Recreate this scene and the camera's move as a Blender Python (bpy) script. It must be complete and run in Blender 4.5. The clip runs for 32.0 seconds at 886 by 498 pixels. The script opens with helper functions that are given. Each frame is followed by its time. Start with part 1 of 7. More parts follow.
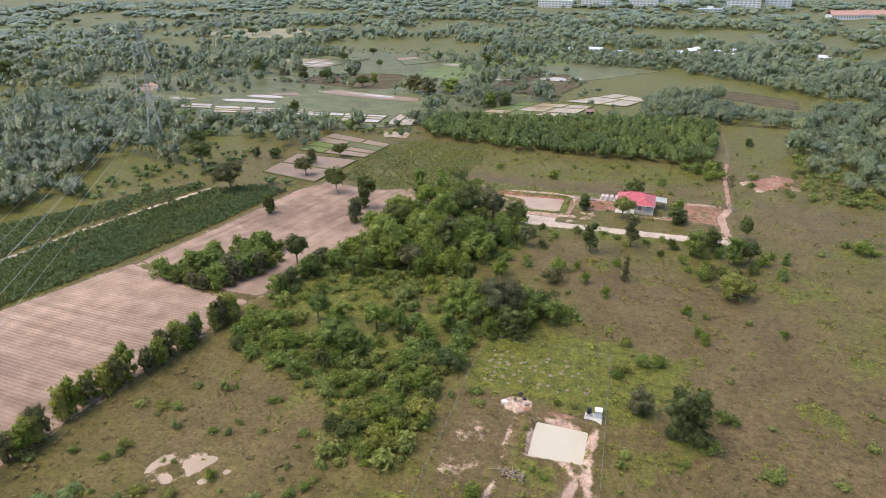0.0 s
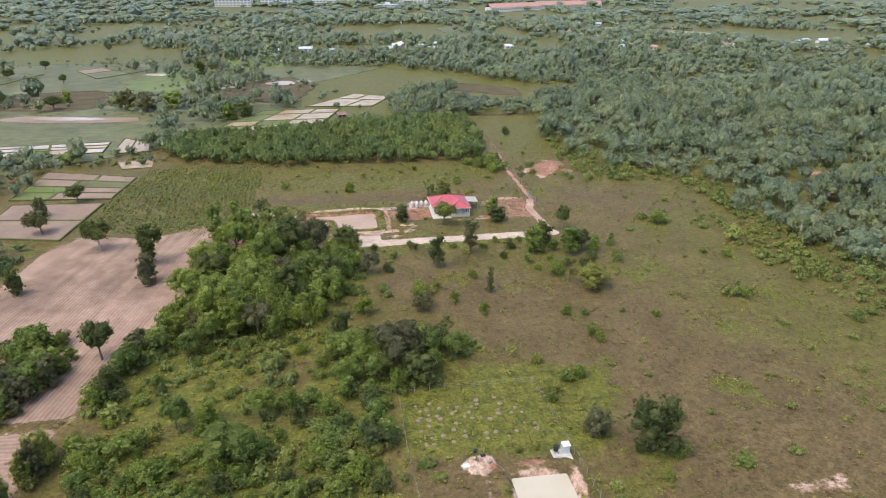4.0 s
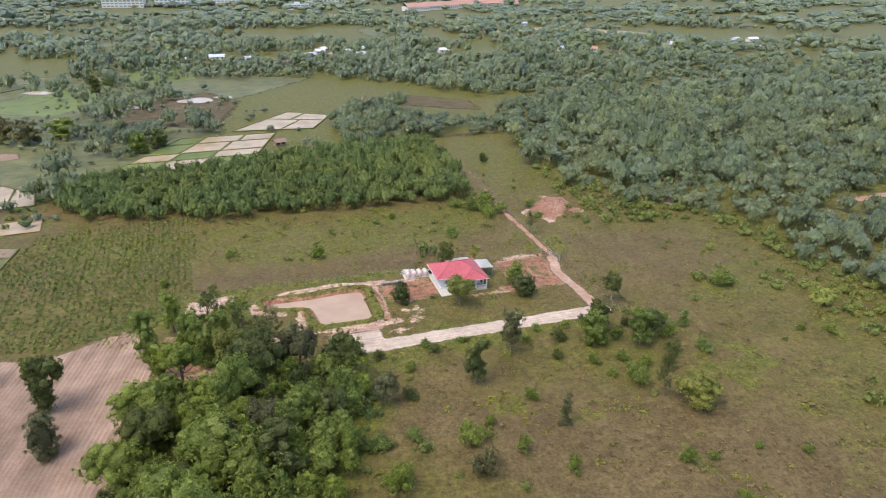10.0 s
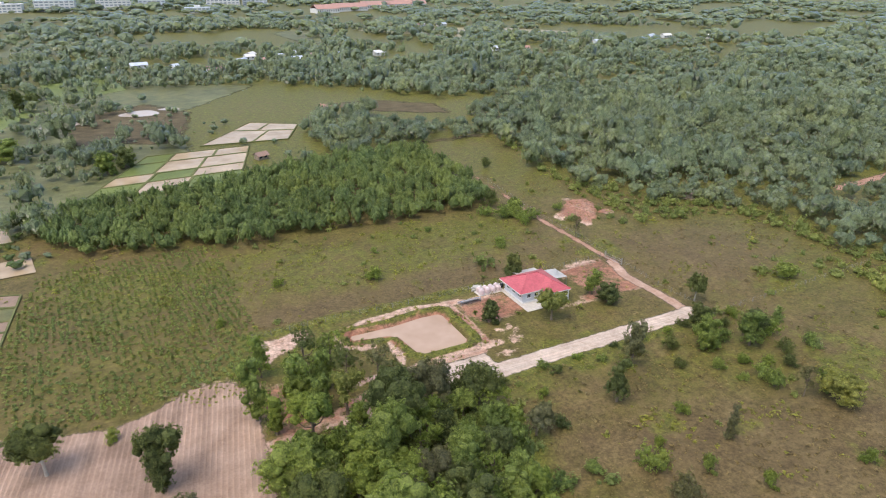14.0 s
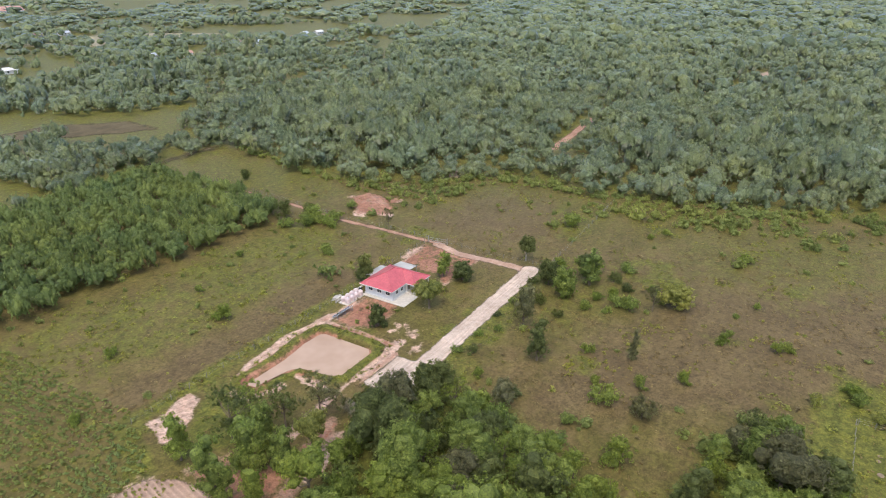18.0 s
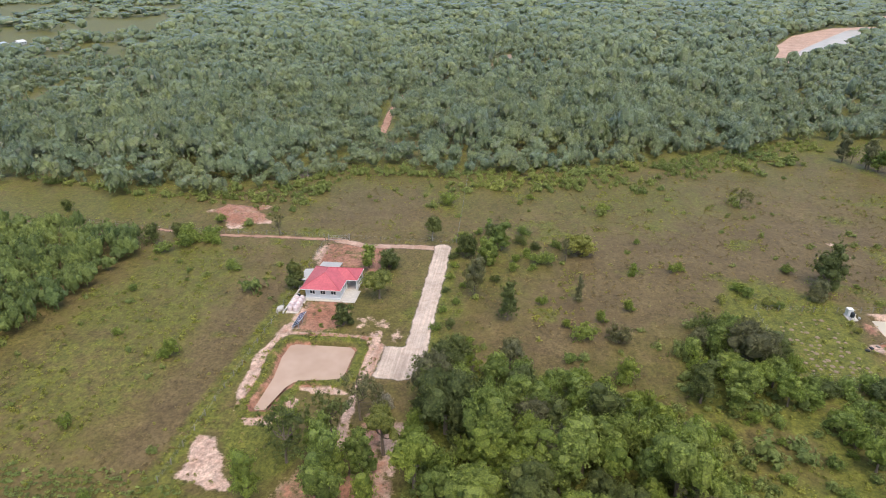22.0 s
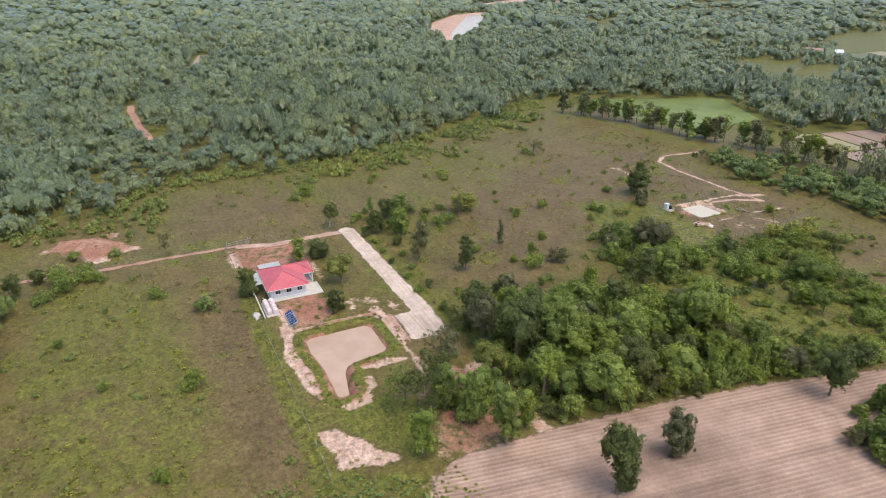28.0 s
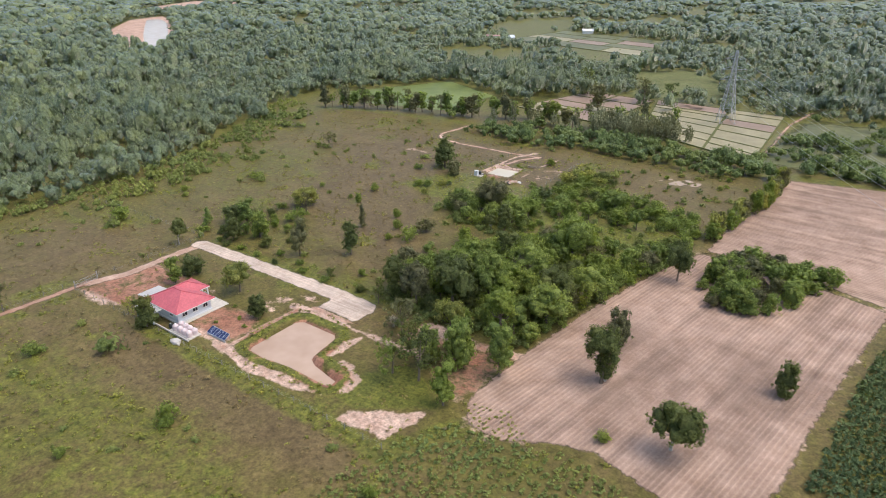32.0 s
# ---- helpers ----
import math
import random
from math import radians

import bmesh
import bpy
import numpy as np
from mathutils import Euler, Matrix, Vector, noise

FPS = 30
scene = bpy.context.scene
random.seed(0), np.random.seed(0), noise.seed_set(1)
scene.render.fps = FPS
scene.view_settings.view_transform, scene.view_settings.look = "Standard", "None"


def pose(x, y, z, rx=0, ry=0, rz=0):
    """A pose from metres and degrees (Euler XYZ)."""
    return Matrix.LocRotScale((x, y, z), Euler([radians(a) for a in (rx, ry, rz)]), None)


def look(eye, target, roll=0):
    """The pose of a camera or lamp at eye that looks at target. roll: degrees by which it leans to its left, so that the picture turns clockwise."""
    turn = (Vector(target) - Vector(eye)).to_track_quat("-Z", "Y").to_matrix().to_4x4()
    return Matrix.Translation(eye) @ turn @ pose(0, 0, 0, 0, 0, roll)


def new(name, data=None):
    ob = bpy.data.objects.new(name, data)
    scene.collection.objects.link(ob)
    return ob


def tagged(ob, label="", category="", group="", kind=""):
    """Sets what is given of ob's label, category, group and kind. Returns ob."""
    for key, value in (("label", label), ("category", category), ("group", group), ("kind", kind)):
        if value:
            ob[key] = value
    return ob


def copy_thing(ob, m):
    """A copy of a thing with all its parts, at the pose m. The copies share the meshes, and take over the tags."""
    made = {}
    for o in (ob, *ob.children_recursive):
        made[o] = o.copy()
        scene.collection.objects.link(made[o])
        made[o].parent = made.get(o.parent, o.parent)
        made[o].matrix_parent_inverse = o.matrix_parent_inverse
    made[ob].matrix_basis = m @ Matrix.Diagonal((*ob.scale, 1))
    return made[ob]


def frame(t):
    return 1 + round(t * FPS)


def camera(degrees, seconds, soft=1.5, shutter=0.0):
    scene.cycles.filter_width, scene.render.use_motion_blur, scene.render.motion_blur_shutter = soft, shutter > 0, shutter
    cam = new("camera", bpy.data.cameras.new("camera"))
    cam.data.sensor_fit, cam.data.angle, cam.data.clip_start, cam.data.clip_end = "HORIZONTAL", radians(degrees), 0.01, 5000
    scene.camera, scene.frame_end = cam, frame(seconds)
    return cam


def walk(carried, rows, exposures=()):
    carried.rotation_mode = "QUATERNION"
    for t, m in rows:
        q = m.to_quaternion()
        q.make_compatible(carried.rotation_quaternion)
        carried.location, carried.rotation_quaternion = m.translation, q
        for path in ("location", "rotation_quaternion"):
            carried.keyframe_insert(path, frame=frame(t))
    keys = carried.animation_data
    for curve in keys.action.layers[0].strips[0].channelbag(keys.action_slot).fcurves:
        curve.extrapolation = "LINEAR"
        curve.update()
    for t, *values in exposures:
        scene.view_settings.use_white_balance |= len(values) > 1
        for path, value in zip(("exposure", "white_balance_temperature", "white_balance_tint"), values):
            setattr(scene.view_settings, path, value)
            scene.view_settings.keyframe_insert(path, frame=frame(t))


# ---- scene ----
cam = camera(68.5, 32.0, soft=1.05)
METRES, EYE, TILT, LEAN, TURN = 353.5, 73.3, 0.0, 0.0, 18.5
ROWS = [
    (0.0, 0.0, 0.0, 0.0, -0.05, -23.29, 0.11),
    (0.5, -0.014, 0.0078, -0.0001, -2.69, -23.34, 0.09),
    (1.0, -0.0282, 0.0155, -0.0003, -5.06, -23.38, 0.06),
    (1.5, -0.0424, 0.0236, -0.0004, -7.5, -23.41, 0.05),
    (2.0, -0.0553, 0.0329, -0.0001, -10.53, -23.44, 0.05),
    (2.5, -0.0656, 0.043, -0.0002, -14.26, -23.45, 0.0),
    (3.0, -0.0735, 0.0545, -0.0002, -18.31, -23.47, -0.01),
    (3.5, -0.0793, 0.067, -0.0003, -22.89, -23.48, -0.05),
    (4.0, -0.0831, 0.0802, -0.0003, -27.37, -23.49, -0.08),
    (4.5, -0.0852, 0.094, -0.0003, -31.09, -23.51, -0.11),
    (6.5, -0.0776, 0.1505, -0.0005, -34.61, -23.58, -0.14),
    (7.0, -0.0734, 0.1651, -0.0007, -35.42, -23.58, -0.17),
    (7.5, -0.068, 0.1795, -0.0009, -35.45, -23.57, -0.16),
    (8.0, -0.0628, 0.1942, -0.0007, -35.47, -23.6, -0.17),
    (8.5, -0.0601, 0.2085, -0.0004, -35.48, -23.62, -0.17),
    (9.0, -0.0603, 0.2224, -0.0006, -35.5, -23.63, -0.18),
    (9.5, -0.063, 0.2356, -0.0008, -35.52, -23.64, -0.19),
    (10.0, -0.0677, 0.2485, -0.001, -35.53, -23.65, -0.19),
    (10.5, -0.0739, 0.261, -0.0011, -35.54, -23.65, -0.19),
    (11.0, -0.0813, 0.2732, -0.0014, -35.55, -23.67, -0.18),
    (11.5, -0.0896, 0.2852, -0.0016, -35.55, -23.67, -0.18),
    (12.0, -0.0986, 0.297, -0.0017, -36.05, -23.67, -0.16),
    (12.5, -0.1084, 0.3087, -0.0019, -38.43, -23.64, -0.15),
    (13.0, -0.1187, 0.3206, -0.002, -40.49, -23.61, -0.12),
    (13.5, -0.1292, 0.3324, -0.0021, -42.42, -23.58, -0.09),
    (15.5, -0.1702, 0.3823, -0.002, -55.63, -23.6, -0.02),
    (16.0, -0.1763, 0.3962, -0.0022, -59.79, -23.62, -0.01),
    (16.5, -0.1814, 0.4104, -0.0023, -63.99, -23.65, 0.02),
    (17.0, -0.1869, 0.425, -0.0022, -68.19, -23.65, 0.01),
    (17.5, -0.1927, 0.4398, -0.0026, -72.45, -23.62, 0.06),
    (18.0, -0.1979, 0.4547, -0.0026, -76.6, -23.62, 0.1),
    (18.5, -0.2029, 0.4701, -0.0027, -80.51, -23.66, 0.16),
    (19.0, -0.2075, 0.4857, -0.0029, -84.31, -23.68, 0.19),
    (19.5, -0.2115, 0.5016, -0.0031, -88.27, -23.71, 0.22),
    (20.0, -0.2148, 0.5176, -0.0032, -93.09, -23.74, 0.27),
    (20.5, -0.2174, 0.534, -0.0034, -98.2, -23.77, 0.26),
    (21.0, -0.2186, 0.551, -0.0034, -101.6, -23.83, 0.27),
    (21.5, -0.2189, 0.5673, -0.0036, -101.57, -23.85, 0.31),
    (22.0, -0.2186, 0.5835, -0.004, -101.53, -23.85, 0.34),
    (22.5, -0.2174, 0.5998, -0.0043, -101.51, -23.87, 0.4),
    (23.0, -0.2157, 0.6159, -0.0047, -101.48, -23.88, 0.45),
    (23.5, -0.2139, 0.6312, -0.0049, -102.9, -23.91, 0.47),
    (24.0, -0.2116, 0.6475, -0.0052, -106.02, -23.92, 0.49),
    (24.5, -0.2088, 0.6638, -0.0055, -109.11, -23.96, 0.49),
    (25.0, -0.2053, 0.6799, -0.0056, -112.26, -24.0, 0.48),
    (25.5, -0.2013, 0.6959, -0.0056, -115.68, -24.05, 0.48),
    (26.0, -0.1966, 0.7118, -0.0059, -119.85, -24.09, 0.47),
    (26.5, -0.1912, 0.7274, -0.006, -124.81, -24.13, 0.41),
    (28.5, -0.1601, 0.786, -0.0068, -136.21, -24.2, 0.4),
    (29.0, -0.1505, 0.7993, -0.0069, -138.78, -24.22, 0.39),
    (29.5, -0.1402, 0.8123, -0.007, -141.82, -24.23, 0.37),
    (30.0, -0.1293, 0.8248, -0.007, -144.84, -24.25, 0.36),
    (30.5, -0.1177, 0.8367, -0.0072, -147.83, -24.25, 0.34),
    (31.0, -0.1057, 0.848, -0.0072, -151.21, -24.26, 0.32),
    (31.5, -0.0932, 0.8585, -0.0073, -156.54, -24.27, 0.28),
    (32.0, -0.08, 0.8685, -0.0074, -162.33, -24.29, 0.26),
]
walk(cam, [(t, pose(0, 0, EYE, TILT, LEAN, TURN) @ pose(METRES * x, METRES * y, METRES * z, 90 + pitch, roll, yaw)) for t, x, y, z, yaw, pitch, roll in ROWS])

# ---- daylight: thin high overcast, soft sun ----
SUN = Vector((-0.40, -0.18, 0.90)).normalized()
world = bpy.data.worlds.new("hazy_sky")
scene.world = world
world.use_nodes = True
wn = world.node_tree.nodes
sky = wn.new("ShaderNodeTexSky")
sky.sky_type, sky.sun_disc = "NISHITA", False
sky.sun_elevation = math.asin(SUN.z)
sky.sun_rotation = math.atan2(SUN.x, SUN.y)
sky.air_density, sky.dust_density, sky.ozone_density = 1.0, 3.5, 1.0
world.node_tree.links.new(sky.outputs[0], wn["Background"].inputs[0])
wn["Background"].inputs[1].default_value = 0.26
sun = new("sun", bpy.data.lights.new("sun", "SUN"))
sun.data.energy, sun.data.angle, sun.data.color = 1.1, radians(42), (1.0, 0.94, 0.86)
sun.matrix_world = look(SUN * 900, (0, 0, 0))
scene.view_settings.exposure = 0.0


# ---- materials ----
class Mat:
    """Small builder for node materials."""

    def __init__(self, name, rough=0.9, metal=0.0, spec=0.2):
        self.m = bpy.data.materials.new(name)
        self.m.use_nodes = True
        self.t = self.m.node_tree
        self.b = self.t.nodes["Principled BSDF"]
        self.b.inputs["Roughness"].default_value = rough
        self.b.inputs["Metallic"].default_value = metal
        self.b.inputs["Specular IOR Level"].default_value = spec

    def node(self, kind, **inputs):
        n = self.t.nodes.new(kind)
        for k, v in inputs.items():
            self.put(n, k, v)
        return n

    def put(self, n, k, v):
        s = n.inputs[int(k[1:])] if k[0] == "i" and k[1:].isdigit() else n.inputs[k.replace("_", " ")]
        if hasattr(v, "is_linked"):
            self.t.links.new(v, s)
        else:
            s.default_value = v

    def where(self):
        g = self.t.nodes.get("where")
        if not g:
            g = self.t.nodes.new("ShaderNodeNewGeometry")
            g.name = "where"
        return g.outputs["Position"]

    def noise(self, size, detail=4.0, rough=0.6, vec=None, spread=0.24):
        n = self.node("ShaderNodeTexNoise", Scale=1.0 / size, Detail=detail, Roughness=rough)
        self.t.links.new(vec or self.where(), n.inputs["Vector"])
        r = self.node("ShaderNodeMapRange", Value=n.outputs["Fac"], From_Min=0.5 - spread, From_Max=0.5 + spread)
        return r.outputs[0]

    def ramp(self, fac, *stops):
        n = self.node("ShaderNodeValToRGB", Fac=fac)
        e = n.color_ramp.elements
        while len(e) < len(stops):
            e.new(0.5)
        for el, (p, c) in zip(e, stops):
            el.position = p
            el.color = (*c, 1) if hasattr(c, "__len__") else (c, c, c, 1)
        return n.outputs["Color"]

    def mix(self, fac, a, b, mode="MIX"):
        n = self.t.nodes.new("ShaderNodeMix")
        n.data_type, n.blend_type = "RGBA", mode
        for i, v in ((0, fac), (6, a), (7, b)):
            if hasattr(v, "is_linked"):
                self.t.links.new(v, n.inputs[i])
            else:
                n.inputs[i].default_value = v if i == 0 else (*v, 1)
        return n.outputs[2]

    def math(self, op, a, b=0.0, clamp=False):
        n = self.t.nodes.new("ShaderNodeMath")
        n.operation, n.use_clamp = op, clamp
        for i, v in ((0, a), (1, b)):
            if hasattr(v, "is_linked"):
                self.t.links.new(v, n.inputs[i])
            else:
                n.inputs[i].default_value = v
        return n.outputs[0]

    def attr(self, name, out="Fac"):
        n = self.t.nodes.new("ShaderNodeAttribute")
        n.attribute_name = name
        return n.outputs[out]

    def color(self, c):
        self.put(self.b, "Base_Color", c if hasattr(c, "is_linked") else (*c, 1))
        return self

    def bump(self, h, strength=0.5, dist=0.1):
        n = self.node("ShaderNodeBump", Height=h, Strength=strength, Distance=dist)
        self.t.links.new(n.outputs[0], self.b.inputs["Normal"])
        return self

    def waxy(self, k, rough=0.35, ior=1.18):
        """Clear coat on a fixed upward normal; low-angle sky sheen in place of haze."""
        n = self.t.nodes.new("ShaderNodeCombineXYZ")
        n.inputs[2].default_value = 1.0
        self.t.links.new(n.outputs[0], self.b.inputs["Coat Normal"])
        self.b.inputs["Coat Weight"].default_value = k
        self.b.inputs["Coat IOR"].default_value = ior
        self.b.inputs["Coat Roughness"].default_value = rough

    def ragged(self, amp, size):
        """Let the sheet fray out along its rim."""
        e = self.math("ADD", self.attr("edge"), self.math("MULTIPLY", self.math("SUBTRACT", self.noise(size, 6.0, 0.62), 0.5), 1.9 * amp))
        f = self.math("MULTIPLY", e, 0.9 / amp, True)
        tr, mx = self.t.nodes.new("ShaderNodeBsdfTransparent"), self.t.nodes.new("ShaderNodeMixShader")
        self.t.links.new(f, mx.inputs[0])
        self.t.links.new(tr.outputs[0], mx.inputs[1])
        self.t.links.new(self.b.outputs[0], mx.inputs[2])
        self.t.links.new(mx.outputs[0], self.t.nodes["Material Output"].inputs[0])
        return self


def plain(name, c, rough=0.7, metal=0.0, spec=0.3, var=0.18, size=0.6):
    m = Mat(name, rough, metal, spec)
    lo, hi = [v * (1 - var) for v in c], [min(1, v * (1 + var)) for v in c]
    return m.color(m.mix(m.noise(size), lo, hi)).m


def foliage(name, dark, light, far=False, haze=0.0):
    """Leaves: each leaf, and each plant, has a tint of its own."""
    m = Mat(name, 0.6, 0.0, 0.2)
    # Upward-facing coat greys crowns at low angles, standing in for haze.
    if haze:
        m.waxy(haze, 0.16, 1.5)
    g = m.t.nodes.new("ShaderNodeNewGeometry")
    o = m.t.nodes.new("ShaderNodeObjectInfo")
    own = m.attr("tint") if far else o.outputs["Random"]
    f = m.math("ADD", m.math("MULTIPLY", g.outputs["Random Per Island"], 0.45 if far else 0.70), m.math("MULTIPLY", own, 0.65 if far else 0.40), True)
    c = m.mix(f, dark, light)
    hue = m.mix(m.noise(23.0, 2.0), (0.88, 0.95, 1.0), (1.16, 1.06, 0.78))
    c = m.mix(1.0, c, hue, "MULTIPLY")
    if far:
        n = m.noise(0.8, 4.0, 0.75)
        c = m.mix(n, m.mix(1.0, c, (0.66, 0.68, 0.70), "MULTIPLY"), m.mix(1.0, c, (1.3, 1.3, 1.26), "MULTIPLY"))
        m.bump(n, 0.8, 0.6)
    else:
        # Leaf mottling that also paints shade in hollows and light on bump tops.
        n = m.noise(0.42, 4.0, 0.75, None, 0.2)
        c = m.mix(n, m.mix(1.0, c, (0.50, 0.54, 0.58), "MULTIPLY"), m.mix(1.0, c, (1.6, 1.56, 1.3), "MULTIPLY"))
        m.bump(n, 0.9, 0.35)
    m.color(c)
    tl, mx = m.t.nodes.new("ShaderNodeBsdfTranslucent"), m.t.nodes.new("ShaderNodeMixShader")
    m.t.links.new(m.mix(1.0, c, (1.3, 1.35, 0.6), "MULTIPLY"), tl.inputs[0])
    mx.inputs[0].default_value = 0.12 if far else 0.34
    m.t.links.new(m.b.outputs[0], mx.inputs[1])
    m.t.links.new(tl.outputs[0], mx.inputs[2])
    m.t.links.new(mx.outputs[0], m.t.nodes["Material Output"].inputs[0])
    return m.m


# Near leaf colours carry extra blue in place of haze.
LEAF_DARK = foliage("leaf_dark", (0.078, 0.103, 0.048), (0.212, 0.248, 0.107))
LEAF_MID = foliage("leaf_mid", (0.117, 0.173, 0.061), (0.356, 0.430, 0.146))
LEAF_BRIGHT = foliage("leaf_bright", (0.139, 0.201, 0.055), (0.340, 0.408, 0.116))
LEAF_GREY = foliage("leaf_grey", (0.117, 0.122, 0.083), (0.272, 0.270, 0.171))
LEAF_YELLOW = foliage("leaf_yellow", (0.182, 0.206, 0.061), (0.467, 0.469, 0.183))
# Woods leaf colours are lifted and blued in place of haze.
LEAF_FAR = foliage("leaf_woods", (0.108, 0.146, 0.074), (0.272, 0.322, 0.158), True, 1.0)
LEAF_GROVE = foliage("leaf_grove", (0.080, 0.122, 0.040), (0.240, 0.300, 0.095), True, 0.2)
LEAF_WEED = foliage("leaf_weed", (0.142, 0.155, 0.031), (0.362, 0.364, 0.082), True)
LEAF_DRY = foliage("dry_blade", (0.15, 0.105, 0.05), (0.30, 0.235, 0.115), True)
LEAF_SCRUB = foliage("leaf_scrub", (0.133, 0.180, 0.059), (0.302, 0.340, 0.107), True)
LEAF_CROP = foliage("leaf_crop", (0.084, 0.124, 0.057), (0.189, 0.247, 0.107), True)
LEAF_PALE = foliage("leaf_pale", (0.165, 0.178, 0.115), (0.360, 0.365, 0.235), True)
BARK = plain("bark", (0.20, 0.16, 0.12), 0.95)
BARK_PALE = plain("bark_pale", (0.42, 0.38, 0.32), 0.9)


def ground_material():
    m = Mat("grassland", 0.95, 0.0, 0.15)
    # The ground gets the same coat as a stand-in for haze.
    m.waxy(0.5)
    big, mid, fine, grit = m.noise(55.0, 4.0), m.noise(9.0, 6.0, 0.7), m.noise(1.5, 6.0, 0.75), m.noise(0.6, 4.0, 0.8)
    dry = m.mix(mid, (0.109, 0.077, 0.033), (0.188, 0.138, 0.058))
    grass = m.mix(mid, (0.084, 0.074, 0.021), (0.162, 0.140, 0.038))
    lush = m.mix(m.noise(2.4, 6.0, 0.72), (0.052, 0.068, 0.015), (0.198, 0.190, 0.037))
    soil = m.mix(m.noise(2.6, 6.0, 0.7), (0.36, 0.215, 0.15), (0.66, 0.50, 0.39))
    red = m.mix(mid, (0.25, 0.105, 0.062), (0.41, 0.225, 0.15))
    sep = m.t.nodes.new("ShaderNodeSeparateColor")
    m.t.links.new(m.attr("cover", "Color"), sep.inputs[0])
    rag = m.math("MULTIPLY", m.math("SUBTRACT", m.math("ADD", m.math("MULTIPLY", m.noise(5.0, 7.0, 0.75), 0.65), m.math("MULTIPLY", fine, 0.35)), 0.5), 1.15)

    def cut(v, k=4.0):
        return m.math("ADD", m.math("MULTIPLY", m.math("SUBTRACT", m.math("ADD", v, rag), 0.5), k), 0.5, True)
    c = m.mix(m.ramp(m.math("ADD", m.math("MULTIPLY", big, 0.55), m.math("MULTIPLY", m.noise(4.0, 6.0, 0.7), 0.45)), (0.30, 0.0), (0.62, 1.0)), dry, grass)
    c = m.mix(m.math("MULTIPLY", cut(sep.outputs[2], 2.0), 0.85), c, m.mix(mid, (0.097, 0.068, 0.033), (0.178, 0.130, 0.060)))
    c = m.mix(cut(sep.outputs[1], 2.0), c, lush)
    soily = m.mix(cut(m.attr("red"), 3.0), soil, red)
    c = m.mix(cut(sep.outputs[0]), c, soily)
    c = m.mix(1.0, c, m.ramp(m.math("ADD", m.math("MULTIPLY", fine, 0.5), m.math("MULTIPLY", grit, 0.5)), (0.1, 0.22), (0.9, 1.8)), "MULTIPLY")
    m.color(c).bump(m.math("ADD", fine, m.math("MULTIPLY", grit, 0.4)), 0.4, 0.25)
    return m.m


GROUND = ground_material()


def soil_material(name, lo, hi, rag=None, rough=0.95, size=2.2, haze=0.0, streak=None, shade_and_streaks=False):
    m = Mat(name, rough, 0.0, 0.15)
    m.waxy(haze)
    a, b = m.noise(size, 6.0, 0.72), m.noise(size * 6, 4.0)
    c = m.mix(a, lo, hi)
    c = m.mix(1.0, c, m.ramp(b, (0.0, 0.74), (1.0, 1.2)), "MULTIPLY")
    c = m.mix(1.0, c, m.ramp(m.noise(0.35, 4.0, 0.8), (0.0, 0.8), (1.0, 1.16)), "MULTIPLY")
    # Streaks, plus ridge shading painted in: lighter crests, darker furrows.
    if shade_and_streaks:
        c = m.mix(1.0, c, m.ramp(m.attr("shade_and_streaks"), (0.08, 0.70), (0.85, 1.30)), "MULTIPLY")
    if streak:
        v = m.node("ShaderNodeVectorMath", i0=m.where(), i1=streak)
        v.operation = "MULTIPLY"
        c = m.mix(1.0, c, m.ramp(m.noise(0.9, 4.0, 0.65, v.outputs[0]), (0.0, 0.66), (1.0, 1.18)), "MULTIPLY")
    m.color(c).bump(m.noise(0.5, 6.0, 0.8), 0.4, 0.15)
    if rag:
        m.ragged(*rag)
    return m.m


PLOUGHED = soil_material("ploughed_soil", (0.262, 0.172, 0.122), (0.465, 0.332, 0.252), (0.6, 1.6), size=5.0, shade_and_streaks=True)
ROAD = soil_material("white_gravel", (0.50, 0.375, 0.29), (0.78, 0.655, 0.54), (0.45, 3.0), streak=(0.05, 1.3, 1.0))
LANE = soil_material("red_lane", (0.38, 0.22, 0.15), (0.62, 0.46, 0.36), (0.6, 4.0))
LANE_RED = soil_material("red_earth", (0.30, 0.155, 0.10), (0.50, 0.33, 0.245), (0.6, 4.0))
FIELD_TAN = soil_material("stubble_tan", (0.27, 0.24, 0.13), (0.40, 0.35, 0.21), (0.8, 2.0), size=7.0, haze=0.6)
FIELD_PINK = soil_material("bare_field", (0.26, 0.18, 0.13), (0.38, 0.275, 0.205), (0.8, 2.0), size=8.0, haze=0.6)
FIELD_GREEN = soil_material("young_rice", (0.12, 0.16, 0.042), (0.21, 0.25, 0.075), (0.8, 2.0), size=9.0, haze=0.6)
FIELD_DULL = soil_material("wet_pasture", (0.080, 0.100, 0.038), (0.235, 0.225, 0.100), (3.0, 9.0), size=9.0, haze=0.6, streak=(0.08, 0.22, 1.0))
MARSH = soil_material("marsh_soil", (0.085, 0.07, 0.042), (0.19, 0.155, 0.09), (3.0, 9.0), size=8.0, streak=(0.08, 0.3, 1.0))
BUND = soil_material("grassy_bund", (0.10, 0.13, 0.045), (0.20, 0.19, 0.085), None, size=3.0)
CONCRETE = plain("concrete", (0.56, 0.52, 0.46), 0.9, var=0.15)


def water_material(name, lo, hi, spec=0.14):
    m = Mat(name, 0.2, 0.0, spec)
    m.color(m.mix(m.noise(8.0, 3.0), lo, hi)).bump(m.noise(0.8, 2.0), 0.04, 0.05)
    return m.m


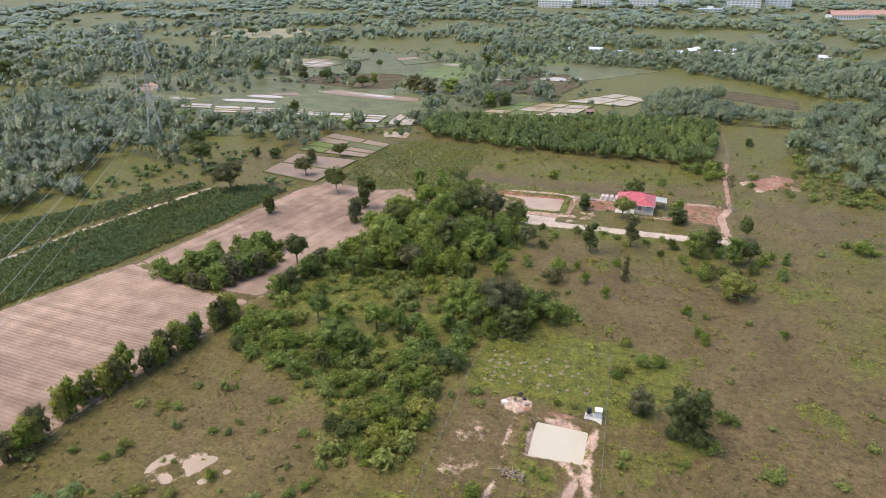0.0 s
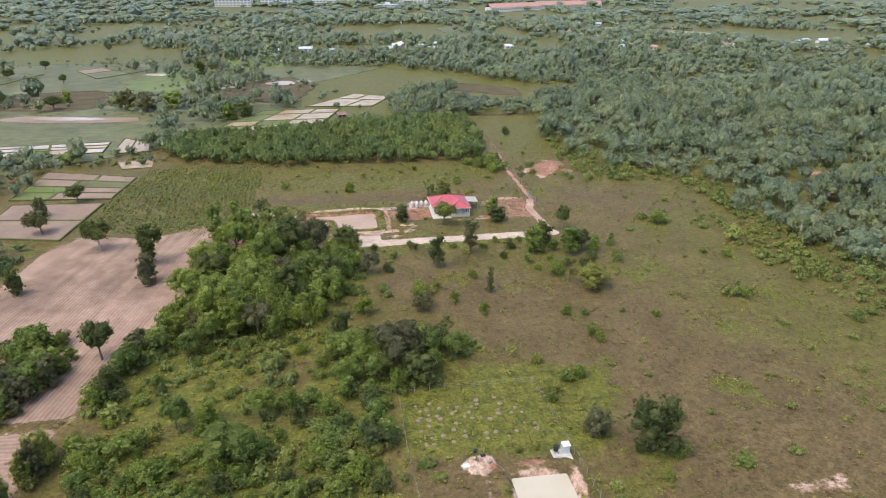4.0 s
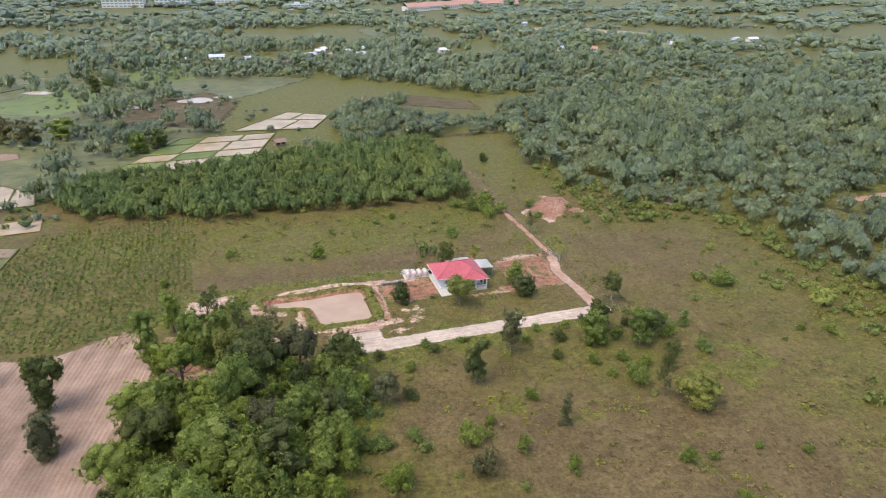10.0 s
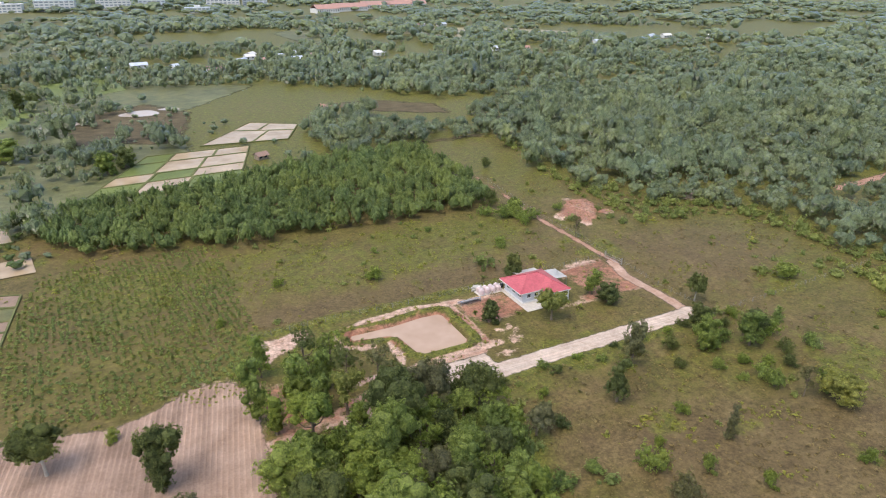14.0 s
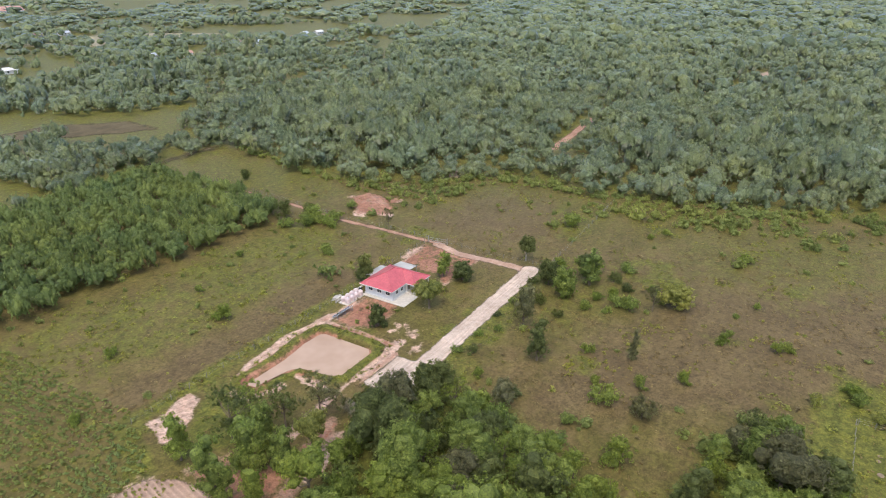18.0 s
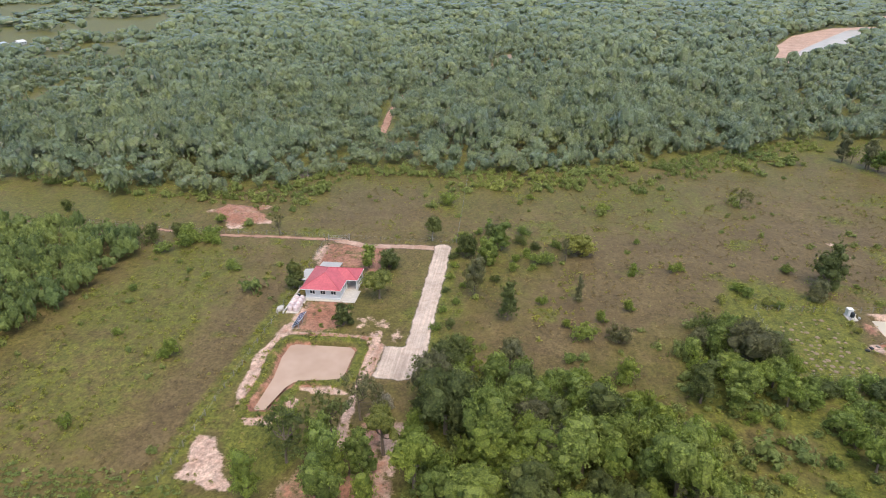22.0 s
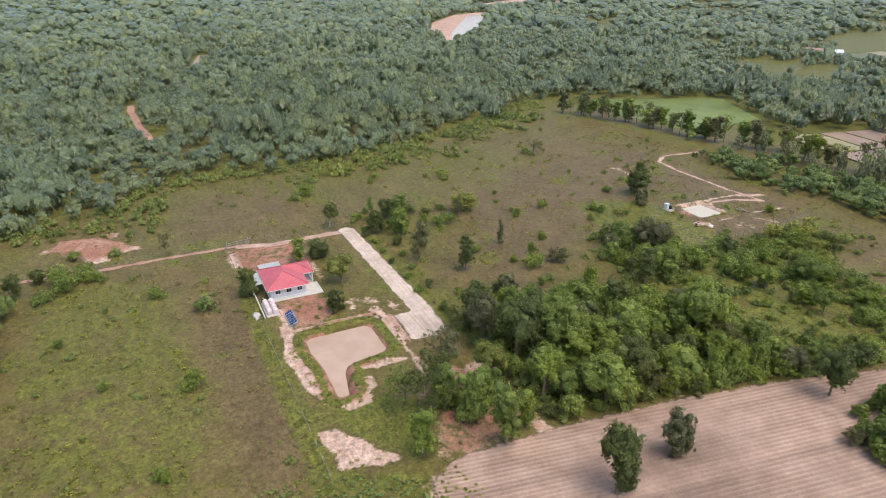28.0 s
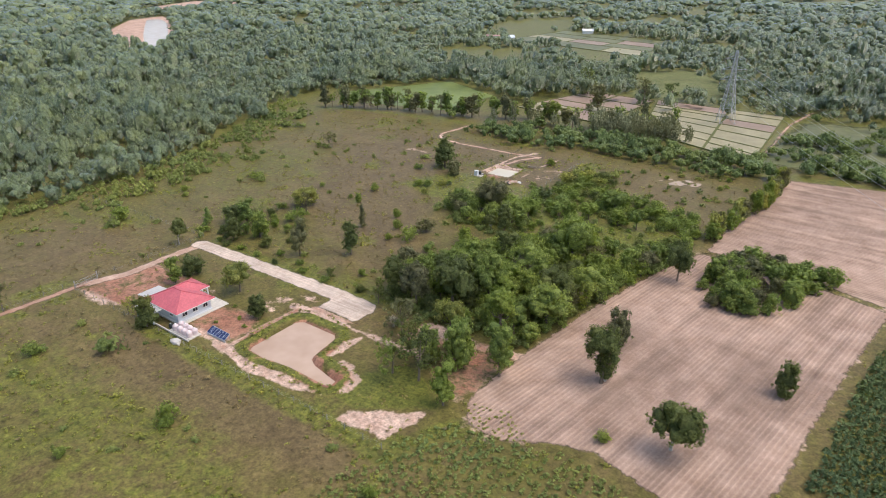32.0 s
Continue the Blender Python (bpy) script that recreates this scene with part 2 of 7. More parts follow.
POND_PINK = water_material("silty_pink_water", (0.40, 0.280, 0.198), (0.52, 0.385, 0.290))
PUDDLE = water_material("puddle_water", (0.40, 0.30, 0.21), (0.52, 0.40, 0.30))
POND_CREAM = water_material("silty_cream_water", (0.53, 0.47, 0.36), (0.60, 0.545, 0.43))
PADDY = water_material("paddy_water", (0.36, 0.26, 0.155), (0.54, 0.42, 0.28), 0.22)
LAKE = water_material("lake_water", (0.50, 0.40, 0.33), (0.62, 0.52, 0.44), 0.45)


# ---- mesh helpers ----
def mesh_from(name, verts, faces, mat, parent=None, smooth=False, attrs=(), label=""):
    """verts (n,3); faces (m,k) with k the same for all, or a list of lists."""
    me = bpy.data.meshes.new(name)
    verts = np.asarray(verts, np.float32)
    if isinstance(faces, np.ndarray):
        k = faces.shape[1]
        me.vertices.add(len(verts))
        me.vertices.foreach_set("co", verts.ravel())
        me.loops.add(faces.size)
        me.loops.foreach_set("vertex_index", faces.ravel().astype(np.int32))
        me.polygons.add(len(faces))
        me.polygons.foreach_set("loop_start", np.arange(0, faces.size, k, dtype=np.int32))
        me.update(calc_edges=True)
    else:
        me.from_pydata([tuple(v) for v in verts.tolist()], [], faces)
    me.polygons.foreach_set("use_smooth", np.full(len(me.polygons), smooth))
    for an, vals in attrs:
        vals = np.asarray(vals, np.float32)
        a = me.attributes.new(an, "FLOAT" if vals.ndim == 1 else "FLOAT_COLOR", "POINT")
        a.data.foreach_set("value" if vals.ndim == 1 else "color", vals.ravel())
    me.materials.append(mat)
    ob = new(name, me)
    if parent:
        ob.parent = parent
    if label:
        ob["label"] = label
    return ob


def part(name, bm, mat, parent=None, label="", smooth=False):
    me = bpy.data.meshes.new(name)
    bm.to_mesh(me)
    bm.free()
    me.polygons.foreach_set("use_smooth", np.full(len(me.polygons), smooth))
    me.materials.append(mat)
    ob = new(name, me)
    if parent:
        ob.parent = parent
    if label:
        ob["label"] = label
    return ob


def box(bm, x0, x1, y0, y1, z0, z1, m=None, bevel=0.0):
    r = bmesh.ops.create_cube(bm, size=1.0, matrix=Matrix.LocRotScale(((x0 + x1) / 2, (y0 + y1) / 2, (z0 + z1) / 2), None, (x1 - x0, y1 - y0, z1 - z0)))
    if m:
        bmesh.ops.transform(bm, matrix=m, verts=r["verts"])
    if bevel:
        bmesh.ops.bevel(bm, geom=list({e for v in r["verts"] for e in v.link_edges}), offset=bevel, segments=1, affect="EDGES")
    return bm


def boxes(name, dims, mat, parent=None, label="", bevel=0.0, m=None):
    bm = bmesh.new()
    for d in dims:
        box(bm, *d, m=m, bevel=bevel)
    return part(name, bm, mat, parent, label)


def bar(bm, a, b, r):
    """A thin square bar from a to b."""
    a, b = Vector(a), Vector(b)
    m = Matrix.Translation((a + b) / 2) @ (b - a).to_track_quat("Z", "Y").to_matrix().to_4x4() @ Matrix.Diagonal((2 * r, 2 * r, (b - a).length, 1))
    bmesh.ops.create_cube(bm, size=1.0, matrix=m)


def empty(name, x=0, y=0, z=0, turn=0.0, **tags):
    e = new(name)
    e.matrix_world = pose(x, y, z, 0, 0, turn)
    e.empty_display_size = 0.1
    return tagged(e, **tags)


def tube(points, radii, sides=6):
    """Vertices and quads of a tapered tube."""
    p = np.asarray(points, float)
    d = np.gradient(p, axis=0)
    d /= np.linalg.norm(d, axis=1)[:, None] + 1e-9
    u = np.cross(d, (0.31, 0.95, 0.05))
    u /= np.linalg.norm(u, axis=1)[:, None] + 1e-9
    w = np.cross(d, u)
    a = np.linspace(0, 2 * np.pi, sides, endpoint=False)
    v = p[:, None] + np.asarray(radii)[:, None, None] * (u[:, None] * np.cos(a)[None, :, None] + w[:, None] * np.sin(a)[None, :, None])
    n, f = len(p), []
    for i in range(n - 1):
        for j in range(sides):
            k = (j + 1) % sides
            f.append((i * sides + j, i * sides + k, (i + 1) * sides + k, (i + 1) * sides + j))
    return v.reshape(-1, 3), np.array(f)


def stack(pieces):
    """Join (verts, faces) pairs into one."""
    vs, fs, n = [], [], 0
    for v, f in pieces:
        vs.append(v)
        fs.append(f + n)
        n += len(v)
    return np.concatenate(vs), np.concatenate(fs)


def hash01(i, j, s):
    h = np.sin(i * 127.1 + j * 311.7 + s * 74.7) * 43758.5453
    return h - np.floor(h)


def vnoise(x, y, size, s=0.0):
    """Smooth value noise from 0 to 1 on the plan."""
    x, y = np.asarray(x, float) / size, np.asarray(y, float) / size
    i, j = np.floor(x), np.floor(y)
    u, v = x - i, y - j
    u, v = u * u * (3 - 2 * u), v * v * (3 - 2 * v)
    a = hash01(i, j, s) * (1 - u) + hash01(i + 1, j, s) * u
    b = hash01(i, j + 1, s) * (1 - u) + hash01(i + 1, j + 1, s) * u
    return a * (1 - v) + b * v


def inside(poly, x, y):
    """Signed distance to a polygon on the plan: positive inside."""
    x, y = np.asarray(x, float), np.asarray(y, float)
    best, odd = np.full(x.shape, 1e18), np.zeros(x.shape, bool)
    for (ax, ay), (bx, by) in zip(poly, poly[1:] + poly[:1]):
        ex, ey = bx - ax, by - ay
        k = np.clip(((x - ax) * ex + (y - ay) * ey) / (ex * ex + ey * ey), 0, 1)
        best = np.minimum(best, (x - ax - k * ex) ** 2 + (y - ay - k * ey) ** 2)
        odd ^= ((ay > y) != (by > y)) & (x < ex * (y - ay) / (ey if ey else 1e-9) + ax)
    return np.where(odd, 1, -1) * np.sqrt(best)


def along(line, half, x, y):
    """Signed distance to the rim of a strip of that half width."""
    x, y = np.asarray(x, float), np.asarray(y, float)
    best = np.full(x.shape, 1e18)
    for (ax, ay), (bx, by) in zip(line, line[1:]):
        ex, ey = bx - ax, by - ay
        k = np.clip(((x - ax) * ex + (y - ay) * ey) / (ex * ex + ey * ey), 0, 1)
        best = np.minimum(best, (x - ax - k * ex) ** 2 + (y - ay - k * ey) ** 2)
    return half - np.sqrt(best)


def step01(v, a, b):
    k = np.clip((v - a) / (b - a), 0, 1)
    return k * k * (3 - 2 * k)


# ---- the plan ----
POND = [(-28.7, 216.6), (-28.1, 215.6), (-28.0, 204.2), (-29.2, 203.0), (-38.2, 203.0), (-39.3, 204.0), (-40.5, 211.4), (-42.4, 212.5), (-49.6, 214.0), (-49.9, 216.2), (-40.0, 216.0), (-33.0, 216.9)]
SMALL_POND = [(-13.9, 93.9), (-5.2, 93.7), (-5.1, 85.6), (-13.7, 85.1)]
PUDDLES = [[(-70.4, 60.8), (-71.3, 63.0), (-70.9, 64.9), (-69.8, 66.5), (-68.2, 66.5), (-68.3, 65.2), (-69.8, 63.6), (-69.1, 61.4)], [(-68.2, 61.3), (-67.6, 62.7), (-66.2, 62.6), (-64.9, 61.3), (-66.5, 60.2)],
           [(-66.6, 65.8), (-65.6, 67.4), (-62.5, 68.6), (-61.3, 68.1), (-61.8, 66.6), (-62.5, 65.4), (-62.5, 63.4), (-63.4, 62.8), (-64.8, 63.9)], [(-61.8, 62.3), (-61.2, 63.6), (-59.9, 63.5), (-60.1, 62.2)], [(-59.1, 65.5), (-58.8, 66.6), (-57.6, 66.4), (-58.1, 65.2)]]
FIELD_A = [(-72.6, 205.0), (-72.8, 196.0), (-73.6, 185.0), (-76.6, 162.0), (-80.8, 141.5), (-83.4, 131.5), (-87.2, 119.5), (-95.6, 119.2), (-114.2, 122.4), (-130.2, 127.5), (-125.4, 157.3), (-122.9, 178.0), (-121.2, 197.5), (-113.5, 209.6), (-96.0, 204.8), (-90.0, 206.8), (-83.0, 211.0), (-76.0, 210.6)]
FIELD_B = [(-88.0, 117.5), (-88.6, 101.0), (-90.5, 83.7), (-93.2, 60.0), (-94.5, 41.4), (-122.0, 35.5), (-150.0, 36.0), (-141.0, 95.0), (-131.0, 126.2), (-114.2, 120.6), (-98.0, 117.0)]
COPSE = [(-92.6, 138.0), (-96.0, 148.0), (-108.6, 146.4), (-114.0, 134.0), (-119.0, 121.5), (-108.0, 117.6), (-97.2, 117.4), (-93.4, 131.0)]
CASSAVA = [(-142.6, 92.0), (-131.6, 136.0), (-128.8, 149.0), (-125.4, 176.0), (-123.4, 194.0), (-137.0, 197.0), (-150.5, 187.0), (-163.0, 139.7), (-168.0, 105.0), (-165.0, 60.0), (-150.0, 40.0)]
CASSAVA_FAR = [(-169.0, 108.0), (-166.0, 139.7), (-154.5, 189.0), (-160.0, 194.0), (-191.0, 136.0), (-196.0, 100.0)]
CROP = [(-112.0, 279.0), (-68.0, 280.0), (-66.5, 226.0), (-74.0, 212.0), (-95.0, 207.0), (-112.5, 212.0), (-117.0, 238.0)]
GROVE = [(-125.0, 324.0), (-101.0, 285.0), (-64.0, 275.0), (-43.0, 273.5), (9.0, 272.0), (22.0, 278.0), (26.0, 315.0), (26.0, 350.0), (-10.0, 348.0), (-43.0, 337.0), (-74.0, 331.0)]
THICKET = [(-85.0, 119.0), (-74.0, 112.0), (-36.0, 117.0), (-27.0, 117.0), (-12.0, 130.0), (-22.0, 138.0), (-40.0, 139.0), (-45.0, 146.0), (-31.0, 171.0), (-36.0, 190.0), (-50.0, 187.0), (-67.0, 188.0), (-72.4, 186.0), (-76.2, 160.0), (-82.0, 134.0)]
BUSHLAND = [(-86.0, 112.0), (-60.0, 113.0), (-30.0, 116.5), (-33.0, 100.0), (-31.0, 84.0), (-34.0, 75.0), (-44.0, 75.0), (-56.0, 91.0), (-80.0, 97.0)]
GLADE = [(-85.0, 115.0), (-60.0, 114.0), (-41.0, 118.0), (-41.0, 139.0), (-49.0, 143.0), (-66.0, 140.0), (-81.0, 131.0)]
ROAD_LINE = [(23.4, 191.4), (8.0, 191.0), (-10.0, 190.9), (-24.0, 190.6), (-35.0, 191.0)]
ROAD_END = [(-26.0, 188.6), (-37.6, 188.9), (-39.4, 192.0), (-38.4, 197.3), (-27.4, 197.3), (-27.2, 192.6)]
ROAD_SIDE = [(19.0, 191.4), (22.8, 192.6), (23.0, 197.0), (22.8, 206.0), (22.4, 213.0), (25.2, 221.0)]
LANE_LINE = [(25.6, 221.0), (25.9, 240.0), (26.2, 256.0), (26.6, 268.0), (28.2, 280.0), (29.5, 300.0), (30.0, 345.0), (31.0, 362.0)]
DIRT_TRACK = [(-5.8, 80.0), (-7.0, 73.0), (-11.5, 66.0), (0.0, 67.0), (12.0, 67.0), (24.0, 66.8), (35.6, 65.0), (41.0, 58.0), (39.0, 40.0)]
FAR_TRACK = [(138.0, 234.6), (160.0, 235.8), (184.7, 238.7), (222.0, 241.4), (240.0, 241.0)]
BOUNDARY = [(143.0, 56.0), (101.0, 42.0), (60.0, 36.0), (20.0, 34.0), (-18.0, 37.0), (-60.0, 42.0), (-94.0, 37.0), (-150.0, 34.0)]
FARM_TRACK = [(-168.0, 60.0), (-166.6, 115.7), (-163.7, 139.7), (-152.2, 188.0)]
RED_MOUND = [(35.0, 255.0), (43.4, 266.8), (50.1, 264.9), (49.0, 252.2), (38.6, 248.2)]
PLOT = [(25.5, 223.0), (25.0, 188.0), (-44.0, 188.0), (-74.0, 186.0), (-71.0, 211.0), (-67.0, 222.5), (-3.0, 222.5)]
NEAR_PLOT = [(-29.5, 117.0), (-28.6, 76.0), (-26.0, 62.0), (-1.0, 62.0), (-2.4, 95.0), (-3.5, 117.5)]


EAST_WOODS = [(60, 312), (56, 283), (72, 250), (95, 234), (91, 205), (94, 184), (99, 152), (111, 118), (130, 85), (157, 50), (178, 40), (226, 0), (330, -60), (420, -200), (1500, -900), (1700, 1000), (700, 640), (300, 470), (120, 440), (76, 395), (71, 351)]
LEFT_WOODS = [(-350, 267), (-360, 318), (-296, 310), (-243, 258), (-225, 218), (-197, 184), (-192, 146), (-200, 110), (-300, 60), (-400, 200)]
SOUTH_WOODS = [(100, -45), (100, -95), (41, -195), (3, -190), (-30, -84), (-9, -64), (28, -75), (41, -22), (82, -26)]
SOUTH_WOODS_B = [(-22, -178), (-99, -260), (-160, -200), (-112, -99), (-70, -74), (-50, -82)]
SOUTH_WOODS_C = [(168, 38), (225, -2), (330, -60), (420, -200), (300, -230), (170, -130), (118, -60), (116, -40), (142, 6)]
NORTH_STRIP = [(-20, 350), (35, 356), (71, 356), (76, 384), (50, 384), (14, 440), (-6, 415)]
NORTH_WOODS = [(-82, 562), (9, 548), (87, 452), (130, 450), (300, 470), (420, 540), (14, 640), (-82, 640)]
WEST_CLUMP = [(-130, 332), (-128, 302), (-113, 290), (-118, 326)]
LAKE_SHORE = [(366, -6), (398, -16), (470, -36), (592, -96), (680, -168), (704, -228), (650, -204), (545, -142), (456, -82), (392, -30)]
FAR_SHORE = [(770, -252), (850, -290), (930, -420), (950, -580), (880, -560), (800, -380)]
RICE_EAST = [(144, 14), (113, -50), (66, -26), (66, 20), (112, 28)]
BELT = [(27, 49), (1, 22), (-46, 25), (-80, 35), (-93, 48), (-78, 48), (-38, 50), (7, 56)]
STAND = [(-12, 24), (-48, 15), (-44, 2), (-8, 4)]
WOODS = [EAST_WOODS, LEFT_WOODS, SOUTH_WOODS, SOUTH_WOODS_B, SOUTH_WOODS_C, NORTH_STRIP, NORTH_WOODS, WEST_CLUMP]
CLEARINGS = [LAKE_SHORE, FAR_SHORE, [(340, 196), (374, 200), (436, 186), (430, 178), (372, 184)], RICE_EAST, [(20, 466), (48, 466), (79, 440), (77, 405), (51, 420), (23, 438)], [(-105, 338), (-77, 388), (-35, 387), (-30, 350), (-43, 345), (-78, 322)], [(-57, 395), (-27, 434), (-5, 420), (-18, 391)],
             [(-323, 502), (-244, 591), (-151, 520), (-176, 424)], [(-295, 322), (-255, 362), (-215, 390), (-138, 382), (-122, 306), (-228, 300)], [(-160, 218), (-116, 203), (-114, 236), (-146, 238)], [(200, -255), (186, -352), (60, -320), (56, -215)], [(30, -145), (2, -165), (-24, -128), (-34, -85), (0, -70)], [(49, -331), (-8, -323), (-12, -266), (26, -259)]]


def rounded(poly, n=3):
    """Cut the corners of an outline until it is smooth."""
    p = np.array(poly, float)
    for _ in range(n):
        q = np.roll(p, -1, 0)
        p = np.stack([0.75 * p + 0.25 * q, 0.25 * p + 0.75 * q], 1).reshape(-1, 2)
    return [(float(a), float(b)) for a, b in p]


PUDDLES = [rounded(p) for p in PUDDLES]


def height(x, y):
    """The lie of the land."""
    x, y = np.asarray(x, float), np.asarray(y, float)
    near = step01(np.maximum(np.abs(x + 20) - 110, np.abs(y - 175) - 120), 0, -30)
    z = near * (0.5 * (vnoise(x, y, 17, 1) - 0.5) + 0.22 * (vnoise(x, y, 6, 2) - 0.5))
    z = z * (1 - step01(inside(PLOT, x, y), -2, 2)) * (1 - step01(inside(NEAR_PLOT, x, y), -2, 2))
    for fld in (FIELD_A, FIELD_B):
        z = z * (1 - step01(inside(fld, x, y), -3, 0))
    for pond, depth, rim in ((POND, 1.5, 0.35), (SMALL_POND, 1.3, 0.5)):
        d = inside(pond, x, y)
        z = z + rim * step01(d, -4.0, -1.8) * (1 - step01(d, -1.2, -0.2)) - depth * step01(d, -0.75, 0.95)
    z = z + 1.3 * step01(inside(RED_MOUND, x, y), -1.5, 5.0) * (0.5 + vnoise(x, y, 4, 5))
    z = z + 0.9 * step01(2.6 - np.hypot(x + 19.5, y - 98.0), 0, 2.6) * (0.4 + vnoise(x, y, 1.5, 8))
    z = z - 0.35 * near * step01(along(BOUNDARY, 1.2, x, y), -1, 0.6)
    for p in PUDDLES:
        z = z * (1 - step01(inside(p, x, y), -3, -1)) - 0.22 * step01(inside(p, x, y), -0.5, 0.1)
    return z


def graded(lo, hi, step, far, rate=1.17):
    """Even steps from lo to hi and growing ones out to far on both sides."""
    core = list(np.arange(lo, hi + step / 2, step))
    out, w = [], step
    while not out or out[-1] < far:
        w = min(w * rate, 400)
        out.append((out[-1] if out else 0) + w)
    return np.array([lo - v for v in reversed(out)] + core + [core[-1] + v for v in out])


def grid_faces(nx, ny):
    i, j = np.meshgrid(np.arange(nx - 1), np.arange(ny - 1), indexing="ij")
    a = (i * ny + j).ravel()
    return np.stack([a, a + ny, a + ny + 1, a + 1], 1)


def build_ground():
    xs, ys = graded(-160, 112, 1.25, 4700), graded(42, 300, 1.25, 4700)
    xs = np.unique(np.concatenate([xs, np.arange(-75, 28, 1.25) + 0.6]))
    ys = np.unique(np.concatenate([ys, np.arange(186, 226, 1.25) + 0.6, np.arange(72, 104, 1.25) + 0.6]))
    X, Y = [a.ravel() for a in np.meshgrid(xs, ys, indexing="ij")]
    Z = height(X, Y)
    wob = 2.2 * (vnoise(X, Y, 5, 11) - 0.5) + 3.0 * (vnoise(X, Y, 13, 12) - 0.5)

    def soft(d, w=2.5):
        return step01(d + wob, -w, w)
    bare, red, lush, dry = [np.zeros(len(X)) for _ in range(4)]

    def bare_at(shape, k=1.0, w=1.6):
        np.maximum(bare, k * step01(shape + 0.5 * wob, -w, w), out=bare)
    d = inside(POND, X, Y)
    bare_at(along([(-22.0, 219.2), (-32.5, 220.0), (-38.6, 219.6), (-46.2, 218.5), (-50.6, 217.6), (-52.2, 215.0), (-51.6, 212.4)], 1.35, X, Y), 0.98, 1.3)
    bare_at(along([(-43.6, 212.0), (-42.9, 209.2), (-43.2, 205.5), (-43.8, 200.9)], 1.1, X, Y), 0.9, 1.2)
    bare_at(inside([(-47.4, 212.9), (-45.6, 211.3), (-46.8, 209.1), (-49.8, 209.4), (-49.6, 212.1)], X, Y), 0.95, 1.2)
    bare_at(along([(-23.0, 199.8), (-32.6, 199.6), (-42.9, 199.4), (-52.1, 199.0), (-57.5, 198.0)], 1.3, X, Y), 1.0, 1.2)
    bare_at(along([(-27.3, 197.9), (-37.3, 198.0), (-43.8, 197.6)], 0.9, X, Y), 0.95, 1.0)
    bare_at(inside([(-52.0, 191.2), (-52.4, 188.6), (-63.6, 188.8), (-62.0, 191.4)], X, Y) + 1.0, 0.85)
    bare_at(along([(-50.0, 195.0), (-57.0, 193.6), (-66.0, 189.6), (-72.6, 188.4)], 2.0, X, Y), 0.72, 1.6)
    bare_at(np.minimum(d + 0.3, 0.3), 0.8, 0.6)
    bare_at(inside([(-58.6, 221.9), (-58.6, 219.6), (-63.2, 216.3), (-67.0, 214.6), (-68.4, 213.2), (-69.0, 215.0), (-67.6, 222.0)], X, Y) + 0.5, 1.0, 1.2)
    bare_at(inside([(-72.5, 206.6), (-73, 187), (-66, 190), (-60, 195), (-61.5, 202), (-66, 205)], X, Y), 0.54)
    bare_at(inside([(22.8, 223.4), (22.0, 206.6), (15.6, 207.1), (9.7, 205.4), (6.7, 207.9), (9.5, 209.3), (8.7, 219.2), (12.4, 223.3)], X, Y) + 1.5, 0.58)
    bare_at(along([(8.0, 206.6), (3.0, 206.0), (-2.4, 206.2)], 1.0, X, Y), 0.6)
    bare_at(inside([(-10.4, 219.0), (-10.1, 210.0), (-11.8, 208.4), (-18.2, 207.5), (-21.4, 209.3), (-23.4, 215.2), (-22.4, 218.8)], X, Y) + 0.6, 0.62)
    bare_at(along([(-24.2, 219.6), (-25.0, 215.3), (-24.8, 209.3), (-24.7, 200.8)], 0.8, X, Y), 0.95, 0.9)
    bare_at(inside([(-16.1, 203.1), (-15.2, 197.4), (-20.7, 197.1), (-20.8, 203.6)], X, Y), 0.5)
    bare_at(along([(-16.9, 204.8), (-18.7, 202.8), (-20.2, 203.9)], 0.5, X, Y), 0.7, 0.9)
    bare_at(inside([(-19.9, 196.9), (-20.7, 193.2), (-27.5, 193.3), (-27.4, 197.3)], X, Y), 0.42)
    bare_at(inside(RED_MOUND, X, Y) + 7 * (vnoise(X, Y, 4.5, 13) - 0.42), 0.78, 1.4)
    bare_at(inside([(-22.2, 98.0), (-17.2, 100.5), (-14.9, 98.7), (-15.3, 95.8), (-17.6, 94.3), (-20.5, 95.2)], X, Y), 0.95, 1.0)
    bare_at(along([(-17.7, 95), (-18.1, 88), (-17.7, 82.6), (-17.7, 76.7), (-19, 66)], 0.7, X, Y), 0.72, 1.0)
    bare_at(along([(-19.6, 90), (-20.6, 84), (-21, 74)], 0.4, X, Y), 0.5, 1.0)
    bare_at(along([(-4.0, 94.8), (-3.7, 90), (-4.4, 84.8), (-3.4, 79), (-4, 70), (-8, 62)], 1.0, X, Y), 0.82, 1.2)
    bare_at(along([(-7.9, 83.9), (-5.6, 81.9), (-5.9, 76)], 0.7, X, Y), 0.8, 1.0)
    bare_at(along([(-15, 96.2), (-7, 96.4)], 0.9, X, Y), 0.62, 1.0)
    bare_at(inside([(-27, 91), (-22, 92), (-19, 80), (-25, 70), (-28, 78)], X, Y), 0.34)
    bare_at(inside([(28.0, 86.0), (38.0, 87.0), (37.0, 83.0), (29.0, 83.5)], X, Y), 0.55)
    bare_at(np.minimum(inside(SMALL_POND, X, Y) + 1.0, 0.4), 0.9, 1.0)
    for p in PUDDLES:
        bare_at(inside(p, X, Y) + 0.5, 0.5, 0.8)
    for f in (FIELD_A, FIELD_B):
        bare_at(0.8 - np.abs(inside(f, X, Y)), 0.42)
    bare *= 1 - step01(1.5 - np.abs(d + 2.1), 0.3, 1.1) * 0.75
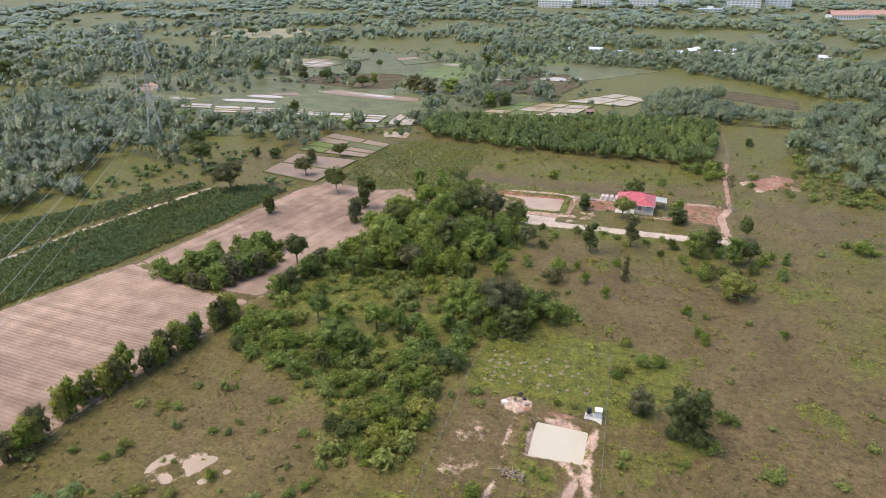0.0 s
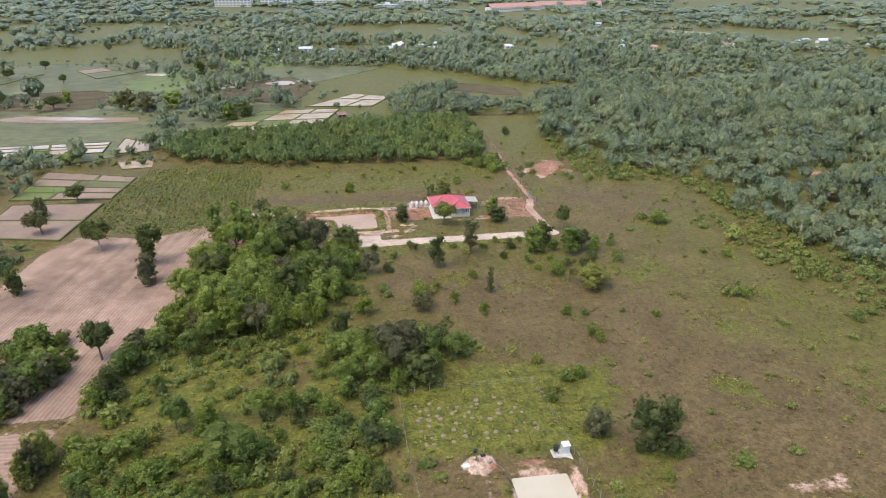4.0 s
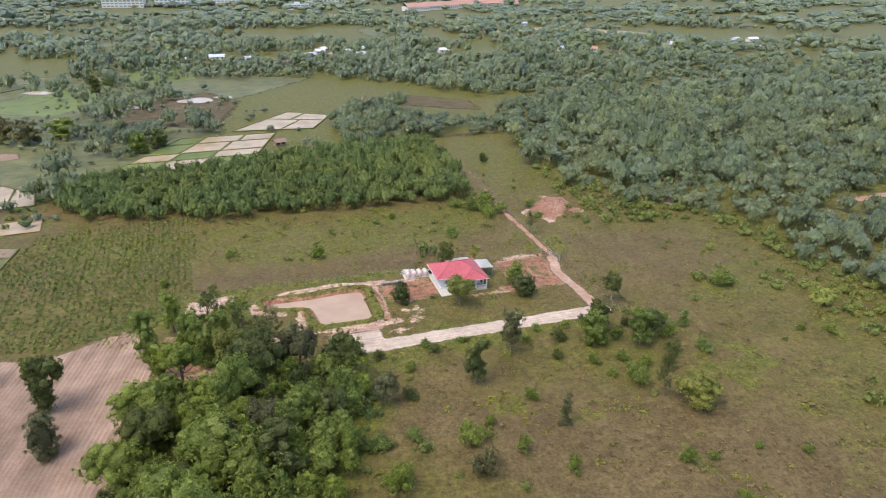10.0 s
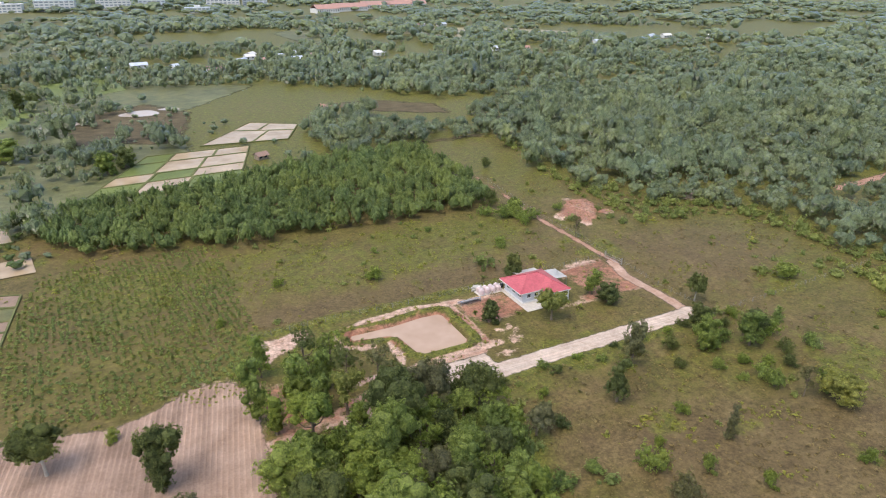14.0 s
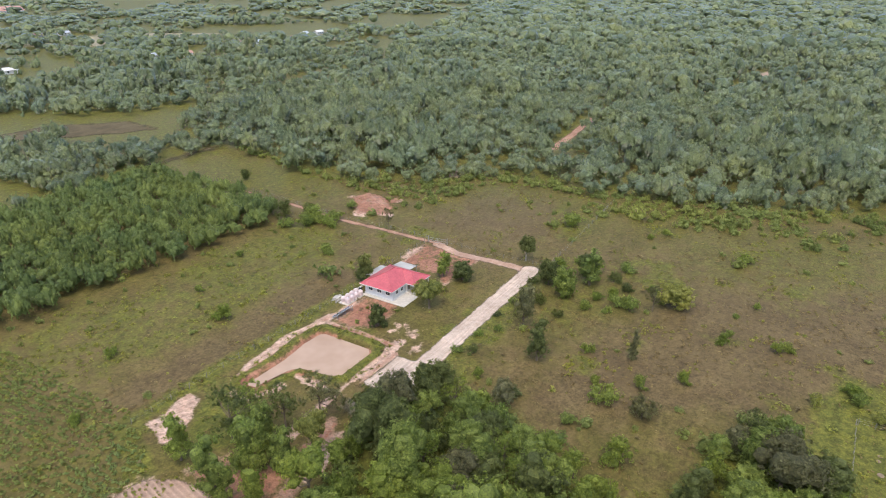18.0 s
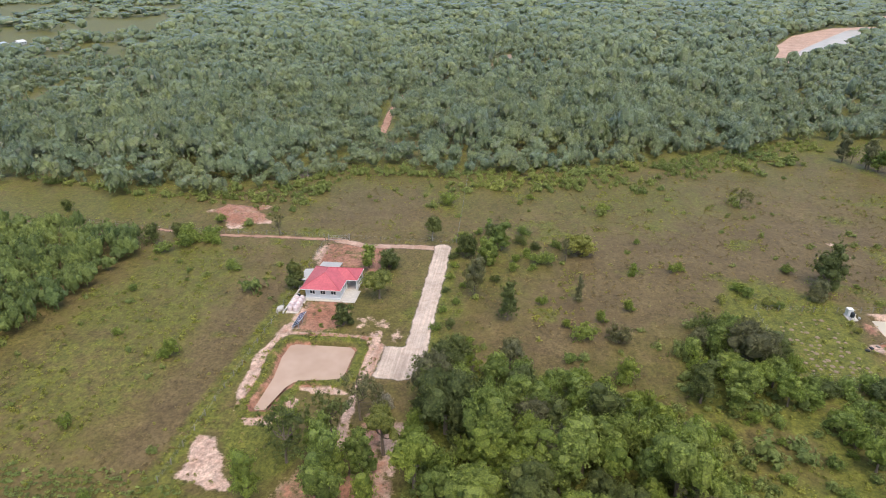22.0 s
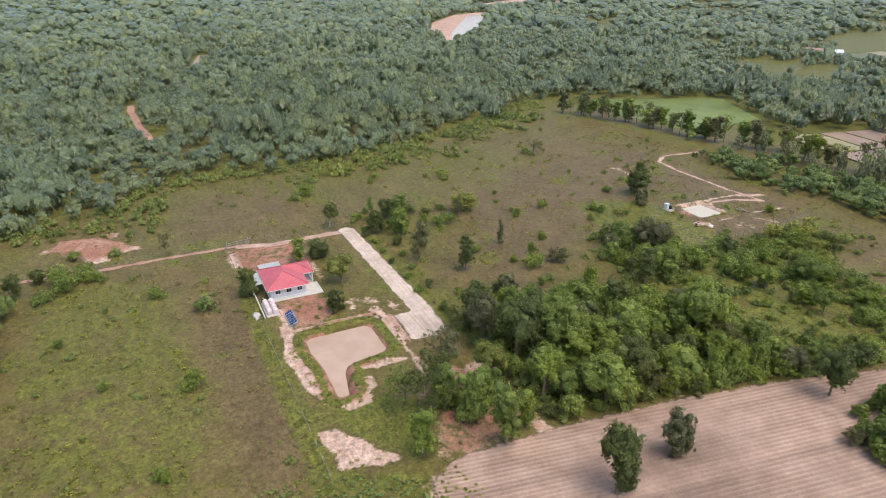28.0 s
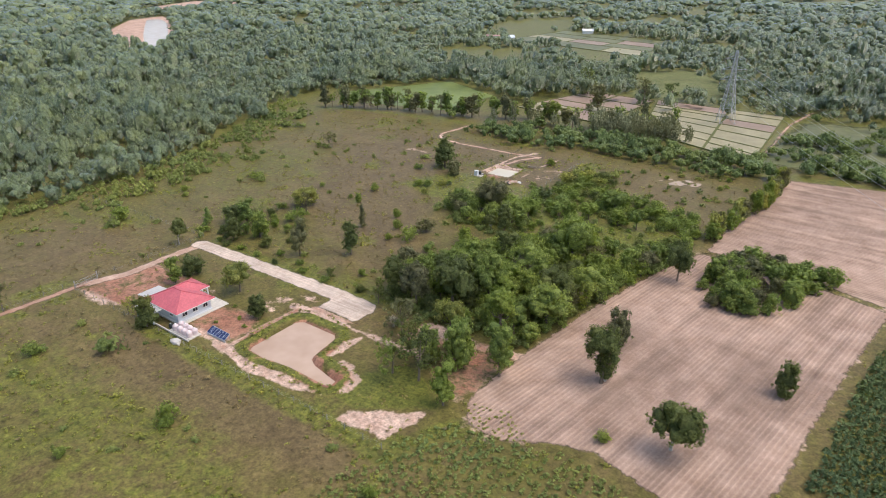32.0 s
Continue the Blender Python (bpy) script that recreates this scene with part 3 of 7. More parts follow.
    for shape, k in ((inside([(25, 224), (22, 206), (12, 205), (5, 206), (8, 222)], X, Y), 0.74), (inside([(-9, 219), (-10, 207), (-22, 208), (-24.5, 217)], X, Y), 0.76), (inside(RED_MOUND, X, Y) + 3 * vnoise(X, Y, 5, 14), 0.7),
                     (along([(-24.2, 219.6), (-25.0, 215.3), (-24.8, 209.3), (-24.7, 200.8)], 0.9, X, Y), 0.8), (along([(-27.3, 197.9), (-37.3, 198.0), (-43.8, 197.6), (-52, 196)], 0.8, X, Y), 0.75), (np.minimum(d, 0) + 2.6, 1.0),
                     # Last patch reddens yard soil for tree shade and damp, painted into the colour.
                     (along([(-16, 96.4), (-6, 96.6)], 1.5, X, Y), 0.75), (along([(-50.0, 195.0), (-57.0, 193.6), (-66.0, 189.6)], 2.5, X, Y), 0.5), (inside([(-73, 207), (-73, 187), (-60, 193), (-60, 203)], X, Y), 0.62)):
        np.maximum(red, k * step01(shape, -2, 2), out=red)
    green = ((THICKET, 0.8, 5), (BUSHLAND, 0.75, 6), (GLADE, 0.42, 6), (COPSE, 0.7, 2), (CROP, 0.30, 6), (CASSAVA, 0.5, 3), (CASSAVA_FAR, 0.5, 3),
             ([(-4, 124), (12, 121), (10, 104), (0, 98), (-30, 100), (-30, 118), (-18, 124)], 0.92, 4), ([(-53, 211), (-53.4, 217.6), (-58, 218.4), (-63, 215), (-68.5, 210), (-64, 206), (-57, 203.5)], 1.0, 2),
             ([(-110, 238), (-66, 241), (-38, 233), (-14, 236), (8, 240), (20, 250), (22, 268), (-60, 272), (-110, 278)], 0.56, 9), ([(40, 172), (90, 160), (100, 120), (60, 96), (30, 130)], 0.38, 12), ([(45, 196), (70, 199), (74, 185), (48, 186)], 0.55, 8),
             ([(-8, 178), (12, 188), (36, 186), (34, 166), (16, 158)], 0.42, 8), ([(-38, 190), (-20, 187), (-20, 182), (-34, 178)], 0.6, 5),
             ([(60, 262), (88, 240), (90, 180), (76, 190), (60, 232)], 0.4, 10), ([(30, 360), (68, 350), (58, 290), (52, 268), (31, 268)], 0.5, 8))
    np.maximum(lush, 0.55 * step01(np.max([inside(w, X, Y) for w in WOODS], 0) + wob * 2, -9, 4), out=lush)
    np.maximum(lush, 0.6 * step01(np.maximum(np.abs(X + 20) - 110, np.abs(Y - 175) - 120), -5, 70), out=lush)
    dull = step01(inside([(-29.5, 99), (-1, 97), (0, 62), (-29, 62)], X, Y), -1, 2)
    for p, k, w in green:
        np.maximum(lush, k * soft(inside(p, X, Y), w), out=lush)
    np.maximum(lush, 0.95 * step01(1.3 - np.abs(d + 2.1), -0.4, 0.6), out=lush)
    np.maximum(lush, 0.6 * step01(along(BOUNDARY, 3.5, X, Y), -2, 2), out=lush)
    np.maximum(lush, 0.75 * step01(along([(22, 187.4), (-36, 187.8)], 1.6, X, Y), -1.5, 1), out=lush)
    np.maximum(lush, 0.7 * step01(along([(-3, 224), (-70, 224), (-76, 211)], 2.2, X, Y), -1.5, 1), out=lush)
    spots = vnoise(X, Y, 11, 21) * 0.6 + vnoise(X, Y, 4.5, 22) * 0.4
    np.maximum(lush, 0.62 * step01(spots, 0.66, 0.80), out=lush)
    lush *= 1 - 0.6 * dull
    lush *= 1 - 0.45 * step01(vnoise(X, Y, 15, 27) * 0.6 + vnoise(X, Y, 5, 28) * 0.4, 0.48, 0.66) * step01(inside([(-118, 226), (22, 232), (24, 272), (-118, 284)], X, Y), -4, 4)
    for p in ([(-60, 124), (-47, 122), (-44, 133), (-58, 135)], [(-44, 140), (-34, 146), (-30, 160), (-38, 152)], [(-72, 128), (-64, 126), (-66, 134)]):
        lush *= 1 - 0.7 * soft(inside(p, X, Y), 3.0)
    for p, k in (([(-2.7, 107.5), (6.5, 109.3), (7.3, 100.6), (-1.6, 96.1)], 0.85), ([(6.7, 97.4), (15, 99.1), (14.2, 94.1), (7.4, 92.8)], 0.9), ([(-16.6, 93), (-14.6, 93), (-14.6, 84), (-16.6, 82)], 0.75), ([(-15.6, 83.4), (-8.4, 83.4), (-7, 77), (-15, 78)], 0.7)):
        np.maximum(lush, k * soft(inside(p, X, Y), 2.0), out=lush)
    for p, k, w in (([(-20, 172), (30, 160), (60, 120), (50, 60), (-2, 62), (0, 120), (-34, 165)], 0.85, 12), ([(0, 224), (-68, 224), (-66, 232), (-10, 244)], 0.8, 5), ([(-56, 92), (-84, 98), (-92, 62), (-60, 46), (-32, 70)], 0.36, 8), ([(-29, 100), (-2, 98), (-2, 62), (-28, 62)], 1.0, 3), ([(2, 118), (30, 118), (30, 66), (0, 66)], 0.8, 6), ([(32, 240), (80, 232), (84, 200), (34, 202)], 0.55, 8)):
        np.maximum(dry, k * soft(inside(p, X, Y), w), out=dry)
    cover = np.stack([bare, lush * (1 - 0.55 * bare), dry, np.ones(len(X))], 1)
    g = mesh_from("ground", np.stack([X, Y, Z], 1), grid_faces(len(xs), len(ys)), GROUND, smooth=True, attrs=(("cover", cover), ("red", red)))
    return tagged(g, "flat dry grassland with green weeds and bare soil patches", "ground", kind="structure")


build_ground()


def sheet(name, dist, bounds, step, mat, lift=0.06, label="", category="", z=None, kind="structure", parent=None):
    """A thin ground cover inside dist(x, y) > 0, with a frayed rim."""
    x0, x1, y0, y1 = bounds
    xs, ys = np.arange(x0, x1 + step, step), np.arange(y0, y1 + step, step)
    X, Y = np.meshgrid(xs, ys, indexing="ij")
    D = dist(X, Y)
    f = grid_faces(len(xs), len(ys))
    keep = D.ravel()[f].max(1) > -2.5
    f = f[keep]
    used, inv = np.unique(f, return_inverse=True)
    X, Y, D = X.ravel()[used], Y.ravel()[used], D.ravel()[used]
    Z = (height(X, Y) if z is None else z) + lift
    ob = mesh_from(name, np.stack([X, Y, Z + 0 * X], 1), inv.reshape(f.shape), mat, parent, True, (("edge", D),))
    return tagged(ob, label, category, kind=kind) if label else ob


def bounds_of(poly, pad=3.0):
    xs, ys = [p[0] for p in poly], [p[1] for p in poly]
    return min(xs) - pad, max(xs) + pad, min(ys) - pad, max(ys) + pad


def ploughed(name, poly, turn, label, gap=1.05, ridge=0.10):
    """Bare earth thrown up into parallel ridges."""
    a = radians(turn)
    u, v = np.array([math.cos(a), math.sin(a)]), np.array([-math.sin(a), math.cos(a)])
    P = np.array(poly)
    pu, pv = P @ u, P @ v
    us, vs = np.arange(pu.min() - 2, pu.max() + 2, gap / 4), np.arange(pv.min() - 2, pv.max() + 2, 1.8)
    U, V = np.meshgrid(us, vs, indexing="ij")
    X, Y = U * u[0] + V * v[0], U * u[1] + V * v[1]
    D = inside(poly, X, Y)
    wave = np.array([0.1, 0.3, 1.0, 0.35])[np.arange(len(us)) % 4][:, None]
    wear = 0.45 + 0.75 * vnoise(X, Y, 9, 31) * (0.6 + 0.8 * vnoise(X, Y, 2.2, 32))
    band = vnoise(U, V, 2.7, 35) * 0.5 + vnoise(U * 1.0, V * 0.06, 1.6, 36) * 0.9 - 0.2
    # Row streaks, plus the ridge wave painted in as lit crests and shaded furrows.
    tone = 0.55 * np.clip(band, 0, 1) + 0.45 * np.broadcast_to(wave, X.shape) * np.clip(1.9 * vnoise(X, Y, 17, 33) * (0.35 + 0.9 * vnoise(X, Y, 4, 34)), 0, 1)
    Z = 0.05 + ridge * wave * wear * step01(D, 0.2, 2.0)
    f = grid_faces(len(us), len(vs))
    f = f[D.ravel()[f].max(1) > -1.8]
    used, inv = np.unique(f, return_inverse=True)
    ob = mesh_from(name, np.stack([X.ravel(), Y.ravel(), Z.ravel()], 1)[used], inv.reshape(f.shape), PLOUGHED, None, False, (("edge", D.ravel()[used]), ("shade_and_streaks", tone.ravel()[used])))
    return tagged(ob, label, "field", kind="structure")


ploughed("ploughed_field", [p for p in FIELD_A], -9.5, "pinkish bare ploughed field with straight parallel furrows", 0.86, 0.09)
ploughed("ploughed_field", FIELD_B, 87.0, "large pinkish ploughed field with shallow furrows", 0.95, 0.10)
sheet("gravel_road", lambda x, y: np.maximum(along(ROAD_LINE, 2.5, x, y), inside(ROAD_END, x, y)), (-46, 30, 186, 200), 0.8, ROAD, 0.06, "wide pale white gravel road with wheel tracks", "road")
sheet("dirt_drive", lambda x, y: along(ROAD_SIDE, 1.7, x, y), (18, 30, 188, 225), 0.8, LANE, 0.05, "pale pink dirt drive to the gate", "road")
sheet("dirt_lane", lambda x, y: np.maximum(along(LANE_LINE[:5], 1.25, x, y), along(LANE_LINE[4:], 0.5, x, y)), (22, 36, 219, 365), 0.7, LANE_RED, 0.05, "narrow reddish dirt lane between fields", "lane")
sheet("dirt_track", lambda x, y: along(DIRT_TRACK, 1.1, x, y), (-16, 46, 38, 86), 0.7, LANE, 0.05, "winding pale dirt track through dry grass", "track")
sheet("forest_track", lambda x, y: along(FAR_TRACK, 2.2, x, y), (132, 246, 226, 250), 2.0, LANE_RED, 0.05, "red earth track cut into the woods", "track")
sheet("farm_track", lambda x, y: along(FARM_TRACK, 1.0, x, y), (-172, -148, 58, 192), 0.8, ROAD, 0.06, "straight pale track between cassava fields", "track")


def water(name, poly, mat, z, label, pad=0.6):
    p = np.array(poly)
    c = p.mean(0)
    v = [(x + pad * np.sign(x - c[0]), y + pad * np.sign(y - c[1]), z) for x, y in poly]
    ob = mesh_from(name, v, [list(range(len(v)))], mat)
    if ob.data.polygons[0].normal.z < 0:
        ob.data.flip_normals()
    return tagged(ob, label, "pond", kind="structure")


water("pond_water", POND, POND_PINK, -0.5, "still silty pink-brown pond water", 0.35)
water("small_pond_water", SMALL_POND, POND_CREAM, -0.35, "still cream-coloured water in a square pond", 0.5)
for q in PUDDLES:
    water("puddle_water", q, PUDDLE, -0.10, "shallow muddy puddle in the grass", 0.0)


# ---- plants ----
def cube_ball(n=2):
    """A ball of quads: n x n on each of six sides."""
    g = np.linspace(-1, 1, n + 1)
    pieces = []
    for ax in range(3):
        for s in (-1, 1):
            a, b = np.meshgrid(g, g, indexing="ij")
            v = np.zeros((n + 1, n + 1, 3))
            v[..., ax], v[..., (ax + 1) % 3], v[..., (ax + 2) % 3] = s, a, b
            v = v.reshape(-1, 3)
            f = grid_faces(n + 1, n + 1)
            pieces.append((v / np.linalg.norm(v, axis=1)[:, None], f if s > 0 else f[:, ::-1]))
    return stack(pieces)


def in_tris(v, f):
    return v, np.concatenate([f[:, [0, 1, 2]], f[:, [0, 2, 3]]])


BALL2, BALL3 = in_tris(*cube_ball(2)), cube_ball(3)
PHI = (1 + 5 ** 0.5) / 2
LUMP = (np.array([(-1, PHI, 0), (1, PHI, 0), (-1, -PHI, 0), (1, -PHI, 0), (0, -1, PHI), (0, 1, PHI), (0, -1, -PHI), (0, 1, -PHI), (PHI, 0, -1), (PHI, 0, 1), (-PHI, 0, -1), (-PHI, 0, 1)]) / math.hypot(1, PHI),
        np.array([(0, 11, 5), (0, 5, 1), (0, 1, 7), (0, 7, 10), (0, 10, 11), (1, 5, 9), (5, 11, 4), (11, 10, 2), (10, 7, 6), (7, 1, 8), (3, 9, 4), (3, 4, 2), (3, 2, 6), (3, 6, 8), (3, 8, 9), (4, 9, 5), (2, 4, 11), (6, 2, 10), (8, 6, 7), (9, 8, 1)]))
DOME = (BALL2[0], BALL2[1][BALL2[0][BALL2[1]].mean(1)[:, 2] > -0.6])


def leaf_cards(rng, lobes, n, size, flat=0.5, up=0.5, bunch=1):
    """Leaf sprays as small pointed blades over the lobes (rows of x, y, z, radius, rise)."""
    L = np.asarray(lobes, float)
    w = L[:, 3] ** 2
    m = max(1, n // bunch)
    k = rng.choice(len(L), m, p=w / w.sum())
    d = rng.normal(size=(m, 3))
    d[:, 2] = d[:, 2] * 0.9 + 0.25
    d /= np.linalg.norm(d, axis=1)[:, None]
    p = L[k, :3] + d * np.stack([L[k, 3], L[k, 3], L[k, 4]], 1) * rng.uniform(0.70, 1.12, (m, 1))
    if bunch > 1:
        n = m * bunch
        p, d = np.repeat(p, bunch, 0), np.repeat(d, bunch, 0)
        o = rng.normal(size=(n, 3))
        o /= np.linalg.norm(o, axis=1)[:, None]
        o += 0.7 * d
        p = p + o * size * rng.uniform(1.0, 2.0, (n, 1)) * np.repeat(rng.uniform(0.7, 1.4, (m, 1)), bunch, 0)
        d = 0.5 * d + 0.9 * o
    nrm = d + rng.normal(size=(n, 3)) * flat + (0, 0, up)
    nrm /= np.linalg.norm(nrm, axis=1)[:, None]
    t = np.cross(nrm, rng.normal(size=(n, 3)))
    t /= np.linalg.norm(t, axis=1)[:, None] + 1e-9
    b = np.cross(nrm, t)
    s = size * rng.uniform(0.6, 1.35, (n, 1))
    v = np.stack([p - t * s * 0.9 - b * s * 0.45, p + t * s - nrm * s * 0.3, p - t * s * 0.5 + b * s * 0.75], 1).reshape(-1, 3)
    return v, np.arange(3 * n).reshape(n, 3)


def lobes_for(kind, rng):
    """Lobes of a crown of radius 1 and height 1 (top at z = 1)."""
    out = []
    if kind == "dense":
        for _ in range(15):
            a, e = rng.uniform(0, 6.28), rng.uniform(-0.5, 1.0)
            q = math.sqrt(max(0.05, 1 - e * e * 0.9)) * 0.62
            out.append((q * math.cos(a), q * math.sin(a), 0.60 + 0.24 * e, rng.uniform(0.30, 0.45), rng.uniform(0.13, 0.18)))
        out.append((0, 0, 0.58, 0.62, 0.30))
    elif kind == "tall":
        for i in range(14):
            z = 0.22 + 0.66 * i / 13
            q, a = rng.uniform(0.25, 0.55) * (1.15 - 0.6 * abs(z - 0.55)), rng.uniform(0, 6.28)
            out.append((q * math.cos(a), q * math.sin(a), z, rng.uniform(0.34, 0.52), rng.uniform(0.09, 0.14)))
        out.append((0, 0, 0.56, 0.5, 0.36))
    elif kind == "open":
        for _ in range(20):
            a, q = rng.uniform(0, 6.28), rng.uniform(0.2, 0.82)
            out.append((q * math.cos(a), q * math.sin(a), rng.uniform(0.45, 0.92) - 0.16 * q, rng.uniform(0.17, 0.29), rng.uniform(0.05, 0.09)))
    elif kind == "umbrella":
        for _ in range(13):
            a, q = rng.uniform(0, 6.28), rng.uniform(0.15, 0.74)
            out.append((q * math.cos(a), q * math.sin(a), rng.uniform(0.60, 0.88) - 0.10 * q, rng.uniform(0.26, 0.40), rng.uniform(0.09, 0.14)))
        out.append((0.05, 0, 0.70, 0.5, 0.2))
    elif kind in ("full", "bulky"):
        for _ in range(20):
            z, a = rng.uniform(0.12, 0.86), rng.uniform(0, 6.28)
            q = 0.66 * math.sqrt(max(0.04, 1 - ((z - 0.36) / 0.58) ** 2)) * rng.uniform(0.55, 1.0)
            out.append((q * math.cos(a), q * math.sin(a), z, rng.uniform(0.24, 0.38), rng.uniform(0.10, 0.15)))
        out.append((0, 0, 0.46, 0.55, 0.38))
    elif kind == "ivy":
        for i in range(8):
            z = 0.22 + 0.62 * i / 7
            out.append((rng.uniform(-0.16, 0.16), rng.uniform(-0.16, 0.16), z, rng.uniform(0.72, 0.95), 0.16))
    elif kind == "spire":
        for i in range(16):
            z = 0.10 + 0.82 * i / 15
            q, a = 0.16 * (1.0 - z * 0.6), rng.uniform(0, 6.28)
            out.append((q * math.cos(a), q * math.sin(a), z, 0.62 * (1.05 - 0.6 * z), 0.10))
    else:
        for _ in range(12):
            a, q = rng.uniform(0, 6.28), rng.uniform(0.0, 0.72)
            z = rng.uniform(0.25, 0.78) - 0.28 * q
            out.append((q * math.cos(a), q * math.sin(a), max(0.16, z), rng.uniform(0.26, 0.42), rng.uniform(0.16, 0.26)))
    return out


KINDS = {  # crown kind: leaves, blade size as a share of a metre, nominal radius, nominal height, trunk radius, first branch
    "dense": (3100, 0.21, 4.0, 9.5, 0.22, 0.30), "tall": (2300, 0.20, 3.0, 10.5, 0.20, 0.22), "open": (1900, 0.185, 3.6, 9.0, 0.16, 0.40),
    "umbrella": (2300, 0.20, 3.6, 9.6, 0.24, 0.42), "ivy": (1300, 0.19, 1.9, 6.8, 0.30, 0.12), "spire": (1100, 0.18, 1.5, 6.8, 0.12, 0.10), "full": (2300, 0.185, 3.0, 6.6, 0.15, 0.08), "bulky": (4300, 0.22, 4.6, 12.0, 0.22, 0.08), "shrub": (950, 0.165, 2.2, 3.4, 0.06, 0.10)}
TEMPLATES = {}


def template(kind, variant):
    """Shared trunk and crown shapes of one plant."""
    if (kind, variant) in TEMPLATES:
        return TEMPLATES[kind, variant]
    rng = np.random.default_rng(sum(map(ord, kind)) * 31 + variant * 7)
    n, size, R, H, tr, first = KINDS[kind]
    lobes = [(x * R, y * R, z * H, r * R, q * H) for x, y, z, r, q in lobes_for(kind, rng)]
    crown = [leaf_cards(rng, lobes, n, size, 0.45, 0.4, 9 if kind == "shrub" else 18)]
    if kind != "open":
        for i, (x, y, z, r, q) in enumerate(sorted(lobes, key=lambda l: -l[3])):
            ball = BALL2 if i < 9 else LUMP
            k = (0.55 if kind == "shrub" else 0.76 if kind in ("dense", "umbrella", "full", "ivy") else 0.66) * (1 + 0.12 * rng.normal(size=(len(ball[0]), 1)).clip(-1.5, 1.5))
            crown.append((ball[0] * k * (r, r, q) + (x, y, z), ball[1]))
    cv, cf = stack(crown)
    bend = rng.uniform(-0.25, 0.25, 2)
    zz = np.linspace(0, 0.8 * H, 5)
    stem = np.stack([bend[0] * zz / H * 2, bend[1] * zz / H * 2, zz], 1)
    wood = [tube(stem, tr * np.array([1.35, 1.0, 0.8, 0.55, 0.2]), 7)]
    for x, y, z, r, q in lobes[:9]:
        z0 = max(first * H, min(z - 0.25 * H, 0.7 * H)) * 0.9
        s = np.array([bend[0] * z0 / H * 2, bend[1] * z0 / H * 2, z0])
        e = np.array([x, y, z])
        mid = s * 0.5 + e * 0.5 + (0, 0, -0.06 * H)
        wood.append(tube([s, mid, e], tr * np.array([0.5, 0.34, 0.12]), 5))
    tv, tf = stack(wood)
    TEMPLATES[kind, variant] = (cv, cf, tv, tf, {})
    return TEMPLATES[kind, variant]


def plant(kind, x, y, h, r, leaf, name="tree", label="", category="", group="", bark=None, seed=None):
    """One tree or shrub with its trunk and crown, at its place on the land."""
    s = int(abs(x * 7.3 + y * 3.1)) if seed is None else seed
    cv, cf, tv, tf, made = template(kind, s % 3)
    key = (leaf.name, name)
    if key not in made:
        a = bpy.data.meshes.new("crown")
        b = bpy.data.meshes.new("trunk")
        for me, v, f, m in ((a, cv, cf, leaf), (b, tv, tf, bark or BARK)):
            me.vertices.add(len(v))
            me.vertices.foreach_set("co", np.asarray(v, np.float32).ravel())
            me.loops.add(f.size)
            me.loops.foreach_set("vertex_index", f.ravel().astype(np.int32))
            me.polygons.add(len(f))
            me.polygons.foreach_set("loop_start", np.arange(0, f.size, f.shape[1], dtype=np.int32))
            me.update(calc_edges=True)
            me.materials.append(m)
        made[key] = (a, b)
    R, H = KINDS[kind][2:4]
    e = new(name)
    e.empty_display_size = 0.1
    e.matrix_world = Matrix.Translation((x, y, float(height(x, y)) - 0.03)) @ Euler((0, 0, (s * 2.399) % 6.283)).to_matrix().to_4x4() @ Matrix.Diagonal((r / R, r / R, h / H, 1))
    for me, nm in zip(made[key], ("crown", "trunk" if kind != "shrub" else "stems")):
        c = new(nm, me)
        c.parent = e
    return tagged(e, label, category or name, group)


# trees standing singly in the ploughed field
plant("dense", -105.6, 197.0, 9.8, 4.5, LEAF_DARK, label="dark green spreading tree with pale bare trunk in ploughed field", bark=BARK_PALE)
plant("ivy", -89.8, 185.9, 7.6, 2.1, LEAF_DARK, label="dark trunk wrapped in climbing leaves in ploughed field", bark=BARK_PALE)
plant("umbrella", -89.6, 187.0, 11.6, 4.2, LEAF_DARK, label="broad dark green crown above an ivy-wrapped trunk")
plant("full", -87.0, 173.4, 8.6, 3.1, LEAF_GREY, label="leafy grey-green tree at the edge of the ploughed field")
plant("full", -117.1, 171.8, 7.3, 2.5, LEAF_DARK, label="small dark dense tree in ploughed field", seed=4)
plant("dense", -87.6, 138.6, 9.2, 3.4, LEAF_DARK, label="dark round-crowned tree beside the ploughed field", seed=5)
plant("shrub", -96.2, 201.6, 2.6, 1.7, LEAF_MID, "shrub", "low round green bush in ploughed field")

# garden trees round the house
plant("dense", 28.0, 194.9, 7.8, 2.5, LEAF_DARK, label="dark green tree by the corner of the drive", seed=1)
plant("full", 9.3, 203.6, 5.2, 3.6, LEAF_DARK, "tree", "clipped round dark green garden tree", seed=1)
plant("dense", -7.4, 202.5, 7.4, 3.9, LEAF_YELLOW, label="yellow-green garden tree on the lawn", seed=2)
plant("full", -19.9, 207.6, 5.6, 2.6, LEAF_DARK, label="small dark tree on red soil before the house", seed=0)
plant("tall", 8.6, 208.6, 6.6, 2.4, LEAF_MID, label="slim green tree behind the house", seed=1)
plant("full", -4.2, 223.9, 7.8, 2.9, LEAF_DARK, label="dark tree leaning over the metal roof", seed=6)
plant("open", 3.6, 223.4, 4.8, 1.7, LEAF_YELLOW, label="small feathery yellow-green tree beside the house", seed=2)
plant("open", 26.6, 238.9, 7.5, 1.9, LEAF_GREY, label="thin pale tree beside the red lane")

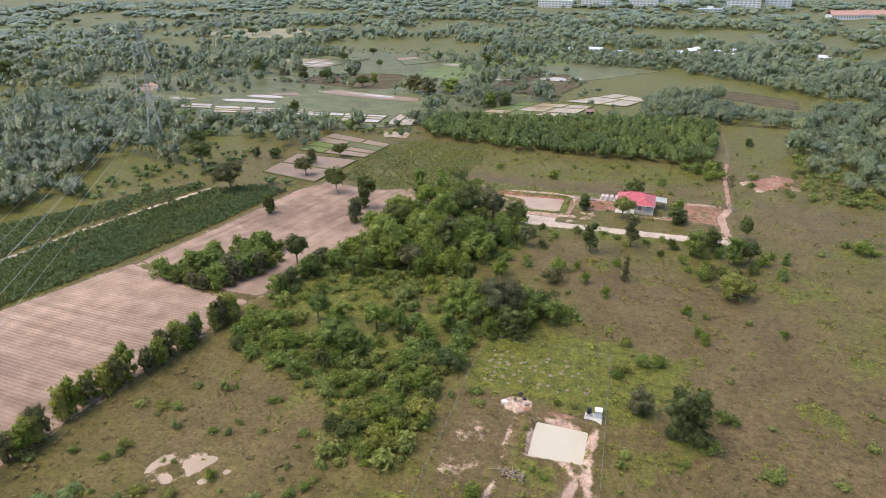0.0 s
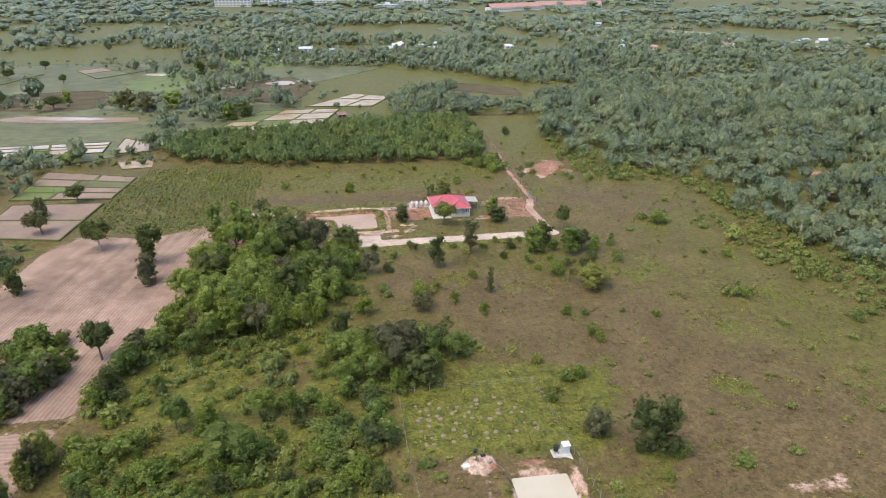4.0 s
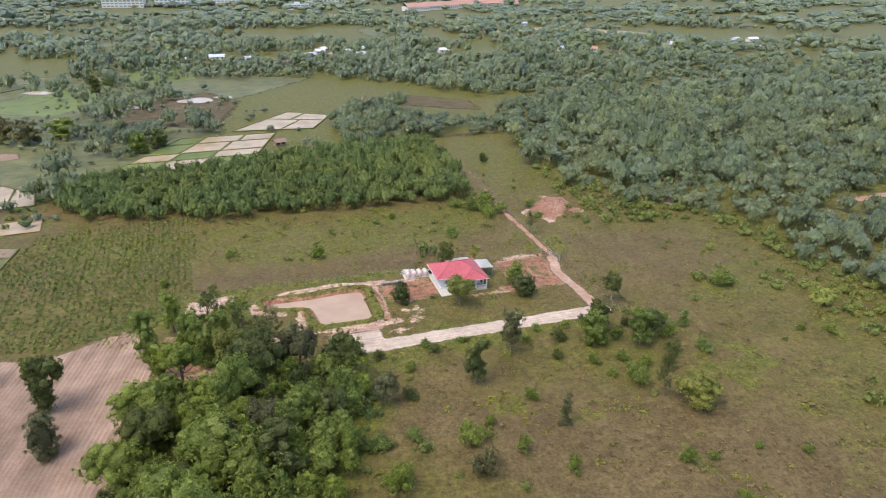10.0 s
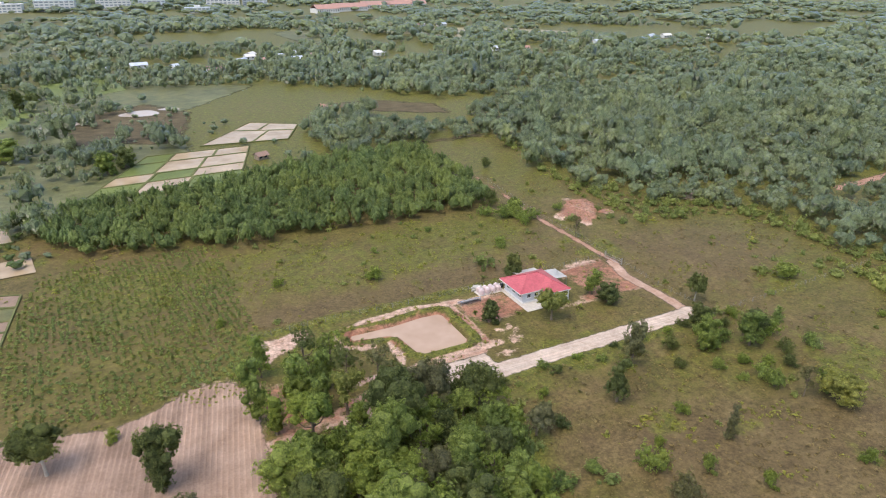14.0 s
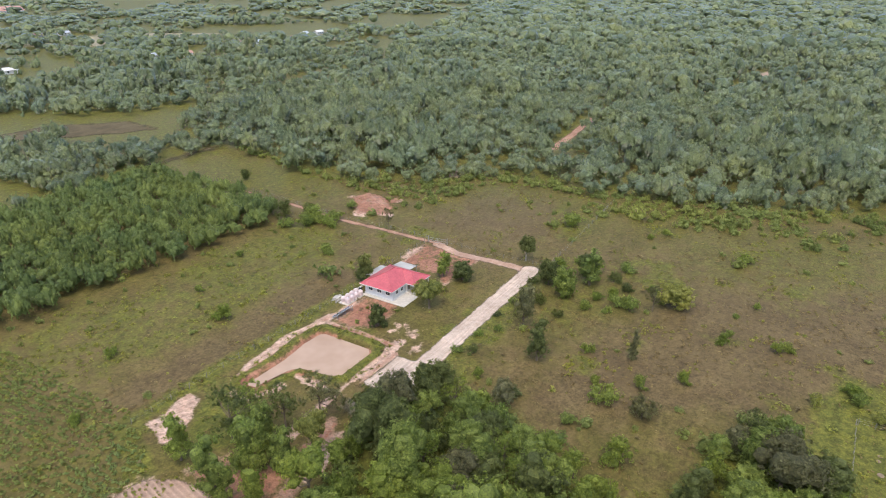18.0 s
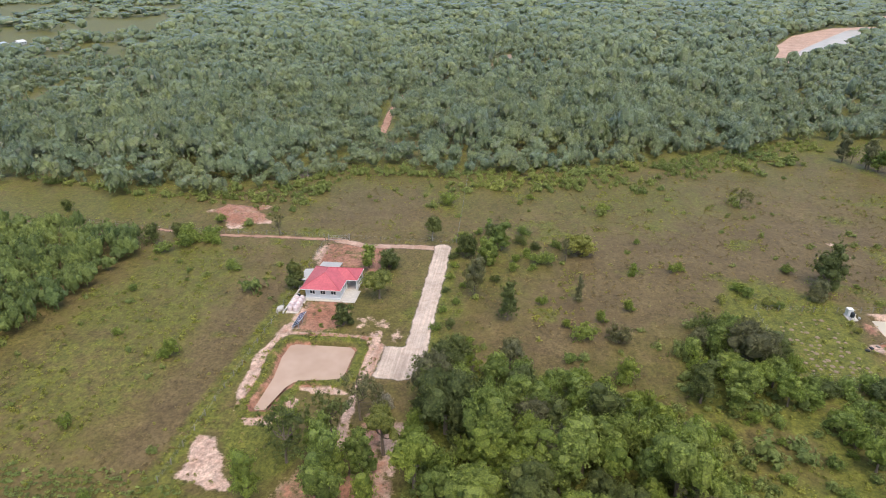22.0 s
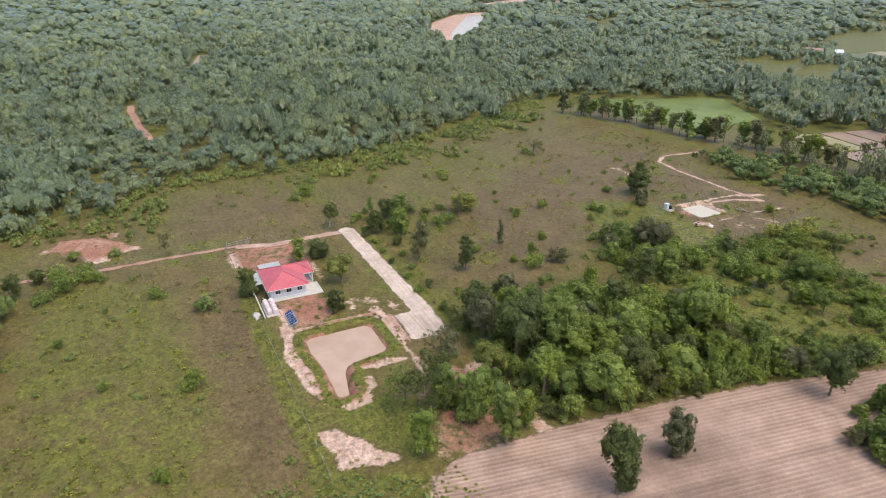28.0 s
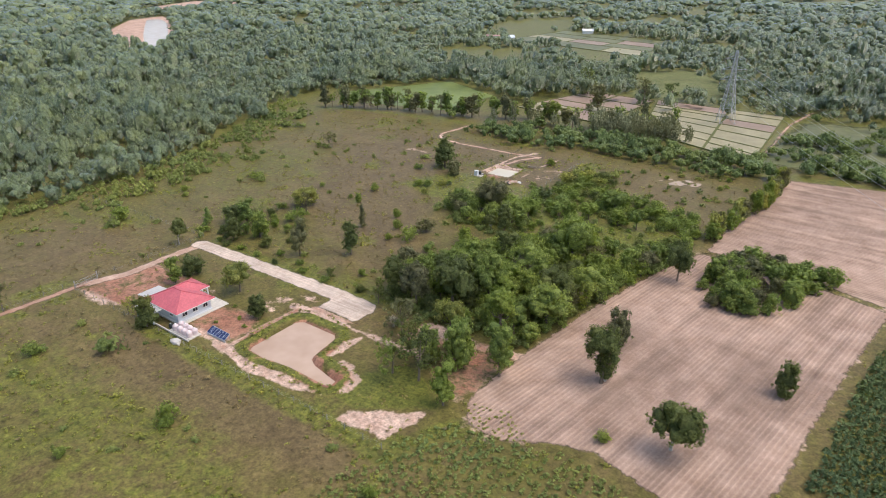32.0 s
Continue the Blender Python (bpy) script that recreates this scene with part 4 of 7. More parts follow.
# trees in the grassland before the road
GRASS_TREES = [("tall", -3.7, 180.6, 11.0, 2.8, LEAF_GREY), ("tall", -14.2, 172.6, 9.4, 2.7, LEAF_DARK), ("spire", -3.4, 156.5, 6.9, 1.4, LEAF_GREY), ("open", 17.5, 158.5, 7.0, 2.0, LEAF_GREY),
               ("bulky", 22.0, 154.6, 6.8, 5.0, LEAF_YELLOW), ("bulky", 10.9, 96.8, 11.5, 4.9, LEAF_DARK), ("full", 2.9, 102.0, 5.6, 2.9, LEAF_GREY), ("full", 14.4, 178.6, 8.0, 3.5, LEAF_MID), ("full", 18.6, 184.4, 7.2, 3.0, LEAF_DARK),
               ("tall", 23.6, 175.6, 8.6, 3.4, LEAF_MID), ("dense", 27.6, 177.6, 6.2, 2.9, LEAF_DARK), ("open", 65.2, 101.8, 7.5, 3.6, LEAF_GREY), ("spire", 36.8, 179.4, 3.9, 1.7, LEAF_MID)]
for kd, x, y, h, r, lf in GRASS_TREES:
    plant(kd, x, y, h, r, lf, label={"tall": "tall slender tree standing in open grass", "spire": "narrow upright dark tree in dry grass", "open": "thin sparse tree in open grass", "dense": "bushy green tree in open grassland", "full": "full leafy tree branching from the ground", "bulky": "large dark green tree leafy to the ground"}[kd], group="grassland trees")

BUSHES = [(-20.7, 156.4, 4.6, 3.0, LEAF_MID), (-21.1, 149.6, 4.8, 3.0, LEAF_GREY), (-12.8, 152.6, 3.3, 1.8, LEAF_MID), (-34.1, 149.8, 5.0, 3.1, LEAF_BRIGHT), (-44.5, 147.5, 6.4, 1.8, LEAF_BRIGHT),
          (11.4, 142.3, 3.0, 1.7, LEAF_BRIGHT), (15.3, 141.6, 1.8, 1.2, LEAF_MID), (-7.2, 146.0, 3.2, 1.7, LEAF_BRIGHT), (13.7, 132.4, 3.2, 1.5, LEAF_MID), (15.4, 163.1, 4.2, 2.3, LEAF_MID), (10.5, 172.1, 3.0, 1.8, LEAF_MID),
          (7.7, 181.9, 3.6, 2.3, LEAF_DARK), (-35.4, 239.0, 4.0, 2.7, LEAF_BRIGHT), (58.0, 194.0, 4.6, 4.2, LEAF_MID), (56.8, 145.1, 2.8, 3.0, LEAF_MID), (-29.6, 160.1, 2.4, 2.0, LEAF_MID), (-35.6, 159.6, 2.4, 2.9, LEAF_MID),
          (-6.0, 165.1, 2.8, 1.6, LEAF_BRIGHT), (3.5, 243.1, 3.0, 2.6, LEAF_MID)]
BUSHES_MORE = [(21.0, 187.0, 1.6, 1.4), (17.0, 187.6, 2.0, 1.7), (12.0, 187.2, 1.5, 1.5), (5.0, 187.4, 1.7, 1.6), (-2.0, 187.6, 1.3, 1.3), (-12.0, 187.2, 1.5, 1.5), (-20.0, 187.6, 1.7, 1.6), (-30.0, 186.4, 2.0, 1.8), (30.0, 186.0, 2.6, 2.0), (34.6, 170.0, 3.0, 2.2), (24.0, 166.6, 2.8, 2.0), (16.6, 171.4, 2.4, 1.9), (20.0, 179.0, 3.6, 2.2), (24.6, 183.0, 2.8, 1.8), (31.0, 176.4, 4.0, 2.4), (33.6, 182.0, 2.4, 1.6), (28.0, 170.4, 3.4, 2.2), (20.4, 168.6, 2.6, 1.8), (12.0, 167.0, 2.0, 1.5), (4.6, 176.0, 2.2, 1.6), (0.6, 183.6, 2.0, 1.4), (-8.0, 184.6, 1.8, 1.3), (-18.6, 184.6, 2.2, 1.6), (-24.8, 180.0, 2.0, 1.5), (26.4, 160.6, 2.6, 2.0), (-27.6, 171.4, 2.8, 2.0), (-16.0, 160.0, 2.2, 1.5)]
for i, (x, y, h, r) in enumerate(BUSHES_MORE):
    plant("shrub", x, y, h, r, (LEAF_MID, LEAF_DARK, LEAF_BRIGHT)[i % 3], "shrub", "leafy green shrub in the grass beside the road", "shrub", "roadside shrubs")
BUSHES_NEAR = [(-78.9, 62.2, 1.3, 1.3), (-78.2, 65.6, 1.6, 1.6), (-77.6, 64.0, 1.2, 1.1), (-59.9, 64.1, 1.6, 1.4), (-63.4, 58.7, 1.4, 1.8), (-85.2, 61.7, 1.2, 1.2), (-77.8, 54.9, 1.6, 1.4), (-80.4, 77.1, 0.7, 1.8), (-77.4, 77.6, 0.6, 1.6), (-61.4, 84.3, 1.1, 1.3),
               (-60.2, 85.0, 0.9, 1.0), (-46.3, 64.7, 1.1, 1.3), (-44.8, 66.3, 1.2, 1.3), (-44.1, 68.4, 1.0, 1.1), (-70.5, 85.8, 0.9, 0.9), (-66.4, 73.4, 0.8, 1.3), (-63.8, 76.9, 0.9, 1.2), (-43.5, 75.5, 1.4, 1.4), (-37.9, 74.1, 1.1, 1.4), (-68.5, 58.0, 0.9, 2.0), (-50.5, 74.5, 0.6, 0.7),
               (-19.8, 72.6, 3.0, 2.3), (-0.9, 114.4, 2.2, 1.7), (2.8, 117.6, 2.6, 2.4), (5.6, 119.0, 2.4, 2.0), (-0.9, 124.3, 2.8, 1.4), (17.5, 104.0, 2.4, 2.3), (10.8, 90.3, 1.0, 1.2), (-24.9, 95.4, 0.9, 1.8), (-26.6, 98.6, 1.0, 1.8), (-15.4, 90.5, 0.5, 0.7), (-15.6, 87.4, 0.5, 0.7), (-12.4, 81.4, 0.6, 0.9), (-10.2, 80.0, 0.7, 1.0), (-13.8, 79.6, 0.6, 0.8)]
for i, (x, y, h, r) in enumerate(BUSHES_NEAR):
    plant("shrub", x, y, h, r, (LEAF_BRIGHT, LEAF_YELLOW, LEAF_MID)[i % 3], "shrub", "low bright yellow-green bush in rough grass", "shrub", "rough grass bushes")
BUSHES_FAR = [(-17.6, 210.6, 0.9, 0.7, LEAF_BRIGHT), (-15.0, 214.6, 0.7, 0.6, LEAF_MID), (-21.4, 212.4, 1.0, 0.8, LEAF_MID), (-12.6, 208.0, 0.8, 0.7, LEAF_MID), (65.8, 167.9, 2.2, 1.8, LEAF_MID), (60.6, 170.8, 1.8, 1.6, LEAF_MID), (24.5, 141.9, 1.4, 1.0, LEAF_MID), (31.2, 138.6, 2.2, 1.1, LEAF_BRIGHT), (14.8, 130.6, 2.6, 1.7, LEAF_MID), (16.4, 165.8, 3.6, 2.6, LEAF_MID),
              (20.6, 263.0, 5.6, 4.4, LEAF_MID), (38.7, 312.9, 4.7, 2.5, LEAF_DARK), (36.0, 261.0, 3.0, 2.4, LEAF_MID), (24.0, 258.0, 4.2, 3.4, LEAF_MID), (20.0, 256.0, 3.6, 3.0, LEAF_BRIGHT), (16.0, 262.0, 4.6, 3.6, LEAF_MID), (23.6, 268.0, 4.4, 3.0, LEAF_DARK), (12.0, 266.0, 3.6, 2.8, LEAF_MID), (17.5, 272.0, 7.0, 3.0, LEAF_DARK), (-58.0, 246.0, 2.4, 1.8, LEAF_BRIGHT), (-30.0, 254.0, 2.0, 1.5, LEAF_MID),
              (-74.0, 232.0, 2.2, 1.6, LEAF_BRIGHT), (-10.0, 262.0, 2.0, 1.6, LEAF_MID), (15.0, 95.0, 2.6, 2.2, LEAF_MID), (30.0, 73.0, 1.4, 2.2, LEAF_MID), (24.0, 91.0, 1.4, 2.4, LEAF_MID), (-2.0, 112.0, 2.0, 1.8, LEAF_MID), (6.0, 118.0, 2.0, 1.5, LEAF_BRIGHT)]
for x, y, h, r, lf in BUSHES + BUSHES_FAR:
    plant("shrub", x, y, h, r, lf, "shrub", {LEAF_YELLOW: "large pale yellow-green bush in open grass", LEAF_BRIGHT: "bright green leafy shrub in dry grass", LEAF_DARK: "dark green shrub by the road", LEAF_GREY: "grey-green scrubby bush in grass", LEAF_MID: "leafy green shrub in dry grass"}[lf], "shrub", "grassland shrubs")

# tall trees of the thicket and the shaded yard
THICK_TREES = [("tall", -73.6, 196.0, 12.5, 3.2, LEAF_MID), ("full", -66.0, 198.0, 11.0, 3.6, LEAF_MID), ("umbrella", -66.7, 184.6, 11.4, 4.2, LEAF_BRIGHT), ("ivy", -71.4, 191.0, 8.0, 1.8, LEAF_BRIGHT), ("tall", -70.2, 208.8, 9.4, 2.6, LEAF_BRIGHT),
               ("open", -62.4, 205.6, 10.5, 4.6, LEAF_DARK), ("open", -51.0, 196.5, 10.5, 4.0, LEAF_GREY), ("dense", -37.4, 182.0, 9.6, 4.0, LEAF_DARK), ("dense", -53.0, 181.6, 13.2, 5.6, LEAF_DARK), ("dense", -72.4, 175.6, 9.8, 5.0, LEAF_MID),
               ("dense", -75.4, 162.4, 9.4, 4.7, LEAF_MID), ("dense", -64.4, 147.0, 14.5, 5.6, LEAF_MID), ("tall", -50.7, 155.6, 10.5, 4.0, LEAF_DARK)]
THICK_MORE = [("dense", -70.4, 167.6, 10.2, 4.6, LEAF_DARK), ("dense", -57.6, 174.4, 13.0, 4.6, LEAF_MID), ("full", -25.0, 121.5, 7.0, 4.4, LEAF_DARK), ("open", -57.0, 206.6, 8.6, 3.4, LEAF_MID), ("open", -56.0, 200.0, 9.4, 3.8, LEAF_DARK), ("full", -60.6, 200.4, 8.6, 3.0, LEAF_MID), ("full", -63.0, 193.4, 8.0, 3.0, LEAF_MID), ("dense", -45.6, 185.0, 11.0, 4.2, LEAF_GREY),
              ("dense", -29.0, 127.0, 11.0, 5.4, LEAF_GREY), ("tall", -39.2, 137.6, 9.0, 3.0, LEAF_DARK), ("dense", -22.4, 130.4, 6.8, 3.8, LEAF_MID), ("dense", -57.8, 104.4, 7.0, 4.8, LEAF_MID), ("dense", -60.4, 160.0, 11.0, 5.0, LEAF_MID), ("umbrella", -59.0, 190.8, 9.6, 3.6, LEAF_YELLOW)]
for kd, x, y, h, r, lf in THICK_TREES + THICK_MORE:
    plant(kd, x, y, h, r, lf, label={LEAF_MID: "tall full green tree in the dense thicket", LEAF_DARK: "large dark green tree in the thicket", LEAF_BRIGHT: "bright green tree beside the shaded yard", LEAF_GREY: "grey-green airy tree in the thicket", LEAF_YELLOW: "pale green spreading tree at the thicket edge"}[lf], group="thicket trees")

rng0 = np.random.default_rng(5)


def scatter(poly, n, gap, rng, ok=None):
    """Up to n random places inside poly, no closer than gap."""
    x0, x1, y0, y1 = bounds_of(poly, 0)
    out = []
    for _ in range(n * 14):
        x, y = rng.uniform(x0, x1), rng.uniform(y0, y1)
        if inside(poly, x, y) > 0.5 and (ok is None or ok(x, y)) and all((x - a) ** 2 + (y - b) ** 2 > gap * gap for a, b in out):
            out.append((x, y))
            if len(out) == n:
                break
    return out


taken = [(t[1], t[2]) for t in THICK_TREES + THICK_MORE]
for x, y in scatter(THICKET, 105, 3.4, rng0, lambda x, y: inside(GLADE, x, y) < 0 and all(math.hypot(x - a, y - b) > 3.2 for a, b in taken)):
    deep = min(1.0, float(inside(THICKET, x, y)) / 14) * (1.0 if y > 138 else 0.62)
    h = rng0.uniform(4.2, 6.5) + 4.2 * deep * rng0.uniform(0.4, 1.0)
    kd = rng0.choice(["dense", "dense", "tall", "shrub", "open"], p=[0.42, 0.13, 0.15, 0.22, 0.08])
    lf = [LEAF_MID, LEAF_DARK, LEAF_BRIGHT, LEAF_GREY][int(rng0.choice(4, p=[0.42, 0.13, 0.35, 0.1]))]
    plant(kd, x, y, h, h * rng0.uniform(0.38, 0.52), lf, label="leafy tree in the dense green thicket", group="thicket trees")
for x, y in scatter(BUSHLAND, 105, 2.2, rng0) + scatter(GLADE, 34, 3.0, rng0):
    h = rng0.uniform(1.2, 4.2) if inside(GLADE, x, y) < 0 else rng0.uniform(1.0, 2.6)
    plant("shrub", x, y, h, h * rng0.uniform(0.65, 0.95), [LEAF_MID, LEAF_BRIGHT, LEAF_DARK, LEAF_YELLOW][int(rng0.choice(4, p=[0.42, 0.32, 0.12, 0.14]))], "shrub", "tangled green bush in overgrown scrub", "shrub", "scrub bushes")
EDGE = [(-72.8, 185.5), (-76.6, 162.0), (-80.8, 141.5), (-83.4, 131.5), (-86.6, 119.0)]
for (ax, ay), (bx, by) in zip(EDGE, EDGE[1:]):
    n = round(math.hypot(bx - ax, by - ay) / 2.6)
    for i in range(n):
        k, off = (i + rng0.uniform(-0.3, 0.3)) / n, rng0.uniform(0.9, 2.2)
        h = rng0.uniform(2.0, 5.6)
        plant("shrub", ax + (bx - ax) * k + off, ay + (by - ay) * k, h, 1.2 + h * 0.36, [LEAF_MID, LEAF_BRIGHT, LEAF_DARK][int(rng0.integers(3))], "shrub", "leafy bush overhanging the furrows at the field edge", group="field edge bushes")
for x, y in scatter(COPSE, 50, 2.2, rng0):
    h = rng0.uniform(3.0, 6.8)
    plant(str(rng0.choice(["full", "full", "shrub", "full"])), x, y, h, h * 0.52, [LEAF_MID, LEAF_GREY, LEAF_MID][int(rng0.integers(3))], label="green tree in a small copse between fields", group="copse trees")

# hedge of slim trees along the ploughed field
HEDGE = [(-93.5, 57.0), (-93.0, 61.0), (-93.6, 68.0), (-93.2, 72.6), (-92.4, 77.0), (-91.6, 80.0), (-90.0, 85.0), (-89.4, 88.0), (-89.6, 93.0), (-89.0, 97.0), (-87.8, 103.0), (-87.0, 107.0), (-93.0, 46.0), (-93.4, 51.0)]
HEDGE = [(x + 0.7 * k * (-1) ** i, y + 2.0 * k) for i, (x, y) in enumerate(HEDGE) for k in (0, 1)]
for i, (x, y) in enumerate(HEDGE):
    plant("full" if i != 20 else "spire", x, y, 5.4 + (i * 37 % 17) / 6, 1.9 + (i * 13 % 7) / 9, LEAF_GREY if i % 3 == 0 else LEAF_BRIGHT if i % 2 else LEAF_YELLOW, label="slim green hedge tree beside the ploughed field", group="field hedge")

# lone trees further out
LONE = [("dense", -143.4, 188.0, 11.0, 6.0, LEAF_GREY), ("umbrella", -173.4, 212.0, 11.0, 7.2, LEAF_DARK), ("dense", -126.7, 212.6, 7.8, 4.2, LEAF_GREY), ("dense", -126.1, 241.0, 6.4, 3.6, LEAF_DARK), ("tall", -186.5, 305.0, 9.8, 4.2, LEAF_DARK),
        ("dense", -461.0, 364.0, 13.0, 6.5, LEAF_DARK), ("dense", -466.0, 393.0, 11.0, 7.0, LEAF_DARK), ("tall", -292.7, 435.0, 14.0, 6.0, LEAF_DARK), ("dense", -226.6, 421.0, 9.0, 6.0, LEAF_DARK), ("dense", -193.4, 407.0, 8.0, 5.0, LEAF_DARK),
        ("tall", 4.0, -22.0, 14.0, 5.0, LEAF_GREY), ("open", -8.0, -52.0, 15.0, 5.5, LEAF_GREY), ("open", 26.0, -58.0, 16.0, 6.0, LEAF_DARK), ("open", -20.0, -58.0, 12.0, 6.0, LEAF_DARK), ("open", -152.0, 166.0, 6.0, 3.6, LEAF_GREY), ("dense", -264.7, 521.3, 8.1, 4.6, LEAF_DARK), ("full", -193.4, 427.2, 7.5, 3.2, LEAF_MID), ("dense", -479.3, 709.3, 9.7, 6.0, LEAF_DARK), ("full", -250.4, 428.9, 10.6, 5.2, LEAF_GREY), ("full", -272.9, 437.2, 6.5, 3.3, LEAF_GREY), ("dense", -231.0, 478.3, 8.3, 3.6, LEAF_DARK), ("dense", -258.8, 570.9, 7.1, 3.7, LEAF_DARK), ("full", -153.2, 401.4, 11.6, 5.9, LEAF_GREY), ("full", -141.9, 396.4, 11.4, 6.4, LEAF_GREY), ("full", -129.6, 404.6, 9.3, 7.1, LEAF_MID), ("dense", -220.7, 499.3, 6.6, 3.2, LEAF_DARK), ("full", -93.5, 367.4, 9.5, 4.8, LEAF_MID), ("full", -87.0, 373.8, 9.0, 4.9, LEAF_DARK), ("full", -204.3, 247.4, 4.9, 4.8, LEAF_DARK), ("full", -159.2, 228.9, 5.3, 2.0, LEAF_GREY), ("full", -152.4, 232.3, 4.6, 3.1, LEAF_DARK), ("full", -132.4, 227.6, 7.4, 2.4, LEAF_GREY), ("tall", -133.1, 511.0, 12.8, 4.7, LEAF_DARK), ("dense", -126.3, 522.3, 8.7, 4.5, LEAF_DARK)]
for kd, x, y, h, r, lf in LONE:
    plant(kd, x, y, h, r, lf, label="lone spreading tree among open fields", group="field trees")


# ---- woods, groves and crops: too many to count ----
def bank(rng, kinds, n, size, ball, core=None, fill=1.0):
    """Crown shapes of radius 1 and height 1 for massed planting."""
    out = []
    for k in kinds:
        lobes = lobes_for(k, rng)
        pieces = [leaf_cards(rng, lobes, n, size, 0.45, 0.5, 6 if n > 50 else 1)]
        for x, y, z, r, q in sorted(lobes, key=lambda l: -l[3])[:ball]:
            core = core or DOME
            if len(pieces) > 1:
                core = LUMP
            b = core[0] * (1 + 0.14 * rng.normal(size=(len(core[0]), 1)).clip(-1, 1))
            pieces.append((b * (r * fill, r * fill, 1.5 * q * fill) + (x, y, z), core[1]))
        out.append(stack(pieces))
    return out


def mass(name, places, shapes, mat, label, category, rng, squash=(0.9, 1.1), parent=None):
    """One object of many plants: places are rows of x, y, height, radius."""
    P = np.asarray(places, float)
    if not len(P):
        return
    Z = height(P[:, 0], P[:, 1]) - 0.05
    pick = rng.integers(0, len(shapes), len(P))
    V, F, T, n = [], [], [], 0
    for k, (sv, sf) in enumerate(shapes):
        q = P[pick == k]
        if not len(q):
            continue
        a = rng.uniform(0, 6.283, len(q))
        c, s, r, h = np.cos(a)[:, None], np.sin(a)[:, None], q[:, 3:4], q[:, 2:3]
        x = (sv[None, :, 0] * c - sv[None, :, 1] * s) * r + q[:, 0:1]
        y = (sv[None, :, 0] * s + sv[None, :, 1] * c) * r + q[:, 1:2]
        z = sv[None, :, 2] * h + Z[pick == k][:, None]
        V.append(np.stack([x, y, z], 2).reshape(-1, 3))
        F.append((sf[None] + (np.arange(len(q)) * len(sv))[:, None, None]).reshape(-1, 3) + n)
        T.append(np.repeat(np.clip(rng.normal(0.47, 0.26, len(q)) + 0.5 * (vnoise(q[:, 0], q[:, 1], 40, 48) - 0.5), 0, 1), len(sv)))
        n += len(q) * len(sv)
    ob = mesh_from(name, np.concatenate(V), np.concatenate(F), mat, parent, False, (("tint", np.concatenate(T)),))
    return tagged(ob, label, category, kind="stuff")


rng1 = np.random.default_rng(11)
NEAR_BANK = bank(rng1, ["dense", "dense", "shrub", "dense", "umbrella"], 140, 0.115, 5, None, 0.86)
MID_BANK = bank(rng1, ["dense", "shrub", "shrub", "dense"], 32, 0.16, 3, LUMP, 0.9)
FAR_BANK = bank(rng1, ["dense", "shrub", "dense"], 12, 0.22, 2, LUMP, 1.0)
BUSH_BANK = bank(rng1, ["shrub", "shrub", "shrub"], 84, 0.20, 2)
TUFT_BANK = [leaf_cards(rng1, [(0, 0, 0.35, 0.7, 0.5), (0.4, 0.1, 0.3, 0.5, 0.4), (-0.3, 0.3, 0.3, 0.5, 0.35)], 14, 0.32, 0.7, 1.8) for _ in range(4)]
PLANT_BANK = [leaf_cards(rng1, [(0, 0, 0.55, 0.75, 0.4)], 11, 0.5, 0.6, 1.2) for _ in range(4)]


def lattice(x0, x1, y0, y1, gap, rng):
    xs, ys = np.arange(x0, x1, gap), np.arange(y0, y1, gap)
    X, Y = [a.ravel() for a in np.meshgrid(xs, ys)]
    return X + rng.uniform(-0.48, 0.48, len(X)) * gap, Y + rng.uniform(-0.48, 0.48, len(Y)) * gap


def wooded(X, Y):
    """How thickly trees stand: 0 open, 1 closed canopy; and their size."""
    d = np.max([inside(w, X, Y) for w in WOODS], 0)
    far = np.hypot(X + 60, Y - 180)
    clump = 0.5 * vnoise(X, Y, 75, 41) + 0.3 * vnoise(X, Y, 30, 42) + 0.2 * vnoise(X, Y, 12, 43)
    open_land = 0.95 * step01(clump + np.where(Y < -20, 0.07, 0.0), 0.46, 0.56) * np.where(Y < -20, step01(far, 215, 300), step01(far, 330, 480))
    open_land = np.where(Y > 500, open_land * (0.75 + 0.25 * step01(far, 700, 1000)), open_land)
    dens = np.maximum(step01(d + 16 * (vnoise(X, Y, 14, 44) - 0.5), -3, 5), open_land)
    for c in CLEARINGS:
        dens = dens * (1 - step01(inside(c, X, Y), -4, 1))
    dens = dens * (1 - step01(along(FAR_TRACK, 5.2, X, Y), -1, 1))
    big = np.clip(0.40 + 0.60 * step01(d, 2, 45), 0.35, 1.0)
    low = step01(0.6 * vnoise(X, Y, 48, 46) + 0.4 * vnoise(X, Y, 19, 47), 0.36, 0.56)
    return dens, np.where(d > 0, big, 0.8) * (0.45 + 0.55 * low)


